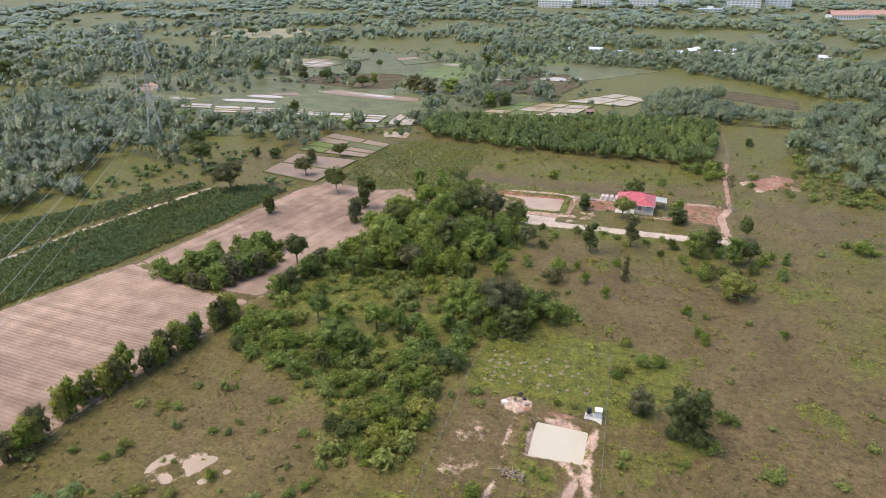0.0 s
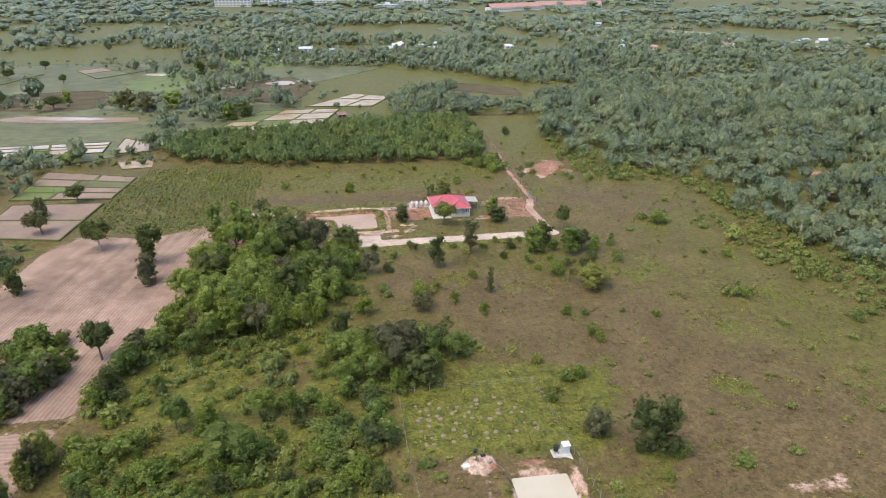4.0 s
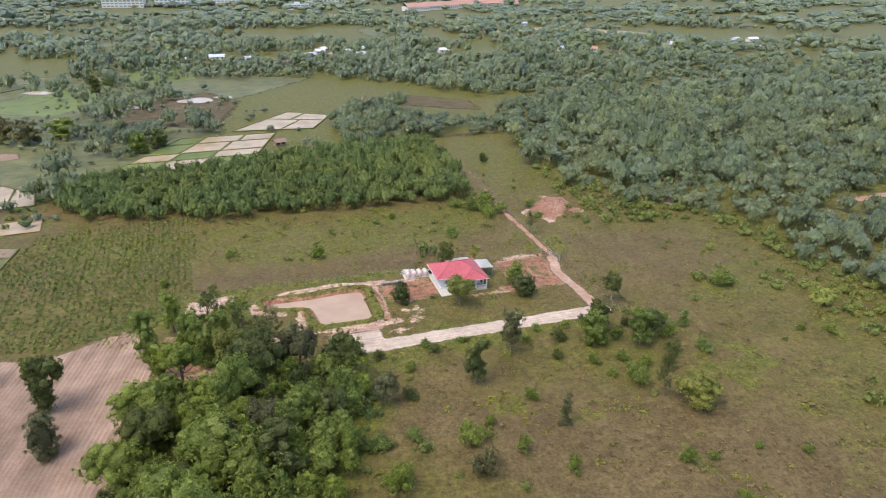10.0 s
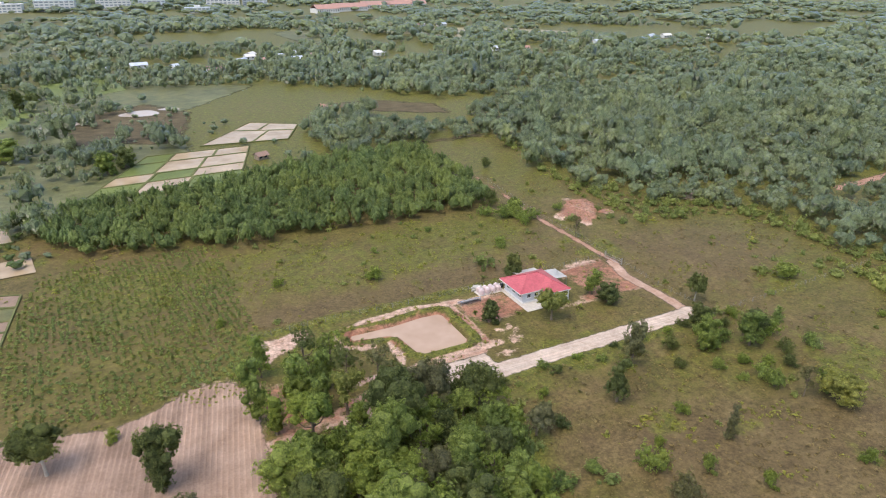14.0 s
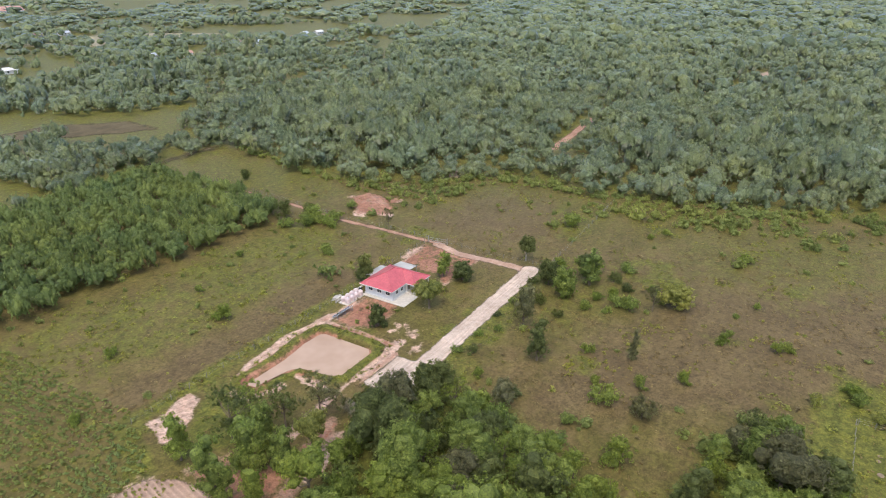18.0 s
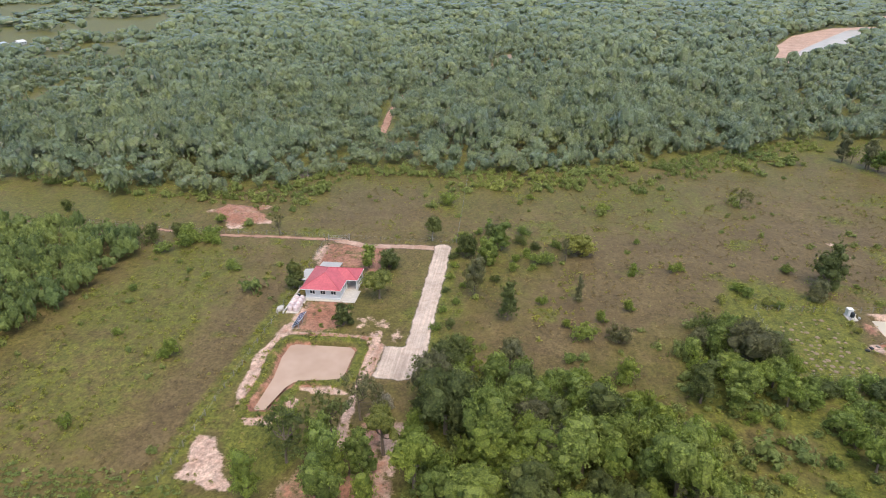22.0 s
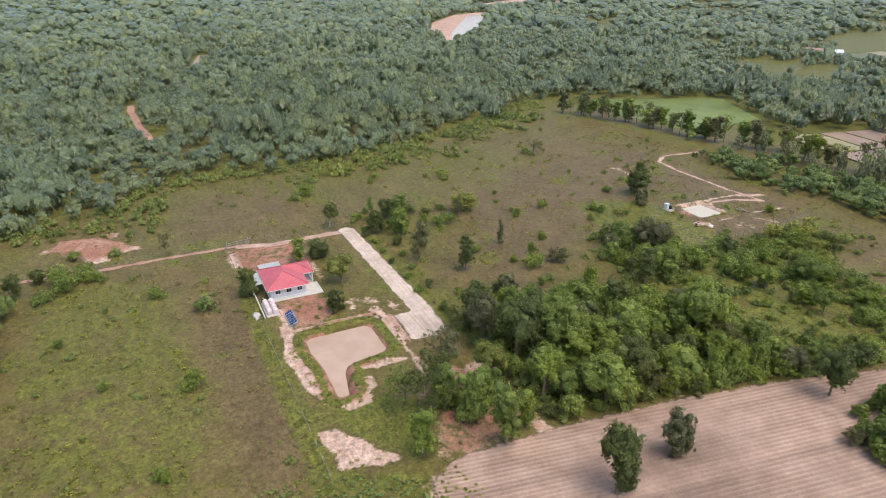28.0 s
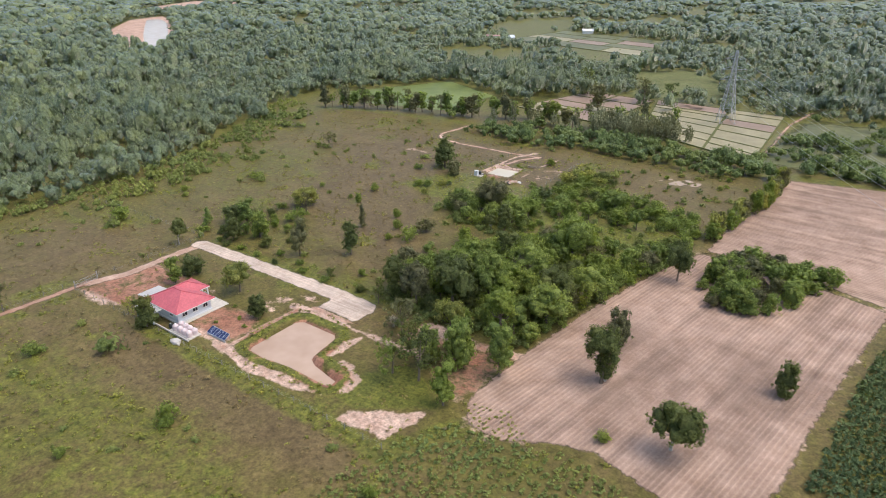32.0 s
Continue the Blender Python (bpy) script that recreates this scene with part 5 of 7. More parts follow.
for nm, gap, lo, hi, bk, label in (("near_woods", 5.6, 0, 330, NEAR_BANK, "dense green woodland canopy of mixed tree crowns"), ("middle_woods", 6.5, 330, 560, MID_BANK, "continuous green forest canopy further off"),
                                   ("distant_woods", 9.5, 560, 900, FAR_BANK, "distant green woods broken by clearings"), ("horizon_woods", 16.5, 900, 1600, FAR_BANK, "far hazy woods reaching the horizon")):
    X, Y = lattice(-60 - hi, -60 + hi, 180 - hi, 180 + hi, gap, rng1)
    far = np.hypot(X + 60, Y - 180)
    sel = (far >= lo) & (far < hi) & ~((X < -210) & (Y < 60))
    X, Y = X[sel], Y[sel]
    dens, big = wooded(X, Y)
    sel = rng1.uniform(size=len(X)) < dens * 0.94
    X, Y, big = X[sel], Y[sel], big[sel]
    size = rng1.lognormal(0.0, 0.24, len(X))
    r = np.clip(gap * 0.74 * size * (0.6 + 0.4 * big), 1.3, gap * 1.1)
    h = np.clip((3.4 + 6.0 * big) * size, 2.2, 18)
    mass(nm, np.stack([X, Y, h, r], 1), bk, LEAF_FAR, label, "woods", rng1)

X, Y = lattice(-130, 30, 268, 356, 3.7, rng1)
sel = inside(GROVE, X, Y) > 0.5
X, Y = X[sel], Y[sel]
mass("fruit_grove", np.stack([X, Y, rng1.uniform(3.8, 6.8, len(X)), rng1.uniform(1.9, 2.8, len(X))], 1), NEAR_BANK[:2] + NEAR_BANK[3:4], LEAF_GROVE, "close-planted grove of round green trees", "grove", rng1)

X, Y = lattice(-160, 112, 42, 300, 1.4, rng1)
spots = vnoise(X, Y, 11, 21) * 0.55 + vnoise(X, Y, 4.5, 22) * 0.45
want = 0.05 + 0.8 * step01(spots, 0.53, 0.74)
for p, k in ((GLADE, 0.8), (BUSHLAND, 0.85), (THICKET, 0.6), (CROP, 0.30), ([(-110, 242), (-66, 242), (-38, 235), (-12, 238), (14, 244), (20, 266), (-60, 270), (-108, 275)], 0.72), ([(-29, 118), (-4, 118), (-3, 101), (-29, 102)], 0.85), ([(-14, 126), (-4, 120), (13, 123), (14, 104), (0, 97)], 0.85)):
    want = np.maximum(want, k * step01(inside(p, X, Y), -1, 3))
want = want * (0.30 + 0.85 * step01(0.6 * vnoise(X, Y, 8, 23) + 0.4 * vnoise(X, Y, 3, 24), 0.42, 0.62))
want = np.maximum(want, 0.5 * step01(along(BOUNDARY, 3.0, X, Y), -1, 1))
want = np.maximum(want, 0.8 * step01(along([(-3, 224), (-70, 224), (-76, 211)], 2.0, X, Y), -1, 1))
want = np.maximum(want, 0.9 * step01(1.5 - np.abs(inside(POND, X, Y) + 2.6), -0.5, 0.8))
for p in (FIELD_A, FIELD_B, CASSAVA, CASSAVA_FAR, ROAD_END, SMALL_POND):
    want = want * (1 - step01(inside(p, X, Y), -1.0, 0.2))
want = want * (1 - step01(inside(POND, X, Y), -0.6, 0.0))
for ln in (ROAD_LINE, ROAD_SIDE, LANE_LINE, DIRT_TRACK):
    want = want * (1 - step01(along(ln, 2.8 if ln is ROAD_LINE else 1.8, X, Y), -0.5, 0.3))
want = want * np.where((inside(PLOT, X, Y) > 0) & (inside(POND, X, Y) < -4.5), 0.25, 1.0)
sel = rng1.uniform(size=len(X)) < want
X, Y = X[sel], Y[sel]
r = rng1.lognormal(-0.72, 0.38, len(X))
mass("weeds", np.stack([X, Y, r * rng1.uniform(0.6, 1.1, len(X)), r], 1), TUFT_BANK, LEAF_WEED, "scattered yellow-green weeds and grass tufts", "weeds", rng1)

X, Y = lattice(-95, 100, 44, 296, 1.2, rng1)
want = 0.10 + 0.6 * step01(vnoise(X, Y, 7, 25) * 0.6 + vnoise(X, Y, 2.6, 26) * 0.4, 0.42, 0.7)
want = want * (1 - 0.75 * step01(inside([(-110, 236), (-38, 233), (8, 238), (22, 268), (-110, 280)], X, Y), -3, 4))
for p in (FIELD_A, FIELD_B, ROAD_END, SMALL_POND, POND, THICKET, *PUDDLES):
    want = want * (1 - step01(inside(p, X, Y), -1.2, 0.0))
want = want * np.where((inside(PLOT, X, Y) > 0) | (inside(NEAR_PLOT, X, Y) > 0), 0.3, 1.0)
for ln in (ROAD_LINE, ROAD_SIDE, LANE_LINE, DIRT_TRACK):
    want = want * (1 - step01(along(ln, 2.8 if ln is ROAD_LINE else 2.0, X, Y), -0.5, 0.3))
sel = rng1.uniform(size=len(X)) < want
X, Y = X[sel], Y[sel]
r = rng1.lognormal(-0.9, 0.35, len(X))
mass("dry_grass", np.stack([X, Y, r * rng1.uniform(0.7, 1.2, len(X)), r], 1), [leaf_cards(rng1, [(0, 0, 0.35, 0.7, 0.5)], 6, 0.45, 0.7, 1.6) for _ in range(4)], LEAF_DRY, "dry brown grass tussocks all over the grassland", "grass", rng1)

X, Y = lattice(-110, 100, 46, 296, 6.5, rng1)
ok = (rng1.uniform(size=len(X)) < 0.10 + 0.55 * step01(vnoise(X, Y, 19, 51), 0.55, 0.8)) & (inside(PLOT, X, Y) < -2) & (inside(NEAR_PLOT, X, Y) < -1) & (along(LANE_LINE, 3, X, Y) < 0) & (along(DIRT_TRACK, 3, X, Y) < 0)
for p in (FIELD_A, FIELD_B, CASSAVA, CROP):
    ok &= inside(p, X, Y) < -2
X, Y = X[ok], Y[ok]
r = rng1.lognormal(-0.15, 0.38, len(X))
mass("low_scrub", np.stack([X, Y, r * rng1.uniform(0.8, 1.3, len(X)), r], 1), BUSH_BANK, LEAF_SCRUB, "low green scrub dotted over the dry grass", "scrub", rng1)

X, Y = lattice(-100, -8, 72, 195, 2.1, rng1)
dT, dB, dG = inside(THICKET, X, Y), inside(BUSHLAND, X, Y), inside(GLADE, X, Y)
want = np.maximum(0.85 * step01(dT, -2, 2), 0.5 * step01(dB + 9 * (vnoise(X, Y, 8, 55) - 0.5), -1, 3)) * np.where(dG > 0, 0.22, 1.0) * (0.35 + 0.9 * step01(vnoise(X, Y, 6, 56), 0.3, 0.6))
ok = (rng1.uniform(size=len(X)) < want) & (inside(FIELD_A, X, Y) < -0.4) & (inside(NEAR_PLOT, X, Y) < -1) & (inside(PLOT, X, Y) < -1)
X, Y = X[ok], Y[ok]
r = rng1.lognormal(0.12, 0.3, len(X))
mass("undergrowth", np.stack([X, Y, r * rng1.uniform(0.8, 1.5, len(X)), r], 1), BUSH_BANK, LEAF_SCRUB, "tangled green undergrowth and creepers", "undergrowth", rng1)

# scrub between the grass and the east woods
X, Y = lattice(30, 150, 50, 350, 3.1, rng1)
d = inside(EAST_WOODS, X, Y)
ok = (d < 2) & (d > -34) & (rng1.uniform(size=len(X)) < 0.95 * step01(d + 26 * (vnoise(X, Y, 16, 61) - 0.32), -22, 2)) & (along(LANE_LINE, 4, X, Y) < 0) & (inside(RED_MOUND, X, Y) < -1)
ok &= (inside([(32, 245), (84, 232), (86, 196), (32, 200)], X, Y) < 0) & (inside([(26, 358), (70, 356), (58, 306), (52, 266), (27, 268)], X, Y) < 1)
X, Y = X[ok], Y[ok]
r = rng1.lognormal(0.28, 0.32, len(X))
mass("scrub_margin", np.stack([X, Y, r * rng1.uniform(0.9, 1.5, len(X)), r], 1), BUSH_BANK, LEAF_SCRUB, "green scrub along the margin of the woods", "scrub", rng1)


def crop_rows(name, poly, turn, gap, step, h, r, mat, label, keep=0.95):
    a = radians(turn)
    u, v = np.array([math.cos(a), math.sin(a)]), np.array([-math.sin(a), math.cos(a)])
    P = np.array(poly)
    us, vs = np.arange((P @ u).min(), (P @ u).max(), gap), np.arange((P @ v).min(), (P @ v).max(), step)
    U, V = [q.ravel() for q in np.meshgrid(us, vs)]
    U, V = U + rng1.normal(0, 0.22, len(U)), V + rng1.uniform(-0.3, 0.3, len(V)) * step
    X, Y = U * u[0] + V * v[0], U * u[1] + V * v[1]
    ok = (inside(poly, X, Y) > 0.4) & (rng1.uniform(size=len(X)) < keep * (0.5 + 0.6 * vnoise(X, Y, 9, 71)))
    X, Y = X[ok], Y[ok]
    s = rng1.uniform(0.7, 1.25, len(X))
    mass(name, np.stack([X, Y, h * s, r * s], 1), PLANT_BANK, mat, label, "crop", rng1)


crop_rows("cassava_crop", CASSAVA, -8.0, 1.1, 0.95, 1.1, 0.72, LEAF_CROP, "dense dark green cassava planted in rows", 1.3)
crop_rows("cassava_crop", CASSAVA_FAR, -8.0, 1.3, 1.2, 1.1, 0.85, LEAF_CROP, "dark green cassava field beyond the track", 1.3)
crop_rows("young_crop", CROP, 4.0, 1.35, 0.75, 0.55, 0.52, LEAF_SCRUB, "thin rows of young green crop in grass", 0.85)
crop_rows("young_crop", [(-72, 206), (-79, 213), (-88, 209), (-80, 203)], -9.5, 1.05, 0.9, 0.4, 0.35, LEAF_WEED, "sprouting green rows at the field corner", 0.8)

# row of slim trees along the far boundary
ROW = [(119, 46), (114, 43), (109, 41), (103, 39), (97, 36), (92, 34), (88, 31), (81, 30), (74, 29), (68, 28), (60, 27), (52, 25), (45, 22), (38, 19), (30, 16), (22, 13), (15, 12), (8, 17), (0, 14), (-9, 12), (-18, 6), (-30, 2), (-40, -2)]
ROW = [(x + 2.6 * k, y + 2.2 * k * (-1) ** i) for i, (x, y) in enumerate(ROW) for k in (0, 1)]
for i, (x, y) in enumerate(ROW):
    plant("tall" if i % 3 else "open", x, y, 8.0 + (i * 53 % 19) / 4, 2.5 + (i * 29 % 11) / 6, LEAF_GREY if i % 2 else LEAF_MID, label="slim pale tree in a row along the rice field", group="boundary trees")
ROW_B = [(34, 26), (26, 22), (18, 20), (12, 24), (5, 22), (-4, 20), (-12, 18), (-22, 14), (-32, 10), (-44, 6), (-26, 8), (-16, 24), (-36, 16), (-50, 12)] + scatter(STAND, 44, 2.4, rng0)
SLIM_BANK = bank(rng1, ["tall", "tall", "open"], 170, 0.13, 9, LUMP, 0.5)
mass("slim_tree_stand", [(x, y, 6.2 + (i * 41 % 23) / 7, 2.0 + (i * 19 % 9) / 7) for i, (x, y) in enumerate(ROW_B)], SLIM_BANK, LEAF_PALE, "airy grey-green trees in a loose stand", "trees", rng1)
HEDGE_B = [(-2, 31), (-10, 36), (-16, 33), (-24, 38), (-31, 40), (-39, 41), (-46, 42), (-54, 43), (-61, 41), (-68, 39), (-75, 36), (-83, 37), (-12, 44), (-28, 46), (-44, 48), (8, 40), (16, 46), (26, 43), (4, 50), (-20, 28), (-40, 32), (-55, 34), (-70, 30), (-88, 44)]
mass("boundary_hedge", [(x, y, 4.0 + (i * 31 % 13) / 5, 2.6 + (i * 17 % 9) / 7) for i, (x, y) in enumerate(HEDGE_B)], NEAR_BANK, LEAF_GROVE, "bushy green trees in the overgrown field boundary", "hedge", rng1)


# ---- built things ----
WHITE = plain("white_paint", (0.72, 0.72, 0.70), 0.75, var=0.06)
WALL_GREY = plain("pale_blue_grey_wall", (0.62, 0.65, 0.68), 0.8, var=0.06)
STEEL = plain("galvanised_steel", (0.50, 0.51, 0.52), 0.45, 0.7, 0.5, 0.1)
SHEET = plain("white_metal_sheet", (0.70, 0.74, 0.78), 0.35, 0.3, 0.5, 0.06)
GLASS = plain("window_glass", (0.03, 0.04, 0.05), 0.06, 0.0, 0.6)
# Far panes lightened to grey-blue in place of haze.
FAR_GLASS = plain("hazed_glass", (0.24, 0.28, 0.32), 0.2, 0.0, 0.5)
TANK = plain("faded_pink_plastic", (0.66, 0.54, 0.53), 0.55, var=0.12)
TANK_LID = plain("white_plastic", (0.74, 0.70, 0.68), 0.5, var=0.05)
BLACK = plain("black_plastic", (0.03, 0.035, 0.04), 0.45)
SOLAR = plain("solar_cell", (0.025, 0.04, 0.11), 0.12, 0.0, 0.6)
WOOD = plain("weathered_wood", (0.30, 0.25, 0.19), 0.95, var=0.3)
POST = plain("concrete_post", (0.30, 0.28, 0.24), 0.95, var=0.2)
RUST_ROOF = plain("rusty_roof", (0.30, 0.20, 0.16), 0.8, var=0.25)
TARP = plain("white_sacking", (0.74, 0.72, 0.68), 0.8, var=0.08)
FLOWERS = foliage("pale_blossom", (0.30, 0.27, 0.29), (0.62, 0.57, 0.60))


def roof_material():
    m = Mat("red_metal_roof", 0.42, 0.0, 0.4)
    c = m.mix(m.noise(2.5, 5.0), (0.47, 0.10, 0.12), (0.57, 0.145, 0.16))
    c = m.mix(1.0, c, m.ramp(m.noise(0.5, 4.0, 0.8), (0.3, 0.88), (0.7, 1.08)), "MULTIPLY")
    return m.color(c).m


ROOF = roof_material()


def hip_roof(parent):
    e = 3.05
    v = [(-10.3, 210.9, e), (-4.6, 210.9, e), (-4.6, 208.3, e), (2.0, 208.3, e), (2.0, 220.4, e), (-10.3, 220.4, e), (-5.55, 215.65, 5.19), (-2.75, 215.65, 5.19), (-1.3, 214.2, 4.54), (-1.3, 211.6, 4.54)]
    slopes = [(3, 4, 7, 8, 9), (2, 3, 9), (2, 9, 8, 1), (0, 1, 8, 7, 6), (4, 5, 6, 7), (5, 0, 6)]
    for s in slopes:
        bm = bmesh.new()
        f = bm.faces.new([bm.verts.new(v[i]) for i in s])
        f.normal_update()
        if f.normal.z < 0:
            f.normal_flip()
        bmesh.ops.solidify(bm, geom=bm.faces[:], thickness=0.07)
        part("roof_slope", bm, ROOF, parent)
    for a, b in ((6, 7), (0, 6), (5, 6), (4, 7), (3, 9), (2, 9), (9, 8), (8, 7)):
        bm = bmesh.new()
        bar(bm, Vector(v[a]) + Vector((0, 0, 0.05)), Vector(v[b]) + Vector((0, 0, 0.05)), 0.07)
        part("ridge_cap", bm, ROOF, parent)
    for a, b in ((0, 1), (1, 2), (2, 3), (3, 4), (4, 5), (5, 0)):
        bm = bmesh.new()
        bar(bm, Vector(v[a]) - Vector((0, 0, 0.13)), Vector(v[b]) - Vector((0, 0, 0.13)), 0.07)
        part("fascia", bm, WHITE, parent)


def window(parent, x, y, z0, z1, half, axis):
    """A window set into a wall that faces along axis (-1: -x, 1: +x, 2: +y, -2: -y)."""
    w = empty("window", 0, 0, 0)
    w.parent = parent
    s = 1 if axis > 0 else -1
    if abs(axis) == 1:
        boxes("pane", [(x + s * 0.02, x + s * 0.04, y - half + 0.05, y + half - 0.05, z0 + 0.05, z1 - 0.05)] if s > 0 else [(x - 0.04, x - 0.02, y - half + 0.05, y + half - 0.05, z0 + 0.05, z1 - 0.05)], GLASS, w)
        xa, xb = sorted((x, x + s * 0.09))
        boxes("window_frame", [(xa, xb, y - half, y - half + 0.07, z0, z1), (xa, xb, y + half - 0.07, y + half, z0, z1), (xa, xb, y - half + 0.07, y + half - 0.07, z0, z0 + 0.07), (xa, xb, y - half + 0.07, y + half - 0.07, z1 - 0.07, z1), (xa, xb, y - 0.03, y + 0.03, z0 + 0.07, z1 - 0.07)], WHITE, w)
        xa, xb = sorted((x, x + s * 0.2))
        boxes("window_sill", [(xa, xb, y - half - 0.08, y + half + 0.08, z0 - 0.1, z0)], WHITE, w)
    else:
        ya, yb = sorted((y + s * 0.02, y + s * 0.04))
        boxes("pane", [(x - half + 0.05, x + half - 0.05, ya, yb, z0 + 0.05, z1 - 0.05)], GLASS, w)
        ya, yb = sorted((y, y + s * 0.09))
        boxes("window_frame", [(x - half, x - half + 0.07, ya, yb, z0, z1), (x + half - 0.07, x + half, ya, yb, z0, z1), (x - half + 0.07, x + half - 0.07, ya, yb, z0, z0 + 0.07), (x - half + 0.07, x + half - 0.07, ya, yb, z1 - 0.07, z1), (x - 0.03, x + 0.03, ya, yb, z0 + 0.07, z1 - 0.07)], WHITE, w)
        ya, yb = sorted((y, y + s * 0.2))
        boxes("window_sill", [(x - half - 0.08, x + half + 0.08, ya, yb, z0 - 0.1, z0)], WHITE, w)


def build_house():
    h = empty("house", label="single-storey pale grey house with red hipped metal roof", category="house")
    boxes("wall", [(-9.2, 1.0, 211.5, 219.6, 0.45, 3.0)], WALL_GREY, h, bevel=0.02)
    boxes("plinth", [(-9.35, 1.15, 211.35, 219.75, 0.0, 0.45)], WHITE, h, "white painted plinth")
    boxes("veranda_floor", [(-4.3, 1.7, 208.5, 211.35, 0.0, 0.42)], CONCRETE, h, "pale concrete veranda floor")
    boxes("porch_slab", [(-9.4, -4.3, 207.7, 211.35, 0.0, 0.14)], CONCRETE, h, "pale concrete porch slab")
    boxes("porch_slab", [(-10.2, -9.35, 207.7, 220.6, 0.0, 0.10)], CONCRETE, h, "pale concrete walkway round the house")
    for x, y in ((-4.15, 208.65), (-1.2, 208.65), (1.55, 208.65), (-4.15, 211.1), (1.55, 211.1)):
        boxes("column", [(x - 0.13, x + 0.13, y - 0.13, y + 0.13, 0.42, 3.0)], WHITE, h, bevel=0.02)
    for x0, x1, y in ((-4.0, -1.35, 208.65), (-1.05, 1.4, 208.65)):
        boxes("railing", [(x0, x1, y - 0.05, y + 0.05, 1.15, 1.25), (x0, x1, y - 0.04, y + 0.04, 0.55, 0.62)] + [(x - 0.03, x + 0.03, y - 0.03, y + 0.03, 0.42, 1.15) for x in np.arange(x0 + 0.15, x1, 0.3)], WHITE, h)
    for y in (217.9, 215.4, 212.9):
        window(h, -9.2, y, 1.35, 2.35, 0.62, -1)
    for x in (-7.6, -5.6):
        window(h, x, 211.5, 1.35, 2.35, 0.5, -2)
    window(h, 0.0, 211.5, 1.3, 2.4, 0.55, -2)
    for x in (-7.0, -2.5):
        window(h, x, 219.6, 1.35, 2.35, 0.55, 2)
    window(h, 1.0, 213.4, 1.35, 2.35, 0.55, 1)
    d = boxes("door", [(-3.1, -2.1, 211.42, 211.5, 0.46, 2.5)], WOOD, h, "brown wooden door")
    boxes("door_handle", [(-2.25, -2.2, 211.34, 211.42, 1.4, 1.55)], STEEL, d)
    boxes("soffit", [(-9.9, 1.6, 211.2, 220.1, 2.96, 3.0)], WHITE, h)
    hip_roof(h)
    for name, x0, x1, y0, y1, za, zb in (("awning_roof", 2.05, 5.6, 214.5, 219.7, 2.95, 2.65), ("awning_roof", -5.0, 1.4, 220.45, 222.9, 2.7, 2.45)):
        a = empty("lean_to")
        a.parent = h
        bm = bmesh.new()
        n = 18
        long_x = y1 - y0 < 3
        for i in range(n):
            k0, k1 = i / n, (i + 1) / n
            z = 0.03 * (i % 2)
            if long_x:
                q = [(x0 + (x1 - x0) * k0, y0, za + z), (x0 + (x1 - x0) * k1, y0, za + 0.03 - z), (x0 + (x1 - x0) * k1, y1, zb + 0.03 - z), (x0 + (x1 - x0) * k0, y1, zb + z)]
            else:
                q = [(x0, y0 + (y1 - y0) * k0, za + z), (x1, y0 + (y1 - y0) * k0, zb + z), (x1, y0 + (y1 - y0) * k1, zb + 0.03 - z), (x0, y0 + (y1 - y0) * k1, za + 0.03 - z)]
            bm.faces.new([bm.verts.new(p) for p in q])
        bmesh.ops.solidify(bm, geom=bm.faces[:], thickness=0.02)
        part("corrugated_sheet", bm, WHITE, a, "white corrugated metal sheet")
        for x, y in ((x1 - 0.15, y0 + 0.2), (x1 - 0.15, y1 - 0.2)) if not long_x else ((x0 + 0.2, y1 - 0.15), (x1 - 0.2, y1 - 0.15)):
            boxes("prop", [(x - 0.05, x + 0.05, y - 0.05, y + 0.05, 0.0, zb - 0.02)], STEEL, a)
    boxes("lean_to_wall", [(-5.0, 1.4, 222.6, 222.72, 0.0, 1.3)], WHITE, h, "low white wall under the awning")


build_house()


def lathe(profile, sides=14):
    a = np.linspace(0, 2 * np.pi, sides, endpoint=False)
    v = [(r * math.cos(t), r * math.sin(t), z) for r, z in profile for t in a]
    f = []
    for i in range(len(profile) - 1):
        for j in range(sides):
            k = (j + 1) % sides
            f.append([i * sides + j, i * sides + k, (i + 1) * sides + k, (i + 1) * sides + j])
    f.append([(len(profile) - 1) * sides + j for j in range(sides)])
    return v, f


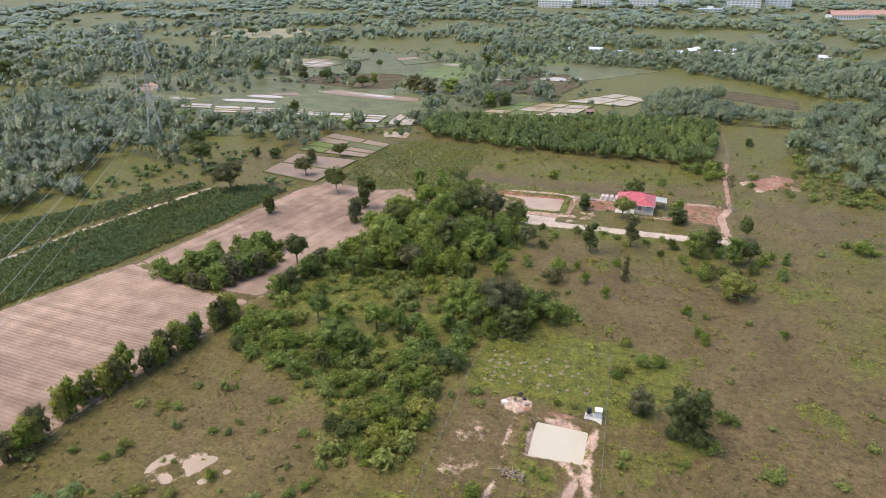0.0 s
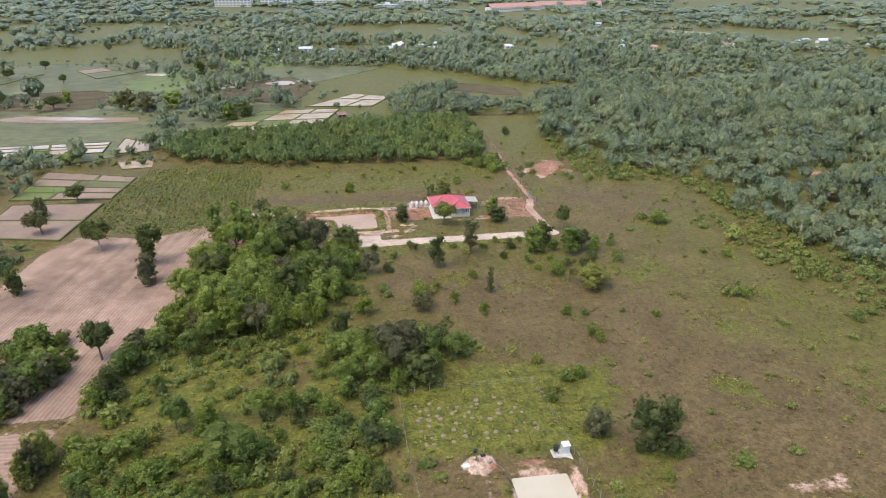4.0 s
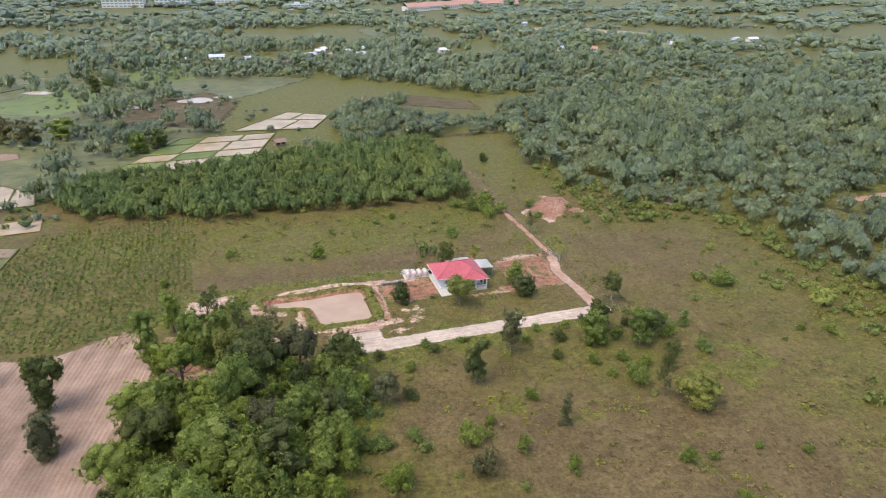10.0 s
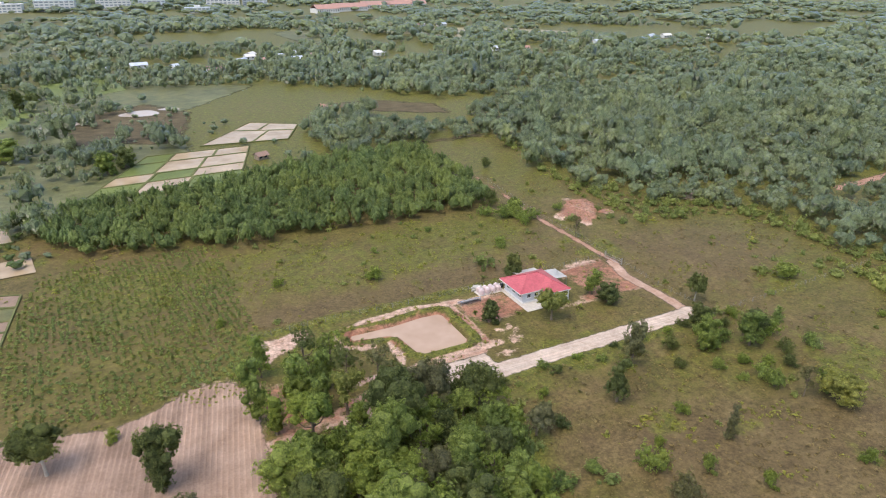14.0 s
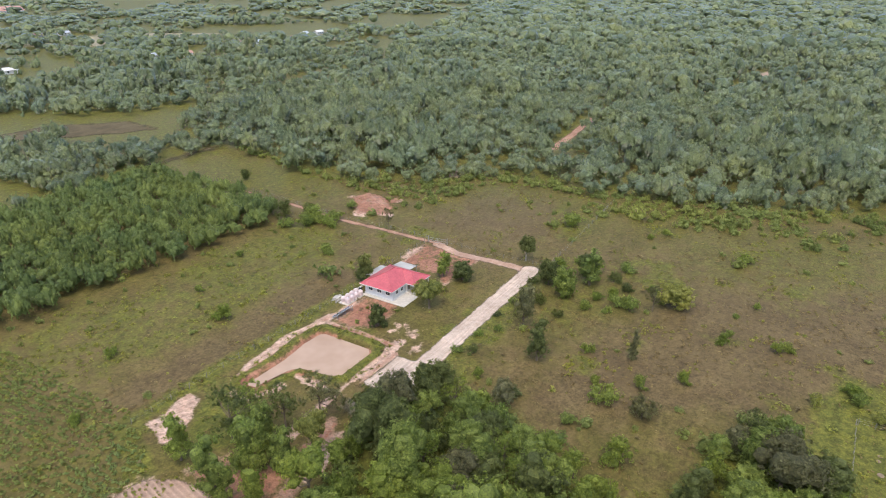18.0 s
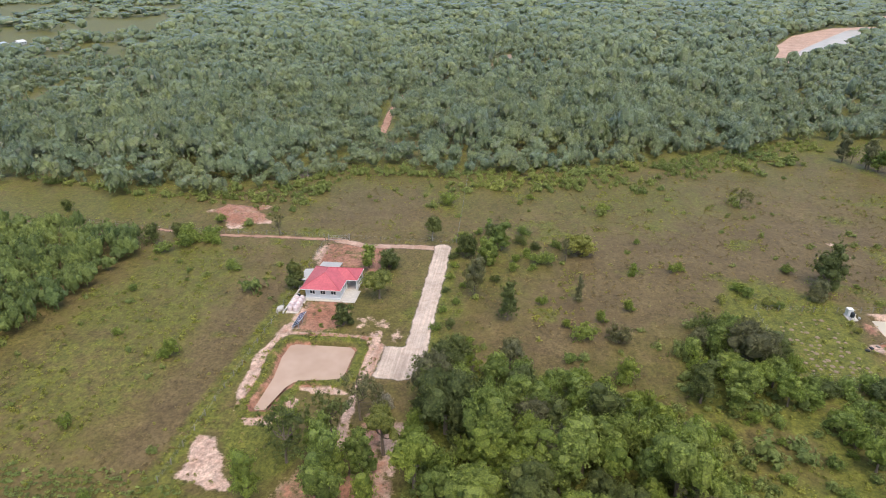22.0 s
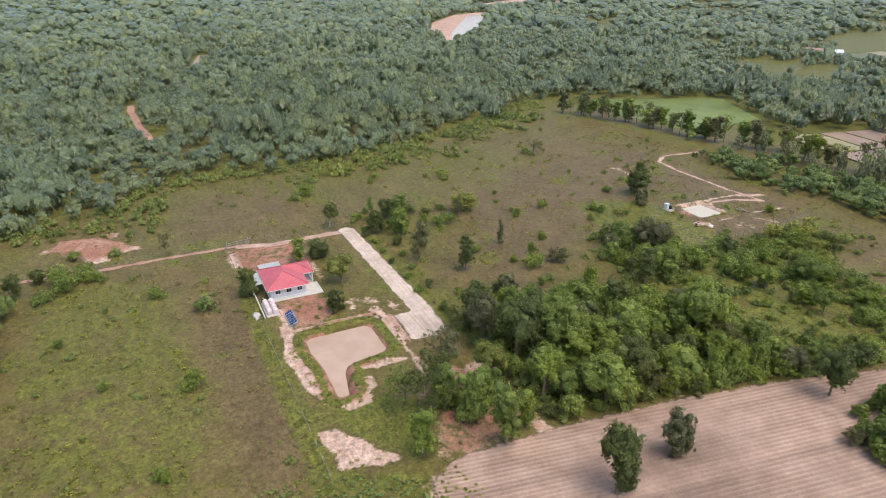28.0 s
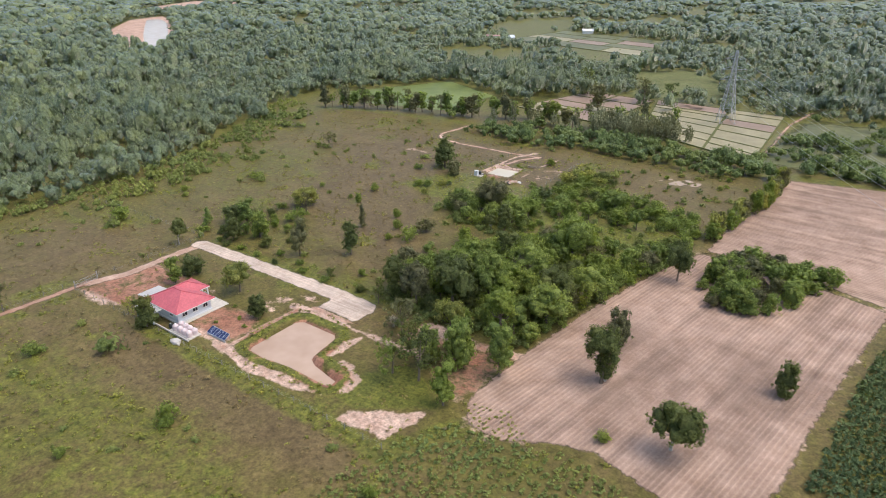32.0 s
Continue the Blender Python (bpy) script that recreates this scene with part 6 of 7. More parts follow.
def build_tanks():
    pad = boxes("tank_pad", [(-16.4, -9.6, 219.2, 222.0, -0.1, 0.16)], CONCRETE, None, "", 0.03)
    tagged(pad, "pale concrete slab under the water tanks", "slab")
    tank = empty("water_tank", -15.4, 219.95, 0.16, label="faded pink-white ribbed plastic water tank on concrete slab", category="water tank", group="water tanks")
    prof = [(0.58, 0.0)] + [(0.60 + 0.035 * (i % 2), 0.08 + 0.12 * i) for i in range(9)] + [(0.5, 1.2), (0.3, 1.33), (0.2, 1.36)]
    v, f = lathe(prof)
    mesh_from("tank_body", v, f, TANK, tank, True)
    v, f = lathe([(0.22, 1.34), (0.22, 1.42), (0.16, 1.45)])
    mesh_from("lid", v, f, TANK_LID, tank, True, label="white plastic lid")
    boxes("outlet_pipe", [(-0.03, 0.03, -0.72, -0.55, 0.12, 0.18)], BLACK, tank)
    for i in range(4):
        for j in range(2):
            if i or j:
                copy_thing(tank, pose(-15.4 + 1.55 * i, 219.95 + 1.3 * j, 0.16, 0, 0, 37 * i + 80 * j))
    w = boxes("garden_wall", [(-16.8, -3.8, 222.35, 222.6, 0.0, 0.42)], CONCRETE, None, "", 0.02)
    tagged(w, "long low pale concrete kerb wall beside the tanks", "wall")
    heap = mesh_from("rubble_heap", BALL3[0] * (1.3, 0.9, 0.45) * (1 + 0.15 * np.random.default_rng(3).normal(size=(len(BALL3[0]), 1))) + (-14.6, 223.9, 0.05), BALL3[1], CONCRETE, None, True)
    tagged(heap, "small grey heap of rubble beside the wall", "rubble")
    b = empty("pump_barrel", -9.0, 221.3, 0.0, label="dark green plastic barrel by the house corner", category="barrel")
    v, f = lathe([(0.36, 0), (0.4, 0.2), (0.4, 0.9), (0.3, 1.05)])
    mesh_from("barrel_body", v, f, BLACK, b, True)
    v, f = lathe([(0.2, 1.05), (0.2, 1.12)])
    mesh_from("lid", v, f, STEEL, b, True)


build_tanks()


def build_solar():
    s = empty("solar_array", -20.0, 217.6, 0.0, label="dark blue solar panels on a low steel rack", category="solar panels")
    tilt = pose(0, 0, 0.85, -26, 0, 0)
    for i in range(6):
        x = -2.85 + i * 0.95
        p = boxes("solar_panel", [(x, x + 0.91, -0.85, 0.85, 0, 0.04)], SOLAR, s, m=tilt)
        bm = bmesh.new()
        for d in ((x, x + 0.91, -0.87, -0.83, -0.01, 0.055), (x, x + 0.91, 0.83, 0.87, -0.01, 0.055), (x - 0.02, x + 0.02, -0.87, 0.87, -0.01, 0.055)):
            box(bm, *d, m=tilt)
        part("panel_frame", bm, SHEET, p, "white aluminium frame")
        bm = bmesh.new()
        for k in range(1, 6):
            box(bm, x + 0.02, x + 0.89, -0.85 + k * 0.283 - 0.008, -0.85 + k * 0.283 + 0.008, 0.04, 0.046, m=tilt)
        part("cell_line", bm, STEEL, p)
    for x in (-2.6, 0.0, 2.6):
        boxes("leg", [(x - 0.04, x + 0.04, -0.74, -0.66, 0, 1.15)], STEEL, s)
        boxes("leg", [(x - 0.04, x + 0.04, 0.62, 0.70, 0, 0.5)], STEEL, s)
    boxes("rail", [(-2.9, 2.9, -0.5, -0.42, -0.06, 0.0)], STEEL, s, m=tilt)
    boxes("rail", [(-2.9, 2.9, 0.42, 0.5, -0.06, 0.0)], STEEL, s, m=tilt)
    boxes("footing", [(-2.9, 2.9, 0.5, 0.8, 0, 0.12)], CONCRETE, s)


build_solar()


def build_gate():
    g = empty("farm_gate", 25.7, 221.2, 0.0, 98.5, label="closed grey steel double gate between two posts", category="gate")
    for x in (-2.9, 2.9):
        boxes("gate_post", [(x - 0.1, x + 0.1, -0.1, 0.1, 0, 1.9)], STEEL, g, bevel=0.02)
    for s in (-1, 1):
        leaf = empty("gate_leaf")
        leaf.parent = g
        x0, x1 = sorted((s * 0.04, s * 2.7))
        boxes("gate_frame", [(x0, x1, -0.03, 0.03, 0.15, 0.19), (x0, x1, -0.03, 0.03, 1.45, 1.49), (x0, x0 + 0.04, -0.03, 0.03, 0.22, 1.45), (x1 - 0.04, x1, -0.03, 0.03, 0.22, 1.45)], STEEL, leaf)
        for k in range(1, 9):
            x = x0 + (x1 - x0) * k / 9
            boxes("gate_bar", [(x - 0.012, x + 0.012, -0.012, 0.012, 0.22, 1.45)], STEEL, leaf)
        boxes("gate_rail", [(x0 + 0.07, x1 - 0.07, -0.025, 0.025, 0.8, 0.86)], STEEL, leaf)


build_gate()


def fence(name, line, gap, label, high=1.25):
    """Posts with three wires along a line."""
    f = empty(name, label=label, category="fence")
    rng = np.random.default_rng(len(line) + int(abs(line[0][0])))
    last = None
    wires = bmesh.new()
    for (ax, ay), (bx, by) in zip(line, line[1:]):
        n = max(1, round(math.hypot(bx - ax, by - ay) / gap))
        for i in range(n + (1 if (bx, by) == line[-1] else 0)):
            x, y = ax + (bx - ax) * i / n, ay + (by - ay) * i / n
            z = float(height(x, y))
            h = high * rng.uniform(0.92, 1.08)
            boxes("post", [(-0.05, 0.05, -0.05, 0.05, -0.1, h)], POST, f, m=pose(x, y, z, rng.normal(0, 2), rng.normal(0, 2), rng.uniform(0, 90)))
            if last:
                for k in (0.35, 0.65, 0.95):
                    bar(wires, (last[0], last[1], last[2] + k * high), (x, y, z + k * high), 0.004)
            last = (x, y, z)
    part("wire", wires, STEEL, f)
    return f


fence("wire_fence", [(-29.5, 118.0), (-29.4, 100.4), (-28.7, 90.0), (-28.6, 76.0), (-27.6, 62.0)], 3.0, "wire fence on pale posts beside overgrown scrub")
fence("wire_fence", [(-3.5, 117.6), (-2.4, 95.0), (-1.6, 80.0), (-1.2, 62.0)], 2.6, "wire fence on white posts along the pond plot", 1.4)
fence("wire_fence", [(-29.3, 118.2), (-3.7, 117.9)], 2.8, "wire fence on pale posts behind the garden plot")
fence("wire_fence", [(26.6, 218.0), (26.2, 205.0), (27.0, 188.0), (44.0, 188.5), (86.0, 190.0)], 4.0, "sparse wire fence on pale posts in grass")
fence("wire_fence", [(24.0, 224.6), (0.0, 224.0), (-17.0, 223.6), (-69.0, 223.4)], 4.0, "wire fence along the edge of the house plot")
fence("wire_fence", [(27.3, 226.0), (27.6, 256.0), (30.5, 300.0)], 4.5, "wire fence beside the red lane")


# ---- the pond plot near the start ----
def build_pond_plot():
    s = empty("pump_shed", -3.9, 98.2, 0.0, 4, label="small white box shed on a concrete slab", category="shed")
    boxes("shed_wall", [(-0.6, 0.6, -0.55, 0.55, 0.14, 1.75)], SHEET, s)
    boxes("shed_roof", [(-0.68, 0.68, -0.63, 0.63, 1.75, 1.81)], WHITE, s, m=pose(0, 0, 0, 3))
    boxes("shed_door", [(-0.35, 0.35, -0.58, -0.55, 0.18, 1.62)], WALL_GREY, s)
    slab = boxes("shed_slab", [(-6.2, -3.1, 96.2, 99.0, -0.1, 0.13)], CONCRETE, None, "", 0.03)
    tagged(slab, "pale concrete slab under the shed", "slab")
    b = empty("water_barrel", -5.5, 98.2, 0.13, label="dark green water barrel on a stand", category="barrel")
    v, f = lathe([(0.4, 0.5), (0.44, 0.7), (0.44, 1.4), (0.3, 1.6)])
    mesh_from("barrel_body", v, f, BLACK, b, True)
    boxes("stand", [(-0.4, -0.32, -0.4, -0.32, 0, 0.5), (0.32, 0.4, -0.4, -0.32, 0, 0.5), (-0.4, -0.32, 0.32, 0.4, 0, 0.5), (0.32, 0.4, 0.32, 0.4, 0, 0.5)], STEEL, b)
    p = empty("water_pump", -5.4, 96.6, 0.13, label="small blue-grey water pump on the slab", category="pump")
    boxes("pump_motor", [(-0.35, 0.35, -0.18, 0.18, 0.05, 0.45)], STEEL, p, bevel=0.05)
    boxes("pump_base", [(-0.45, 0.45, -0.25, 0.25, 0, 0.05)], BLACK, p)
    rng = np.random.default_rng(8)
    t = mesh_from("sack_pile", BALL3[0] * (0.95, 0.7, 0.42) * (1 + 0.1 * rng.normal(size=(len(BALL3[0]), 1))) + (-20.4, 97.2, 0.2), BALL3[1], TARP, None, True)
    tagged(t, "rounded white sheet over a heap", "tarpaulin")
    for x, y, r in ((-17.4, 99.4, 10), (-16.6, 97.8, 40), (-18.4, 100.6, 75)):
        c = boxes("crate", [(-0.4, 0.4, -0.28, 0.28, 0, 0.28), (-0.33, 0.33, -0.2, 0.2, 0.28, 0.32)], BLACK if r in (10, 75) else POST, None, "", 0.02)
        c.matrix_world = pose(x, y, float(height(x, y)), 0, 0, r)
        tagged(c, "low crate of tools on bare pale soil", "crate", "scattered crates")
    pipe = mesh_from("hose_pipe", *tube([(-16.2, 97.2, 0.5), (-15.2, 95.6, 0.65), (-14.4, 93.8, 0.2), (-13.9, 92.8, -0.4)], [0.035] * 4, 6), POST, None, True)
    tagged(pipe, "pale grey hose running into the pond", "pipe")
    m = bmesh.new()
    for _ in range(26):
        a, x, y, z = rng.uniform(0, 180), rng.normal(-15.3, 0.9), rng.normal(79.3, 0.6), rng.uniform(0.1, 0.6)
        d = Vector((math.cos(radians(a)), math.sin(radians(a)), rng.normal(0, 0.15))) * rng.uniform(0.5, 1.1)
        bar(m, Vector((x, y, z)) - d, Vector((x, y, z)) + d, rng.uniform(0.04, 0.08))
    tagged(part("brushwood_pile", m, WOOD), "heap of cut brushwood and stones", "brushwood", kind="stuff")
    ring = lathe([(0.5, 0.0), (0.4, 0.1), (0.2, 0.16), (0.07, 0.14)], 9)
    mound_mat = plain("mound_soil", (0.27, 0.205, 0.145), 0.95, var=0.3)
    mound = mesh_from("planting_mound", *ring, mound_mat, None, True)
    tagged(mound, "small pale soil mound around a seedling", "mound", "planting mounds")
    mound.matrix_world = pose(-25.4, 106.0, 0.0)
    n = 0
    for i in range(12):
        for j in range(8):
            x, y = -26.4 + 1.8 * i + rng.normal(0, 0.3), 103.6 + 1.5 * j + rng.normal(0, 0.3)
            if rng.uniform() < 0.8 - 0.05 * i:
                q = rng.uniform(0.6, 1.15)
                copy_thing(mound, pose(x, y, float(height(x, y)) - 0.02, 0, 0, 50 * n) @ Matrix.Diagonal((q, q, q, 1)))
                n += 1
    for x, y in ((-11.6, 99.4), (-8.4, 99.6)):
        plant("shrub", x, y, 1.6, 1.1, LEAF_YELLOW, "banana_plant", "bright yellow-green banana plant by the pond", "banana plant", "banana plants")


build_pond_plot()
plant("shrub", -46.6, 193.2, 3.2, 2.0, FLOWERS, "flowering_shrub", "shrub covered with pale whitish blossom", "shrub")


# ---- rice paddies and other field plots ----
def plots(name, quad, rows, cols, mats, label, category="paddy", inset=0.35):
    """A block of small fields inside a quad, each with low grassy bunds round it."""
    q = [Vector((*p, 0)) for p in quad]
    base = empty(name, label=label, category=category, kind="structure")
    rng = np.random.default_rng(int(abs(quad[0][0]) * 3 + abs(quad[0][1])))

    def at(u, v):
        return (q[0] * (1 - u) + q[1] * u) * (1 - v) + (q[3] * (1 - u) + q[2] * u) * v
    us = [0] + [(i + rng.uniform(-0.22, 0.22)) / rows for i in range(1, rows)] + [1]
    bunds = bmesh.new()
    for i in range(rows):
        vs = [0] + [(j + rng.uniform(-0.28, 0.28)) / cols for j in range(1, cols)] + [1]
        for j in range(cols):
            c = [at(us[i], vs[j]), at(us[i + 1], vs[j]), at(us[i + 1], vs[j + 1]), at(us[i], vs[j + 1])]
            m = sum(c, Vector()) / 4
            c = [m + (p - m) * (1 - inset / max(1.0, (p - m).length)) for p in c]
            ob = mesh_from("plot_sheet", [(p.x, p.y, 0.26) for p in c], [[0, 1, 2, 3]], mats[int(rng.integers(len(mats)))], base, attrs=(("edge", np.full(4, 9.0)),))
            if ob.data.polygons[0].normal.z < 0:
                ob.data.flip_normals()
            for a, b in zip(c, c[1:] + c[:1]):
                bar(bunds, a + Vector((0, 0, 0.2)), b + Vector((0, 0, 0.2)), 0.24)
    part("bund", bunds, BUND, base, "low grassy earth bund")


plots("rice_paddies", [(-103, 335), (-79, 387), (-37, 387), (-50, 338)], 4, 3, [PADDY, PADDY, PADDY, PADDY, FIELD_GREEN], "flooded tan rice paddies with grassy bunds")
plots("rice_paddies", [(-57, 395), (-28, 433), (-7, 419), (-19, 391)], 2, 2, [PADDY, PADDY, FIELD_PINK], "muddy flooded paddies beyond the grove")
plots("rice_paddies", [(-292, 319), (-252, 325), (-244, 313), (-283, 308)], 3, 2, [PADDY, FIELD_DULL, LAKE], "flooded paddy strips between grassy bunds")
plots("rice_paddies", [(-248, 321), (-192, 327), (-185, 313), (-237, 304)], 4, 3, [PADDY, LAKE, LAKE, FIELD_PINK], "long strips of flooded paddy and green bunds")
plots("rice_paddies", [(-188, 323), (-140, 326), (-138, 307), (-179, 305)], 4, 3, [PADDY, LAKE, FIELD_PINK, FIELD_GREEN, LAKE], "flooded pinkish paddies with thin bunds")
plots("bare_plots", [(-316, 477), (-325, 560), (-250, 545), (-264, 480)], 3, 3, [FIELD_PINK, FIELD_DULL, FIELD_PINK, FIELD_TAN], "distant bare pink and dull plots", "plots")
plots("bare_plots", [(-233, 559), (-205, 583), (-175, 560), (-205, 516)], 2, 2, [FIELD_PINK, FIELD_DULL], "distant bare brownish plots", "plots")
plots("bare_plots", [(-146, 212), (-147, 241), (-117, 239), (-119.5, 206)], 2, 1, [FIELD_PINK], "bare pinkish plots with low bunds", "plots")
plots("bare_plots", [(-150, 246), (-150, 280), (-114, 268), (-116, 243)], 4, 2, [FIELD_PINK, FIELD_PINK, FIELD_GREEN, FIELD_DULL, FIELD_DULL], "small pink and green vegetable plots", "plots")
plots("stubble_plots", [(-11, -65), (-74, -61), (-79, 27), (-28, 4)], 2, 7, [FIELD_TAN, FIELD_TAN, FIELD_PINK, FIELD_TAN], "dry tan stubble fields divided by green bunds", "plots")
plots("bare_plots", [(42, -8), (28, -66), (-11, -62), (-8, 2)], 4, 2, [FIELD_PINK, FIELD_PINK, FIELD_TAN], "pale pink bare plots with scattered trees", "plots")
plots("far_plots", [(196, -258), (186, -352), (62, -318), (58, -218)], 4, 3, [FIELD_TAN, FIELD_DULL, FIELD_DULL, FIELD_PINK], "far tan and dull green fields among woods", "plots")
plots("rice_paddies", [(-136, 333), (-122, 320), (-119, 306), (-134, 304)], 2, 1, [PADDY], "small tan flooded paddies beside trees")
plots("far_plots", [(24, 678), (92, 690), (100, 640), (30, 640)], 2, 3, [LAKE, FIELD_TAN, FIELD_DULL], "far bright wet plots beside the village", "plots")
plots("far_plots", [(360, 700), (470, 640), (440, 590), (340, 640)], 2, 3, [LAKE, FIELD_GREEN, FIELD_TAN], "far wet fields and bunds", "plots")


LAYERS = []


def far_sheet(name, poly, mat, label, category="field", step=5.0):
    b = bounds_of(poly, 6)
    LAYERS.append(name)
    return sheet(name, lambda x, y: inside(poly, x, y), b, step, mat, 0.03 + 0.007 * len(LAYERS), label, category)


far_sheet("pasture", [(-340, 290), (-200, 255), (-152, 286), (-128, 300), (-62, 345), (-58, 470), (0, 545), (-100, 600), (-340, 600), (-430, 420)], FIELD_DULL, "dull green wet pasture", step=8.0)
far_sheet("rice_field", RICE_EAST, FIELD_GREEN, "bright green young rice field", step=3.0)
far_sheet("marsh", [(-110, 420), (-62, 404), (-50, 470), (-70, 510), (-112, 480)], MARSH, "dark marshy ground with pools", step=5.0)
far_sheet("marsh", [(-250, 410), (-180, 400), (-150, 440), (-190, 470), (-250, 460)], MARSH, "brown wet ground between pastures", step=6.0)
far_sheet("rice_field", [(-140, 702), (-105, 743), (-78, 562), (-121, 530)], FIELD_GREEN, "distant bright green rice field", step=8.0)
far_sheet("rice_field", [(-175, 558), (-143, 547), (-124, 503), (-144, 453), (-176, 470)], FIELD_GREEN, "green rice field beyond the pasture", step=6.0)
far_sheet("rice_field", [(-873, 690), (-828, 720), (-660, 610), (-490, 520), (-520, 470)], FIELD_GREEN, "far pale green fields", step=14.0)
far_sheet("bare_field", [(22, 465), (48, 464), (77, 439), (75, 407), (51, 422), (25, 439)], MARSH, "dull brown clearing in the woods", step=4.0)
far_sheet("soil_heap", [(12, 443), (18, 467), (23, 459), (20, 441)], LANE_RED, "orange heap of dug earth in the clearing", step=2.0)
far_sheet("earth_bank", [(28, 362), (73, 363), (71, 357), (28, 356)], MARSH, "low brown earth bank between fields", step=2.0)
far_sheet("clearing_field", [(470, 330), (620, 420), (760, 300), (640, 210)], FIELD_GREEN, "far pale green clearing in the forest", step=10.0)
far_sheet("clearing_field", [(760, 620), (1020, 780), (1120, 600), (900, 480)], FIELD_GREEN, "far pale green fields near the horizon", step=16.0)
far_sheet("clearing_field", [(180, 900), (360, 860), (420, 760), (260, 760)], FIELD_TAN, "far tan and green fields", step=12.0)
far_sheet("clearing_field", [(-260, 880), (-60, 900), (-40, 800), (-240, 760)], FIELD_DULL, "far dull green fields", step=12.0)
far_sheet("bare_field", [(-240, 367), (-224, 376), (-216, 366), (-233, 359)], FIELD_PINK, "bare pinkish strip in wet pasture", step=3.0)
far_sheet("bare_field", [(-217, 382), (-202, 392), (-169, 384), (-142, 380), (-138, 369), (-163, 368), (-193, 373)], FIELD_PINK, "long bare pinkish strip beside pools", step=3.0)
far_sheet("rice_field", [(-188, 502), (-174, 516), (-155, 514), (-159, 494), (-177, 487)], FIELD_GREEN, "small bright green rice plot", step=4.0)
far_sheet("clearing_field", [(-555, 708), (-549, 780), (-478, 815), (-420, 734), (-428, 676), (-498, 682)], FIELD_TAN, "far tan stubble fields", step=12.0)
far_sheet("clearing_field", [(211, 730), (259, 766), (298, 725), (268, 646), (223, 627), (204, 666)], FIELD_GREEN, "pale green clearing in far woods", step=8.0)
far_sheet("clearing_field", [(86, 888), (133, 952), (164, 909), (134, 798), (94, 752)], FIELD_DULL, "dull green clearing near the horizon", step=10.0)
far_sheet("soil_patch", [(-342, 360), (-345, 382), (-326, 368), (-318, 352), (-331, 346)], LANE, "pale bare earth among trees", step=4.0)
far_sheet("crop_field", [(30, -145), (2, -165), (-24, -128), (-34, -85), (0, -70)], BUND, "dark green crop field beside the stubble", step=4.0)
far_sheet("cart_track", [(-82, -78), (-78, -44), (-79, -11), (-79.5, 28), (-81, 28), (-80.6, -11), (-79.6, -44), (-84, -78)], LANE, "pale cart track along the stubble fields", "track", 1.0)
far_sheet("waste_ground", [(-78, 27), (-82, -55), (-118, -60), (-150, 0), (-125, 30)], FIELD_DULL, "dull grassy waste ground beside the fields", step=4.0)
far_sheet("lake_shore", LAKE_SHORE, LANE, "bare red earth shore of a lake", "shore", 6.0)
far_sheet("lake_shore", FAR_SHORE, LANE, "bare red earth beyond the lake", "shore", 10.0)
water("lake", rounded([(396, -30), (440, -64), (545, -136), (655, -200), (672, -188), (640, -166), (545, -106), (462, -56), (410, -32)]), LAKE, 0.27, "pale silty lake between red banks", 0.0)
for q in ([(350, 194), (372, 197), (430, 185), (426, 181), (374, 187)], [(-257, 340), (-240, 346), (-220, 343), (-218, 335), (-233, 337), (-251, 334)], [(-251, 356), (-239, 361), (-224, 358), (-222, 353), (-245, 350)], [(-197, 386), (-185, 386), (-158, 379), (-156, 374), (-180, 376), (-193, 379)], [(-293, 335), (-274, 338), (-270, 333), (-288, 331)], [(-360, 467), (-354, 475), (-337, 469), (-333, 462), (-347, 460)], [(-297, 495), (-296, 518), (-277, 519), (-264, 507), (-270, 492), (-283, 486)], [(-180, 531), (-171, 539), (-158, 530), (-163, 521)], [(-124, 466), (-104, 474), (-98, 466), (-118, 460)], [(-90, 480), (-72, 492), (-64, 474), (-78, 470)], [(-70, 486), (-58, 492), (-54, 480)], [(-127, 290), (-114, 293), (-112, 281), (-123, 280)], [(80, 250.5), (83, 251.5), (84, 248.5), (81, 247.5)]):
    water("shallow_pool", rounded(q) if q[0][1] > 300 else q, LAKE if q[0][1] > 300 else POND_PINK if q[0][0] > 200 else PADDY, 0.27, "shallow pale pool in wet grass", 0.0)

rng2 = np.random.default_rng(23)
X, Y = lattice(-460, 0, 215, 560, 7.0, rng2)
clump = 0.55 * vnoise(X, Y, 34, 81) + 0.45 * vnoise(X, Y, 13, 82)
ok = (rng2.uniform(size=len(X)) < 0.09 + 0.8 * step01(clump, 0.51, 0.62)) & ((X < -120) | (Y > 352)) & (X + 0.25 * (Y - 215) < -15)
for c in CLEARINGS + [GROVE, CROP, [(-160, 217), (-146, 237), (-117, 236), (-116, 203)], [(-148, 276), (-118, 274), (-119, 246), (-144, 251)], [(-136, 333), (-122, 320), (-119, 306), (-134, 304)]]:
    ok &= inside(c, X, Y) < -3
ok &= np.max([inside(w, X, Y) for w in WOODS], 0) < 0
ok &= np.hypot(X + 60, Y - 180) < 480
X, Y = X[ok], Y[ok]
s = rng2.lognormal(0, 0.3, len(X))
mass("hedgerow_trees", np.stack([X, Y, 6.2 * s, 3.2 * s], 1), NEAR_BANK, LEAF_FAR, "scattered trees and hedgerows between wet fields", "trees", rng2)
X, Y = lattice(-460, 0, 290, 620, 8.0, rng2)
ok = (rng2.uniform(size=len(X)) < 0.22 + 0.6 * step01(vnoise(X, Y, 22, 85), 0.45, 0.7)) & (X + 0.4 * (Y - 290) < 20) & (inside(GROVE, X, Y) < -3)
for c in CLEARINGS:
    ok &= inside(c, X, Y) < -1
X, Y = X[ok], Y[ok]
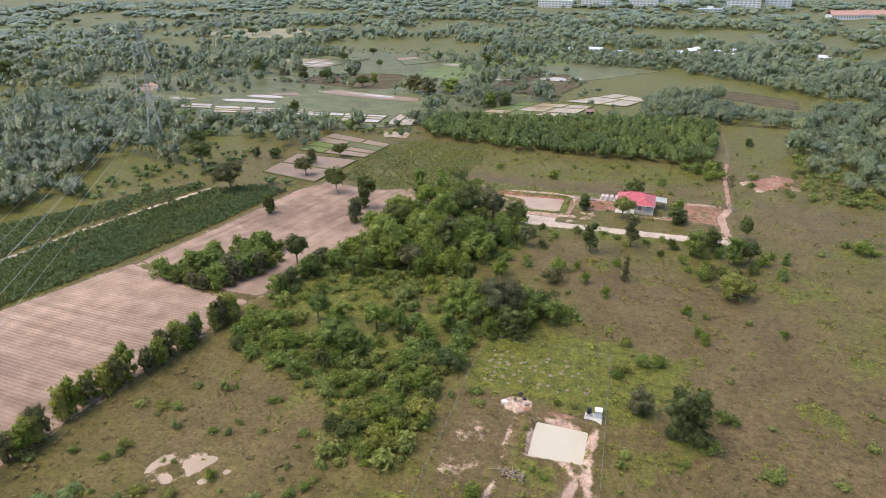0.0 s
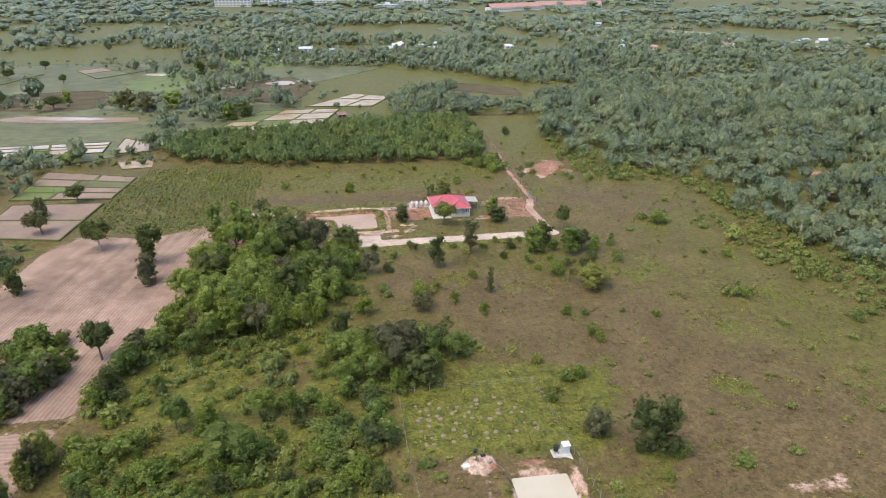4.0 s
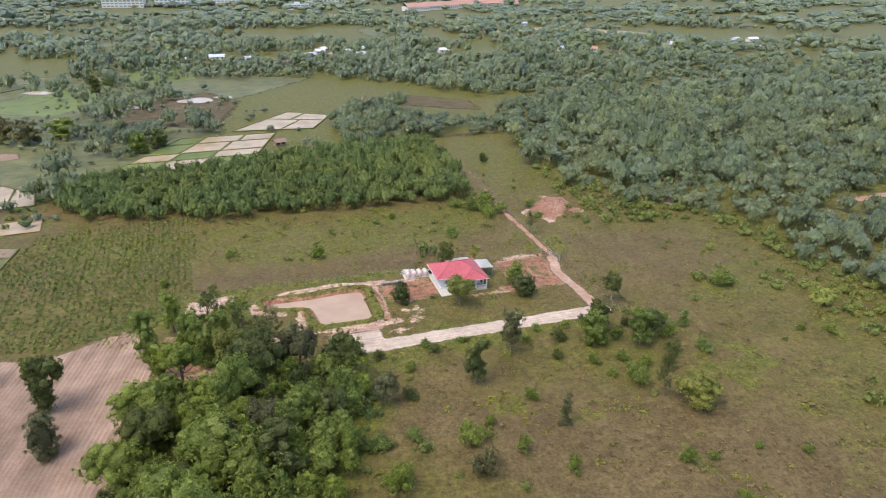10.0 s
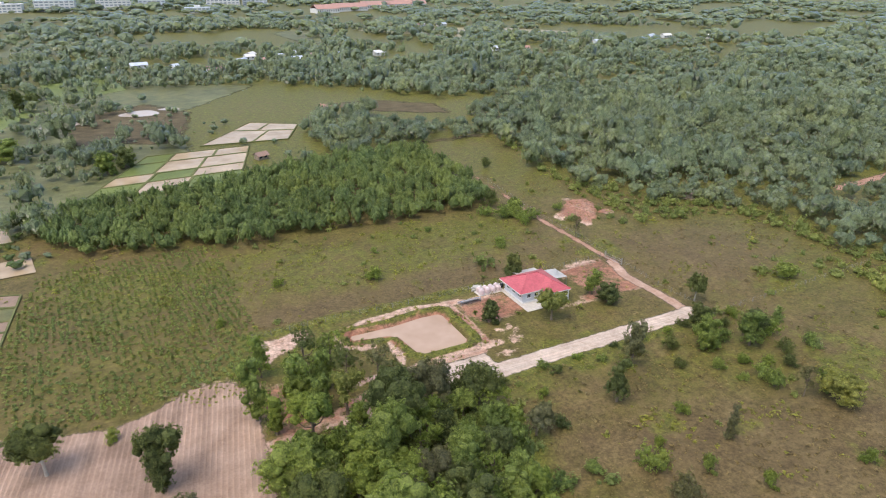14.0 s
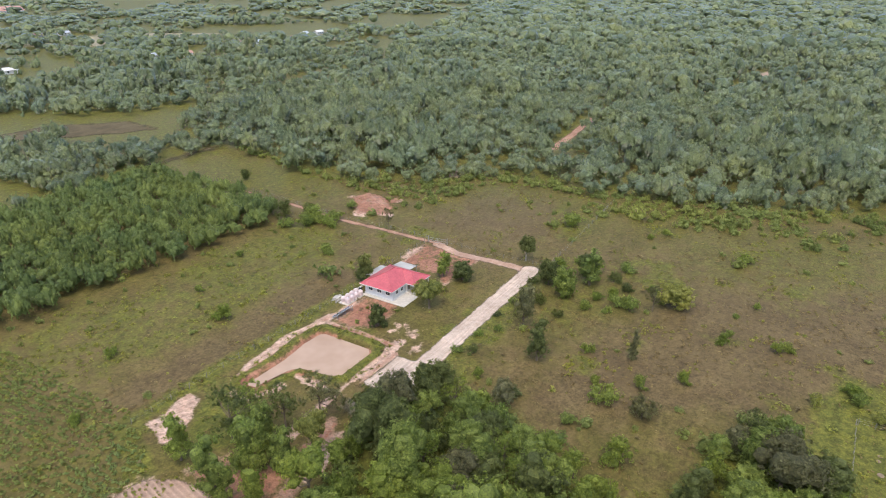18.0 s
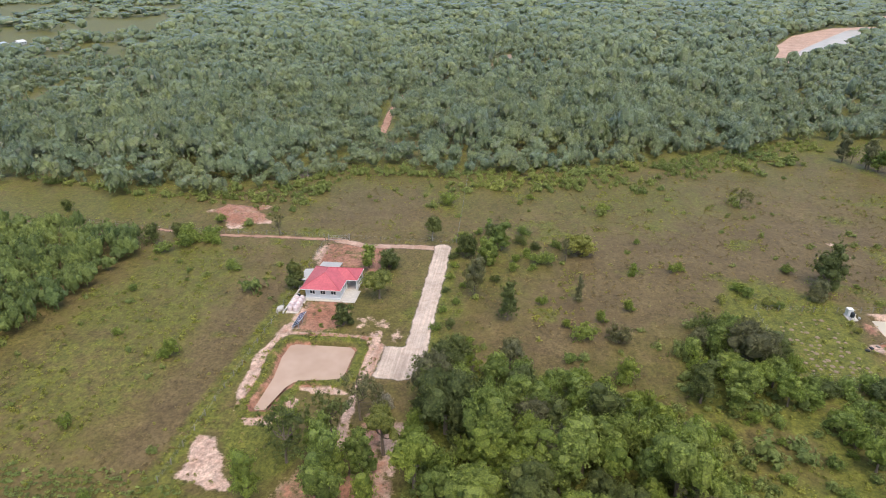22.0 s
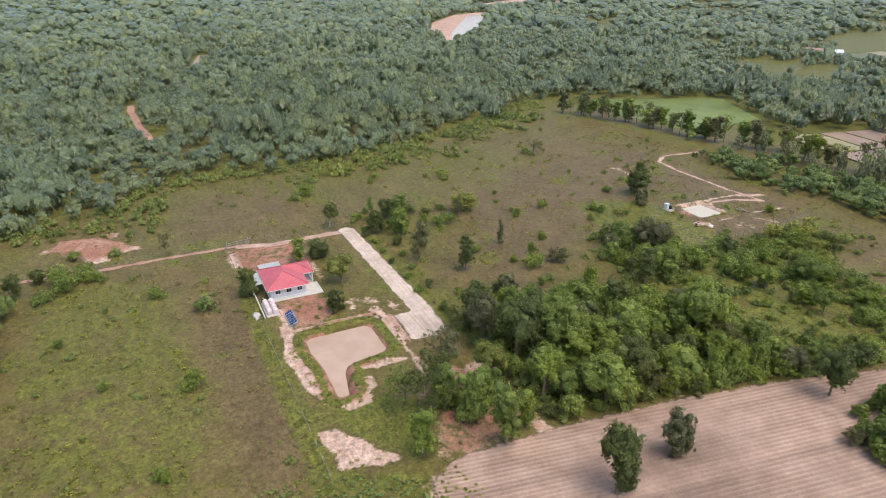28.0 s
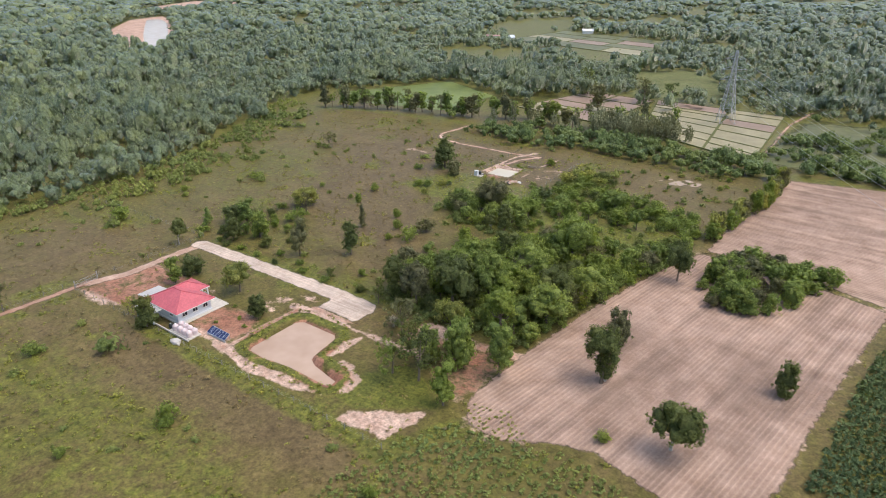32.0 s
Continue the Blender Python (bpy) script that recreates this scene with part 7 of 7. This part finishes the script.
s = rng2.lognormal(0.3, 0.35, len(X))
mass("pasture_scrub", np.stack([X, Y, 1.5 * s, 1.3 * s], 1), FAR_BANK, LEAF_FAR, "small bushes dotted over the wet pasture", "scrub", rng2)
X, Y = lattice(-330, -118, 130, 310, 4.6, rng2)
ok = rng2.uniform(size=len(X)) < 0.75 * step01(0.6 * vnoise(X, Y, 26, 86) + 0.4 * vnoise(X, Y, 9, 87), 0.46, 0.66)
for c in CLEARINGS + [CROP, CASSAVA, CASSAVA_FAR, FIELD_A, [(-152, 202), (-152, 284), (-110, 276), (-112, 203)]]:
    ok &= inside(c, X, Y) < -2
ok &= along(FARM_TRACK, 3.0, X, Y) < 0
X, Y = X[ok], Y[ok]
s = rng2.lognormal(0.2, 0.35, len(X))
mass("field_scrub", np.stack([X, Y, 1.5 * s, 1.4 * s], 1), MID_BANK, LEAF_GROVE, "rough green scrub over fallow land", "scrub", rng2)
X, Y = lattice(-150, 60, -60, 60, 3.4, rng2)
ok = (rng2.uniform(size=len(X)) < np.maximum(0.75 * step01(vnoise(X, Y, 15, 91), 0.45, 0.7), 0.8 * step01(inside(BELT, X, Y), 0, 3))) & ((along(BOUNDARY, 14.0, X, Y) > 0) | (X < -82) | (inside(BELT, X, Y) > 0)) & (along(BOUNDARY, 2.0, X, Y) < 0) & (inside(FIELD_B, X, Y) < -2) & (along(DIRT_TRACK, 4, X, Y) < 0)
X, Y = X[ok], Y[ok]
s = rng2.lognormal(0, 0.25, len(X))
mass("boundary_scrub", np.stack([X, Y, 3.4 * s, 2.2 * s], 1), NEAR_BANK, LEAF_GROVE, "tangled scrub along the old field boundary", "scrub", rng2)


# ---- power line ----
def build_pylon():
    p = empty("pylon", -220.6, 240.4, 0, 30, label="grey steel lattice transmission tower", category="pylon", group="pylons")
    H, levels = 32.0, [0, 6, 11, 15.5, 19.5, 22.5, 25.5, 28.5, 32]

    def w(z):
        return 3.4 - 2.5 * min(1, z / 21) - 0.5 * max(0, (z - 21) / 11)
    for sx in (-1, 1):
        for sy in (-1, 1):
            bm = bmesh.new()
            for a, b in zip(levels, levels[1:]):
                bar(bm, (sx * w(a), sy * w(a), a), (sx * w(b), sy * w(b), b), 0.09)
            part("leg", bm, STEEL, p)
    for a, b in zip(levels, levels[1:]):
        bm = bmesh.new()
        for sx, sy, tx, ty in ((-1, -1, 1, -1), (1, -1, 1, 1), (1, 1, -1, 1), (-1, 1, -1, -1)):
            bar(bm, (sx * w(a), sy * w(a), a), (tx * w(b), ty * w(b), b), 0.045)
            bar(bm, (tx * w(a), ty * w(a), a), (sx * w(b), sy * w(b), b), 0.045)
            bar(bm, (sx * w(b), sy * w(b), b), (tx * w(b), ty * w(b), b), 0.045)
        part("bracing", bm, STEEL, p)
    for z, r in ((19.5, 5.6), (24.0, 5.2), (28.5, 4.6)):
        for s in (-1, 1):
            bm = bmesh.new()
            for sy in (-1, 1):
                bar(bm, (s * w(z), sy * w(z), z), (s * r, 0, z), 0.055)
                bar(bm, (s * w(z + 1.6), sy * w(z + 1.6), z + 1.6), (s * r, 0, z), 0.045)
            arm = part("crossarm", bm, STEEL, p)
            boxes("insulator", [(s * r - 0.1, s * r + 0.1, -0.1, 0.1, z - 1.5, z)], BARK, arm)
    return p


pylon = build_pylon()
SPOTS = [(-53.8, -32.8), (-220.6, 240.4), (-409.0, 445.0), (-436.0, 585.0)]
for (x, y), a in zip(SPOTS, (30, 36, 34, 20)):
    if (x, y) == SPOTS[1]:
        pylon.matrix_world = pose(x, y, 0, 0, 0, a)
    else:
        copy_thing(pylon, pose(x, y, 0, 0, 0, a))
turns = [30, 36, 34, 20]
for z, r in ((18.0, 5.6), (22.5, 5.2), (27.0, 4.6)):
    for s in (-1, 1):
        bm = bmesh.new()
        for i in range(3):
            a = pose(*SPOTS[i], 0, 0, 0, turns[i]) @ Vector((s * r, 0, z))
            b = pose(*SPOTS[i + 1], 0, 0, 0, turns[i + 1]) @ Vector((s * r, 0, z))
            pts = [a.lerp(b, k / 16) - Vector((0, 0, 26 * (k / 16) * (1 - k / 16))) for k in range(17)]
            for u, v in zip(pts, pts[1:]):
                bar(bm, u, v, 0.022)
        tagged(part("power_cable", bm, STEEL), "thin grey power cable between pylons", "cable", "power cables")


# ---- distant buildings ----
def block(x, y, turn, wide, deep, high, floors, bays, wall, roof, label, name="office_block"):
    b = empty(name, x, y, 0, turn, label=label, category="building", group="distant buildings")
    boxes("wall", [(-wide / 2, wide / 2, -deep / 2, deep / 2, 0, high)], wall, b)
    boxes("roof", [(-wide / 2 - 0.6, wide / 2 + 0.6, -deep / 2 - 0.6, deep / 2 + 0.6, high, high + 0.8)], roof, b)
    boxes("roof_house", [(-wide * 0.12, wide * 0.12, -deep * 0.3, deep * 0.3, high + 0.8, high + 4)], wall, b)
    fh = high / floors
    for f in range(floors):
        for k in range(bays):
            xw = -wide / 2 + wide * (k + 0.5) / bays
            boxes("window", [(xw - wide / bays * 0.34, xw + wide / bays * 0.34, -deep / 2 - 0.1, -deep / 2 + 0.1, f * fh + fh * 0.35, f * fh + fh * 0.8)], FAR_GLASS, b)
    return b


block(-232, 1432, -6, 70, 22, 13, 3, 10, WHITE, WHITE, "long low white office block far off")
block(-150, 1440, -6, 60, 22, 17, 4, 8, WHITE, SHEET, "white four-storey block far off")
block(-60, 1478, -4, 56, 24, 26, 6, 8, WHITE, WHITE, "tall white block on the horizon")
block(4, 1482, -4, 46, 24, 30, 7, 6, WALL_GREY, WHITE, "grey-white tower block on the horizon")
block(60, 1300, -10, 40, 16, 8, 2, 6, WHITE, SHEET, "low white hall among far trees")
block(128, 1470, -8, 60, 26, 30, 7, 8, WHITE, WHITE, "tall white hospital-like block far off")
block(190, 1480, -8, 46, 24, 24, 6, 6, WALL_GREY, WHITE, "grey multi-storey block far off")


def barn(x, y, turn, wide, deep, high, rise, wall, roof, label, name="house"):
    """A small building with a pitched roof."""
    b = empty(name, x, y, 0, turn, label=label, category="house", group="village houses")
    boxes("wall", [(-wide / 2, wide / 2, -deep / 2, deep / 2, 0, high)], wall, b)
    for s in (-1, 1):
        bm = bmesh.new()
        q = [(-wide / 2 - 0.5, s * (deep / 2 + 0.6), high - 0.3), (wide / 2 + 0.5, s * (deep / 2 + 0.6), high - 0.3), (wide / 2 + 0.5, 0, high + rise), (-wide / 2 - 0.5, 0, high + rise)]
        f = bm.faces.new([bm.verts.new(p) for p in q])
        f.normal_update()
        if f.normal.z < 0:
            f.normal_flip()
        bmesh.ops.solidify(bm, geom=bm.faces[:], thickness=0.1)
        part("roof", bm, roof, b)
    n = max(2, int(wide / 4))
    for k in range(n):
        xw = -wide / 2 + wide * (k + 0.5) / n
        boxes("window", [(xw - 0.6, xw + 0.6, -deep / 2 - 0.05, -deep / 2 + 0.05, high * 0.35, high * 0.75)], GLASS, b)
    return b


# Roof red is greyed towards pink in its colour, in place of haze.
for i, (x, y, t, w) in enumerate([(300, 1245, 12, 64), (372, 1290, 6, 70), (440, 1300, -4, 60), (250, 1215, 8, 40)]):
    barn(x, y, t, w, 28, 7, 6, WHITE, plain("hazed_red_roof", (0.46, 0.27, 0.22), 0.6) if i == 0 else bpy.data.materials["hazed_red_roof"], "large hall with haze-paled red pitched roof far off", "market_hall")
VILLAGE = [(20, 676, 10), (44, 668, 30), (70, 660, -10), (96, 664, 20), (128, 655, 5), (240, 640, 14), (262, 628, -20), (372, 676, 8), (402, 664, 30), (430, 650, -8), (282, 906, 16), (310, 900, 4), (-92, 652, 12), (-40, 642, 30), (206, -246, 20), (192, -252, 50), (176, -14, 15), (8, 652, 40), (30, 648, -20), (52, 646, 12), (62, 640, 35), (78, 616, 8), (-18, 616, 22), (-66, 660, 5), (24, 690, 50), (56, 684, 15), (342, 650, 20), (360, 644, -15), (376, 652, 40), (392, 660, 10), (410, 642, -30), (448, 664, 18), (466, 660, 5), (500, 634, 25), (534, 654, -12), (254, 684, 30), (270, 936, 12), (284, 906, 40), (402, -346, 20), (543, -454, 10), (156, -341, 30)]
for i, (x, y, t) in enumerate(VILLAGE):
    barn(x, y, t, 8 + 2 * (i % 3), 6, 3.0, 1.6, WHITE, [WHITE, SHEET, bpy.data.materials["hazed_red_roof"], SHEET][i % 4], ["white village house with pale roof among trees", "white village house with metal roof", "village house with haze-paled red roof", "small house with grey metal roof"][i % 4])
barn(-37, 364, 20, 4.5, 3.5, 2.0, 1.0, WOOD, RUST_ROOF, "small open field hut beside the paddies", "field_hut")
barn(83.5, 251, 35, 4.0, 3.0, 1.8, 0.7, WOOD, RUST_ROOF, "small hut with dark rusty roof beside the woods", "field_hut")
barn(-106.0, 129.0, 60, 4.5, 3.5, 2.0, 0.9, WOOD, RUST_ROOF, "small rusty-roofed hut in the copse", "field_hut")
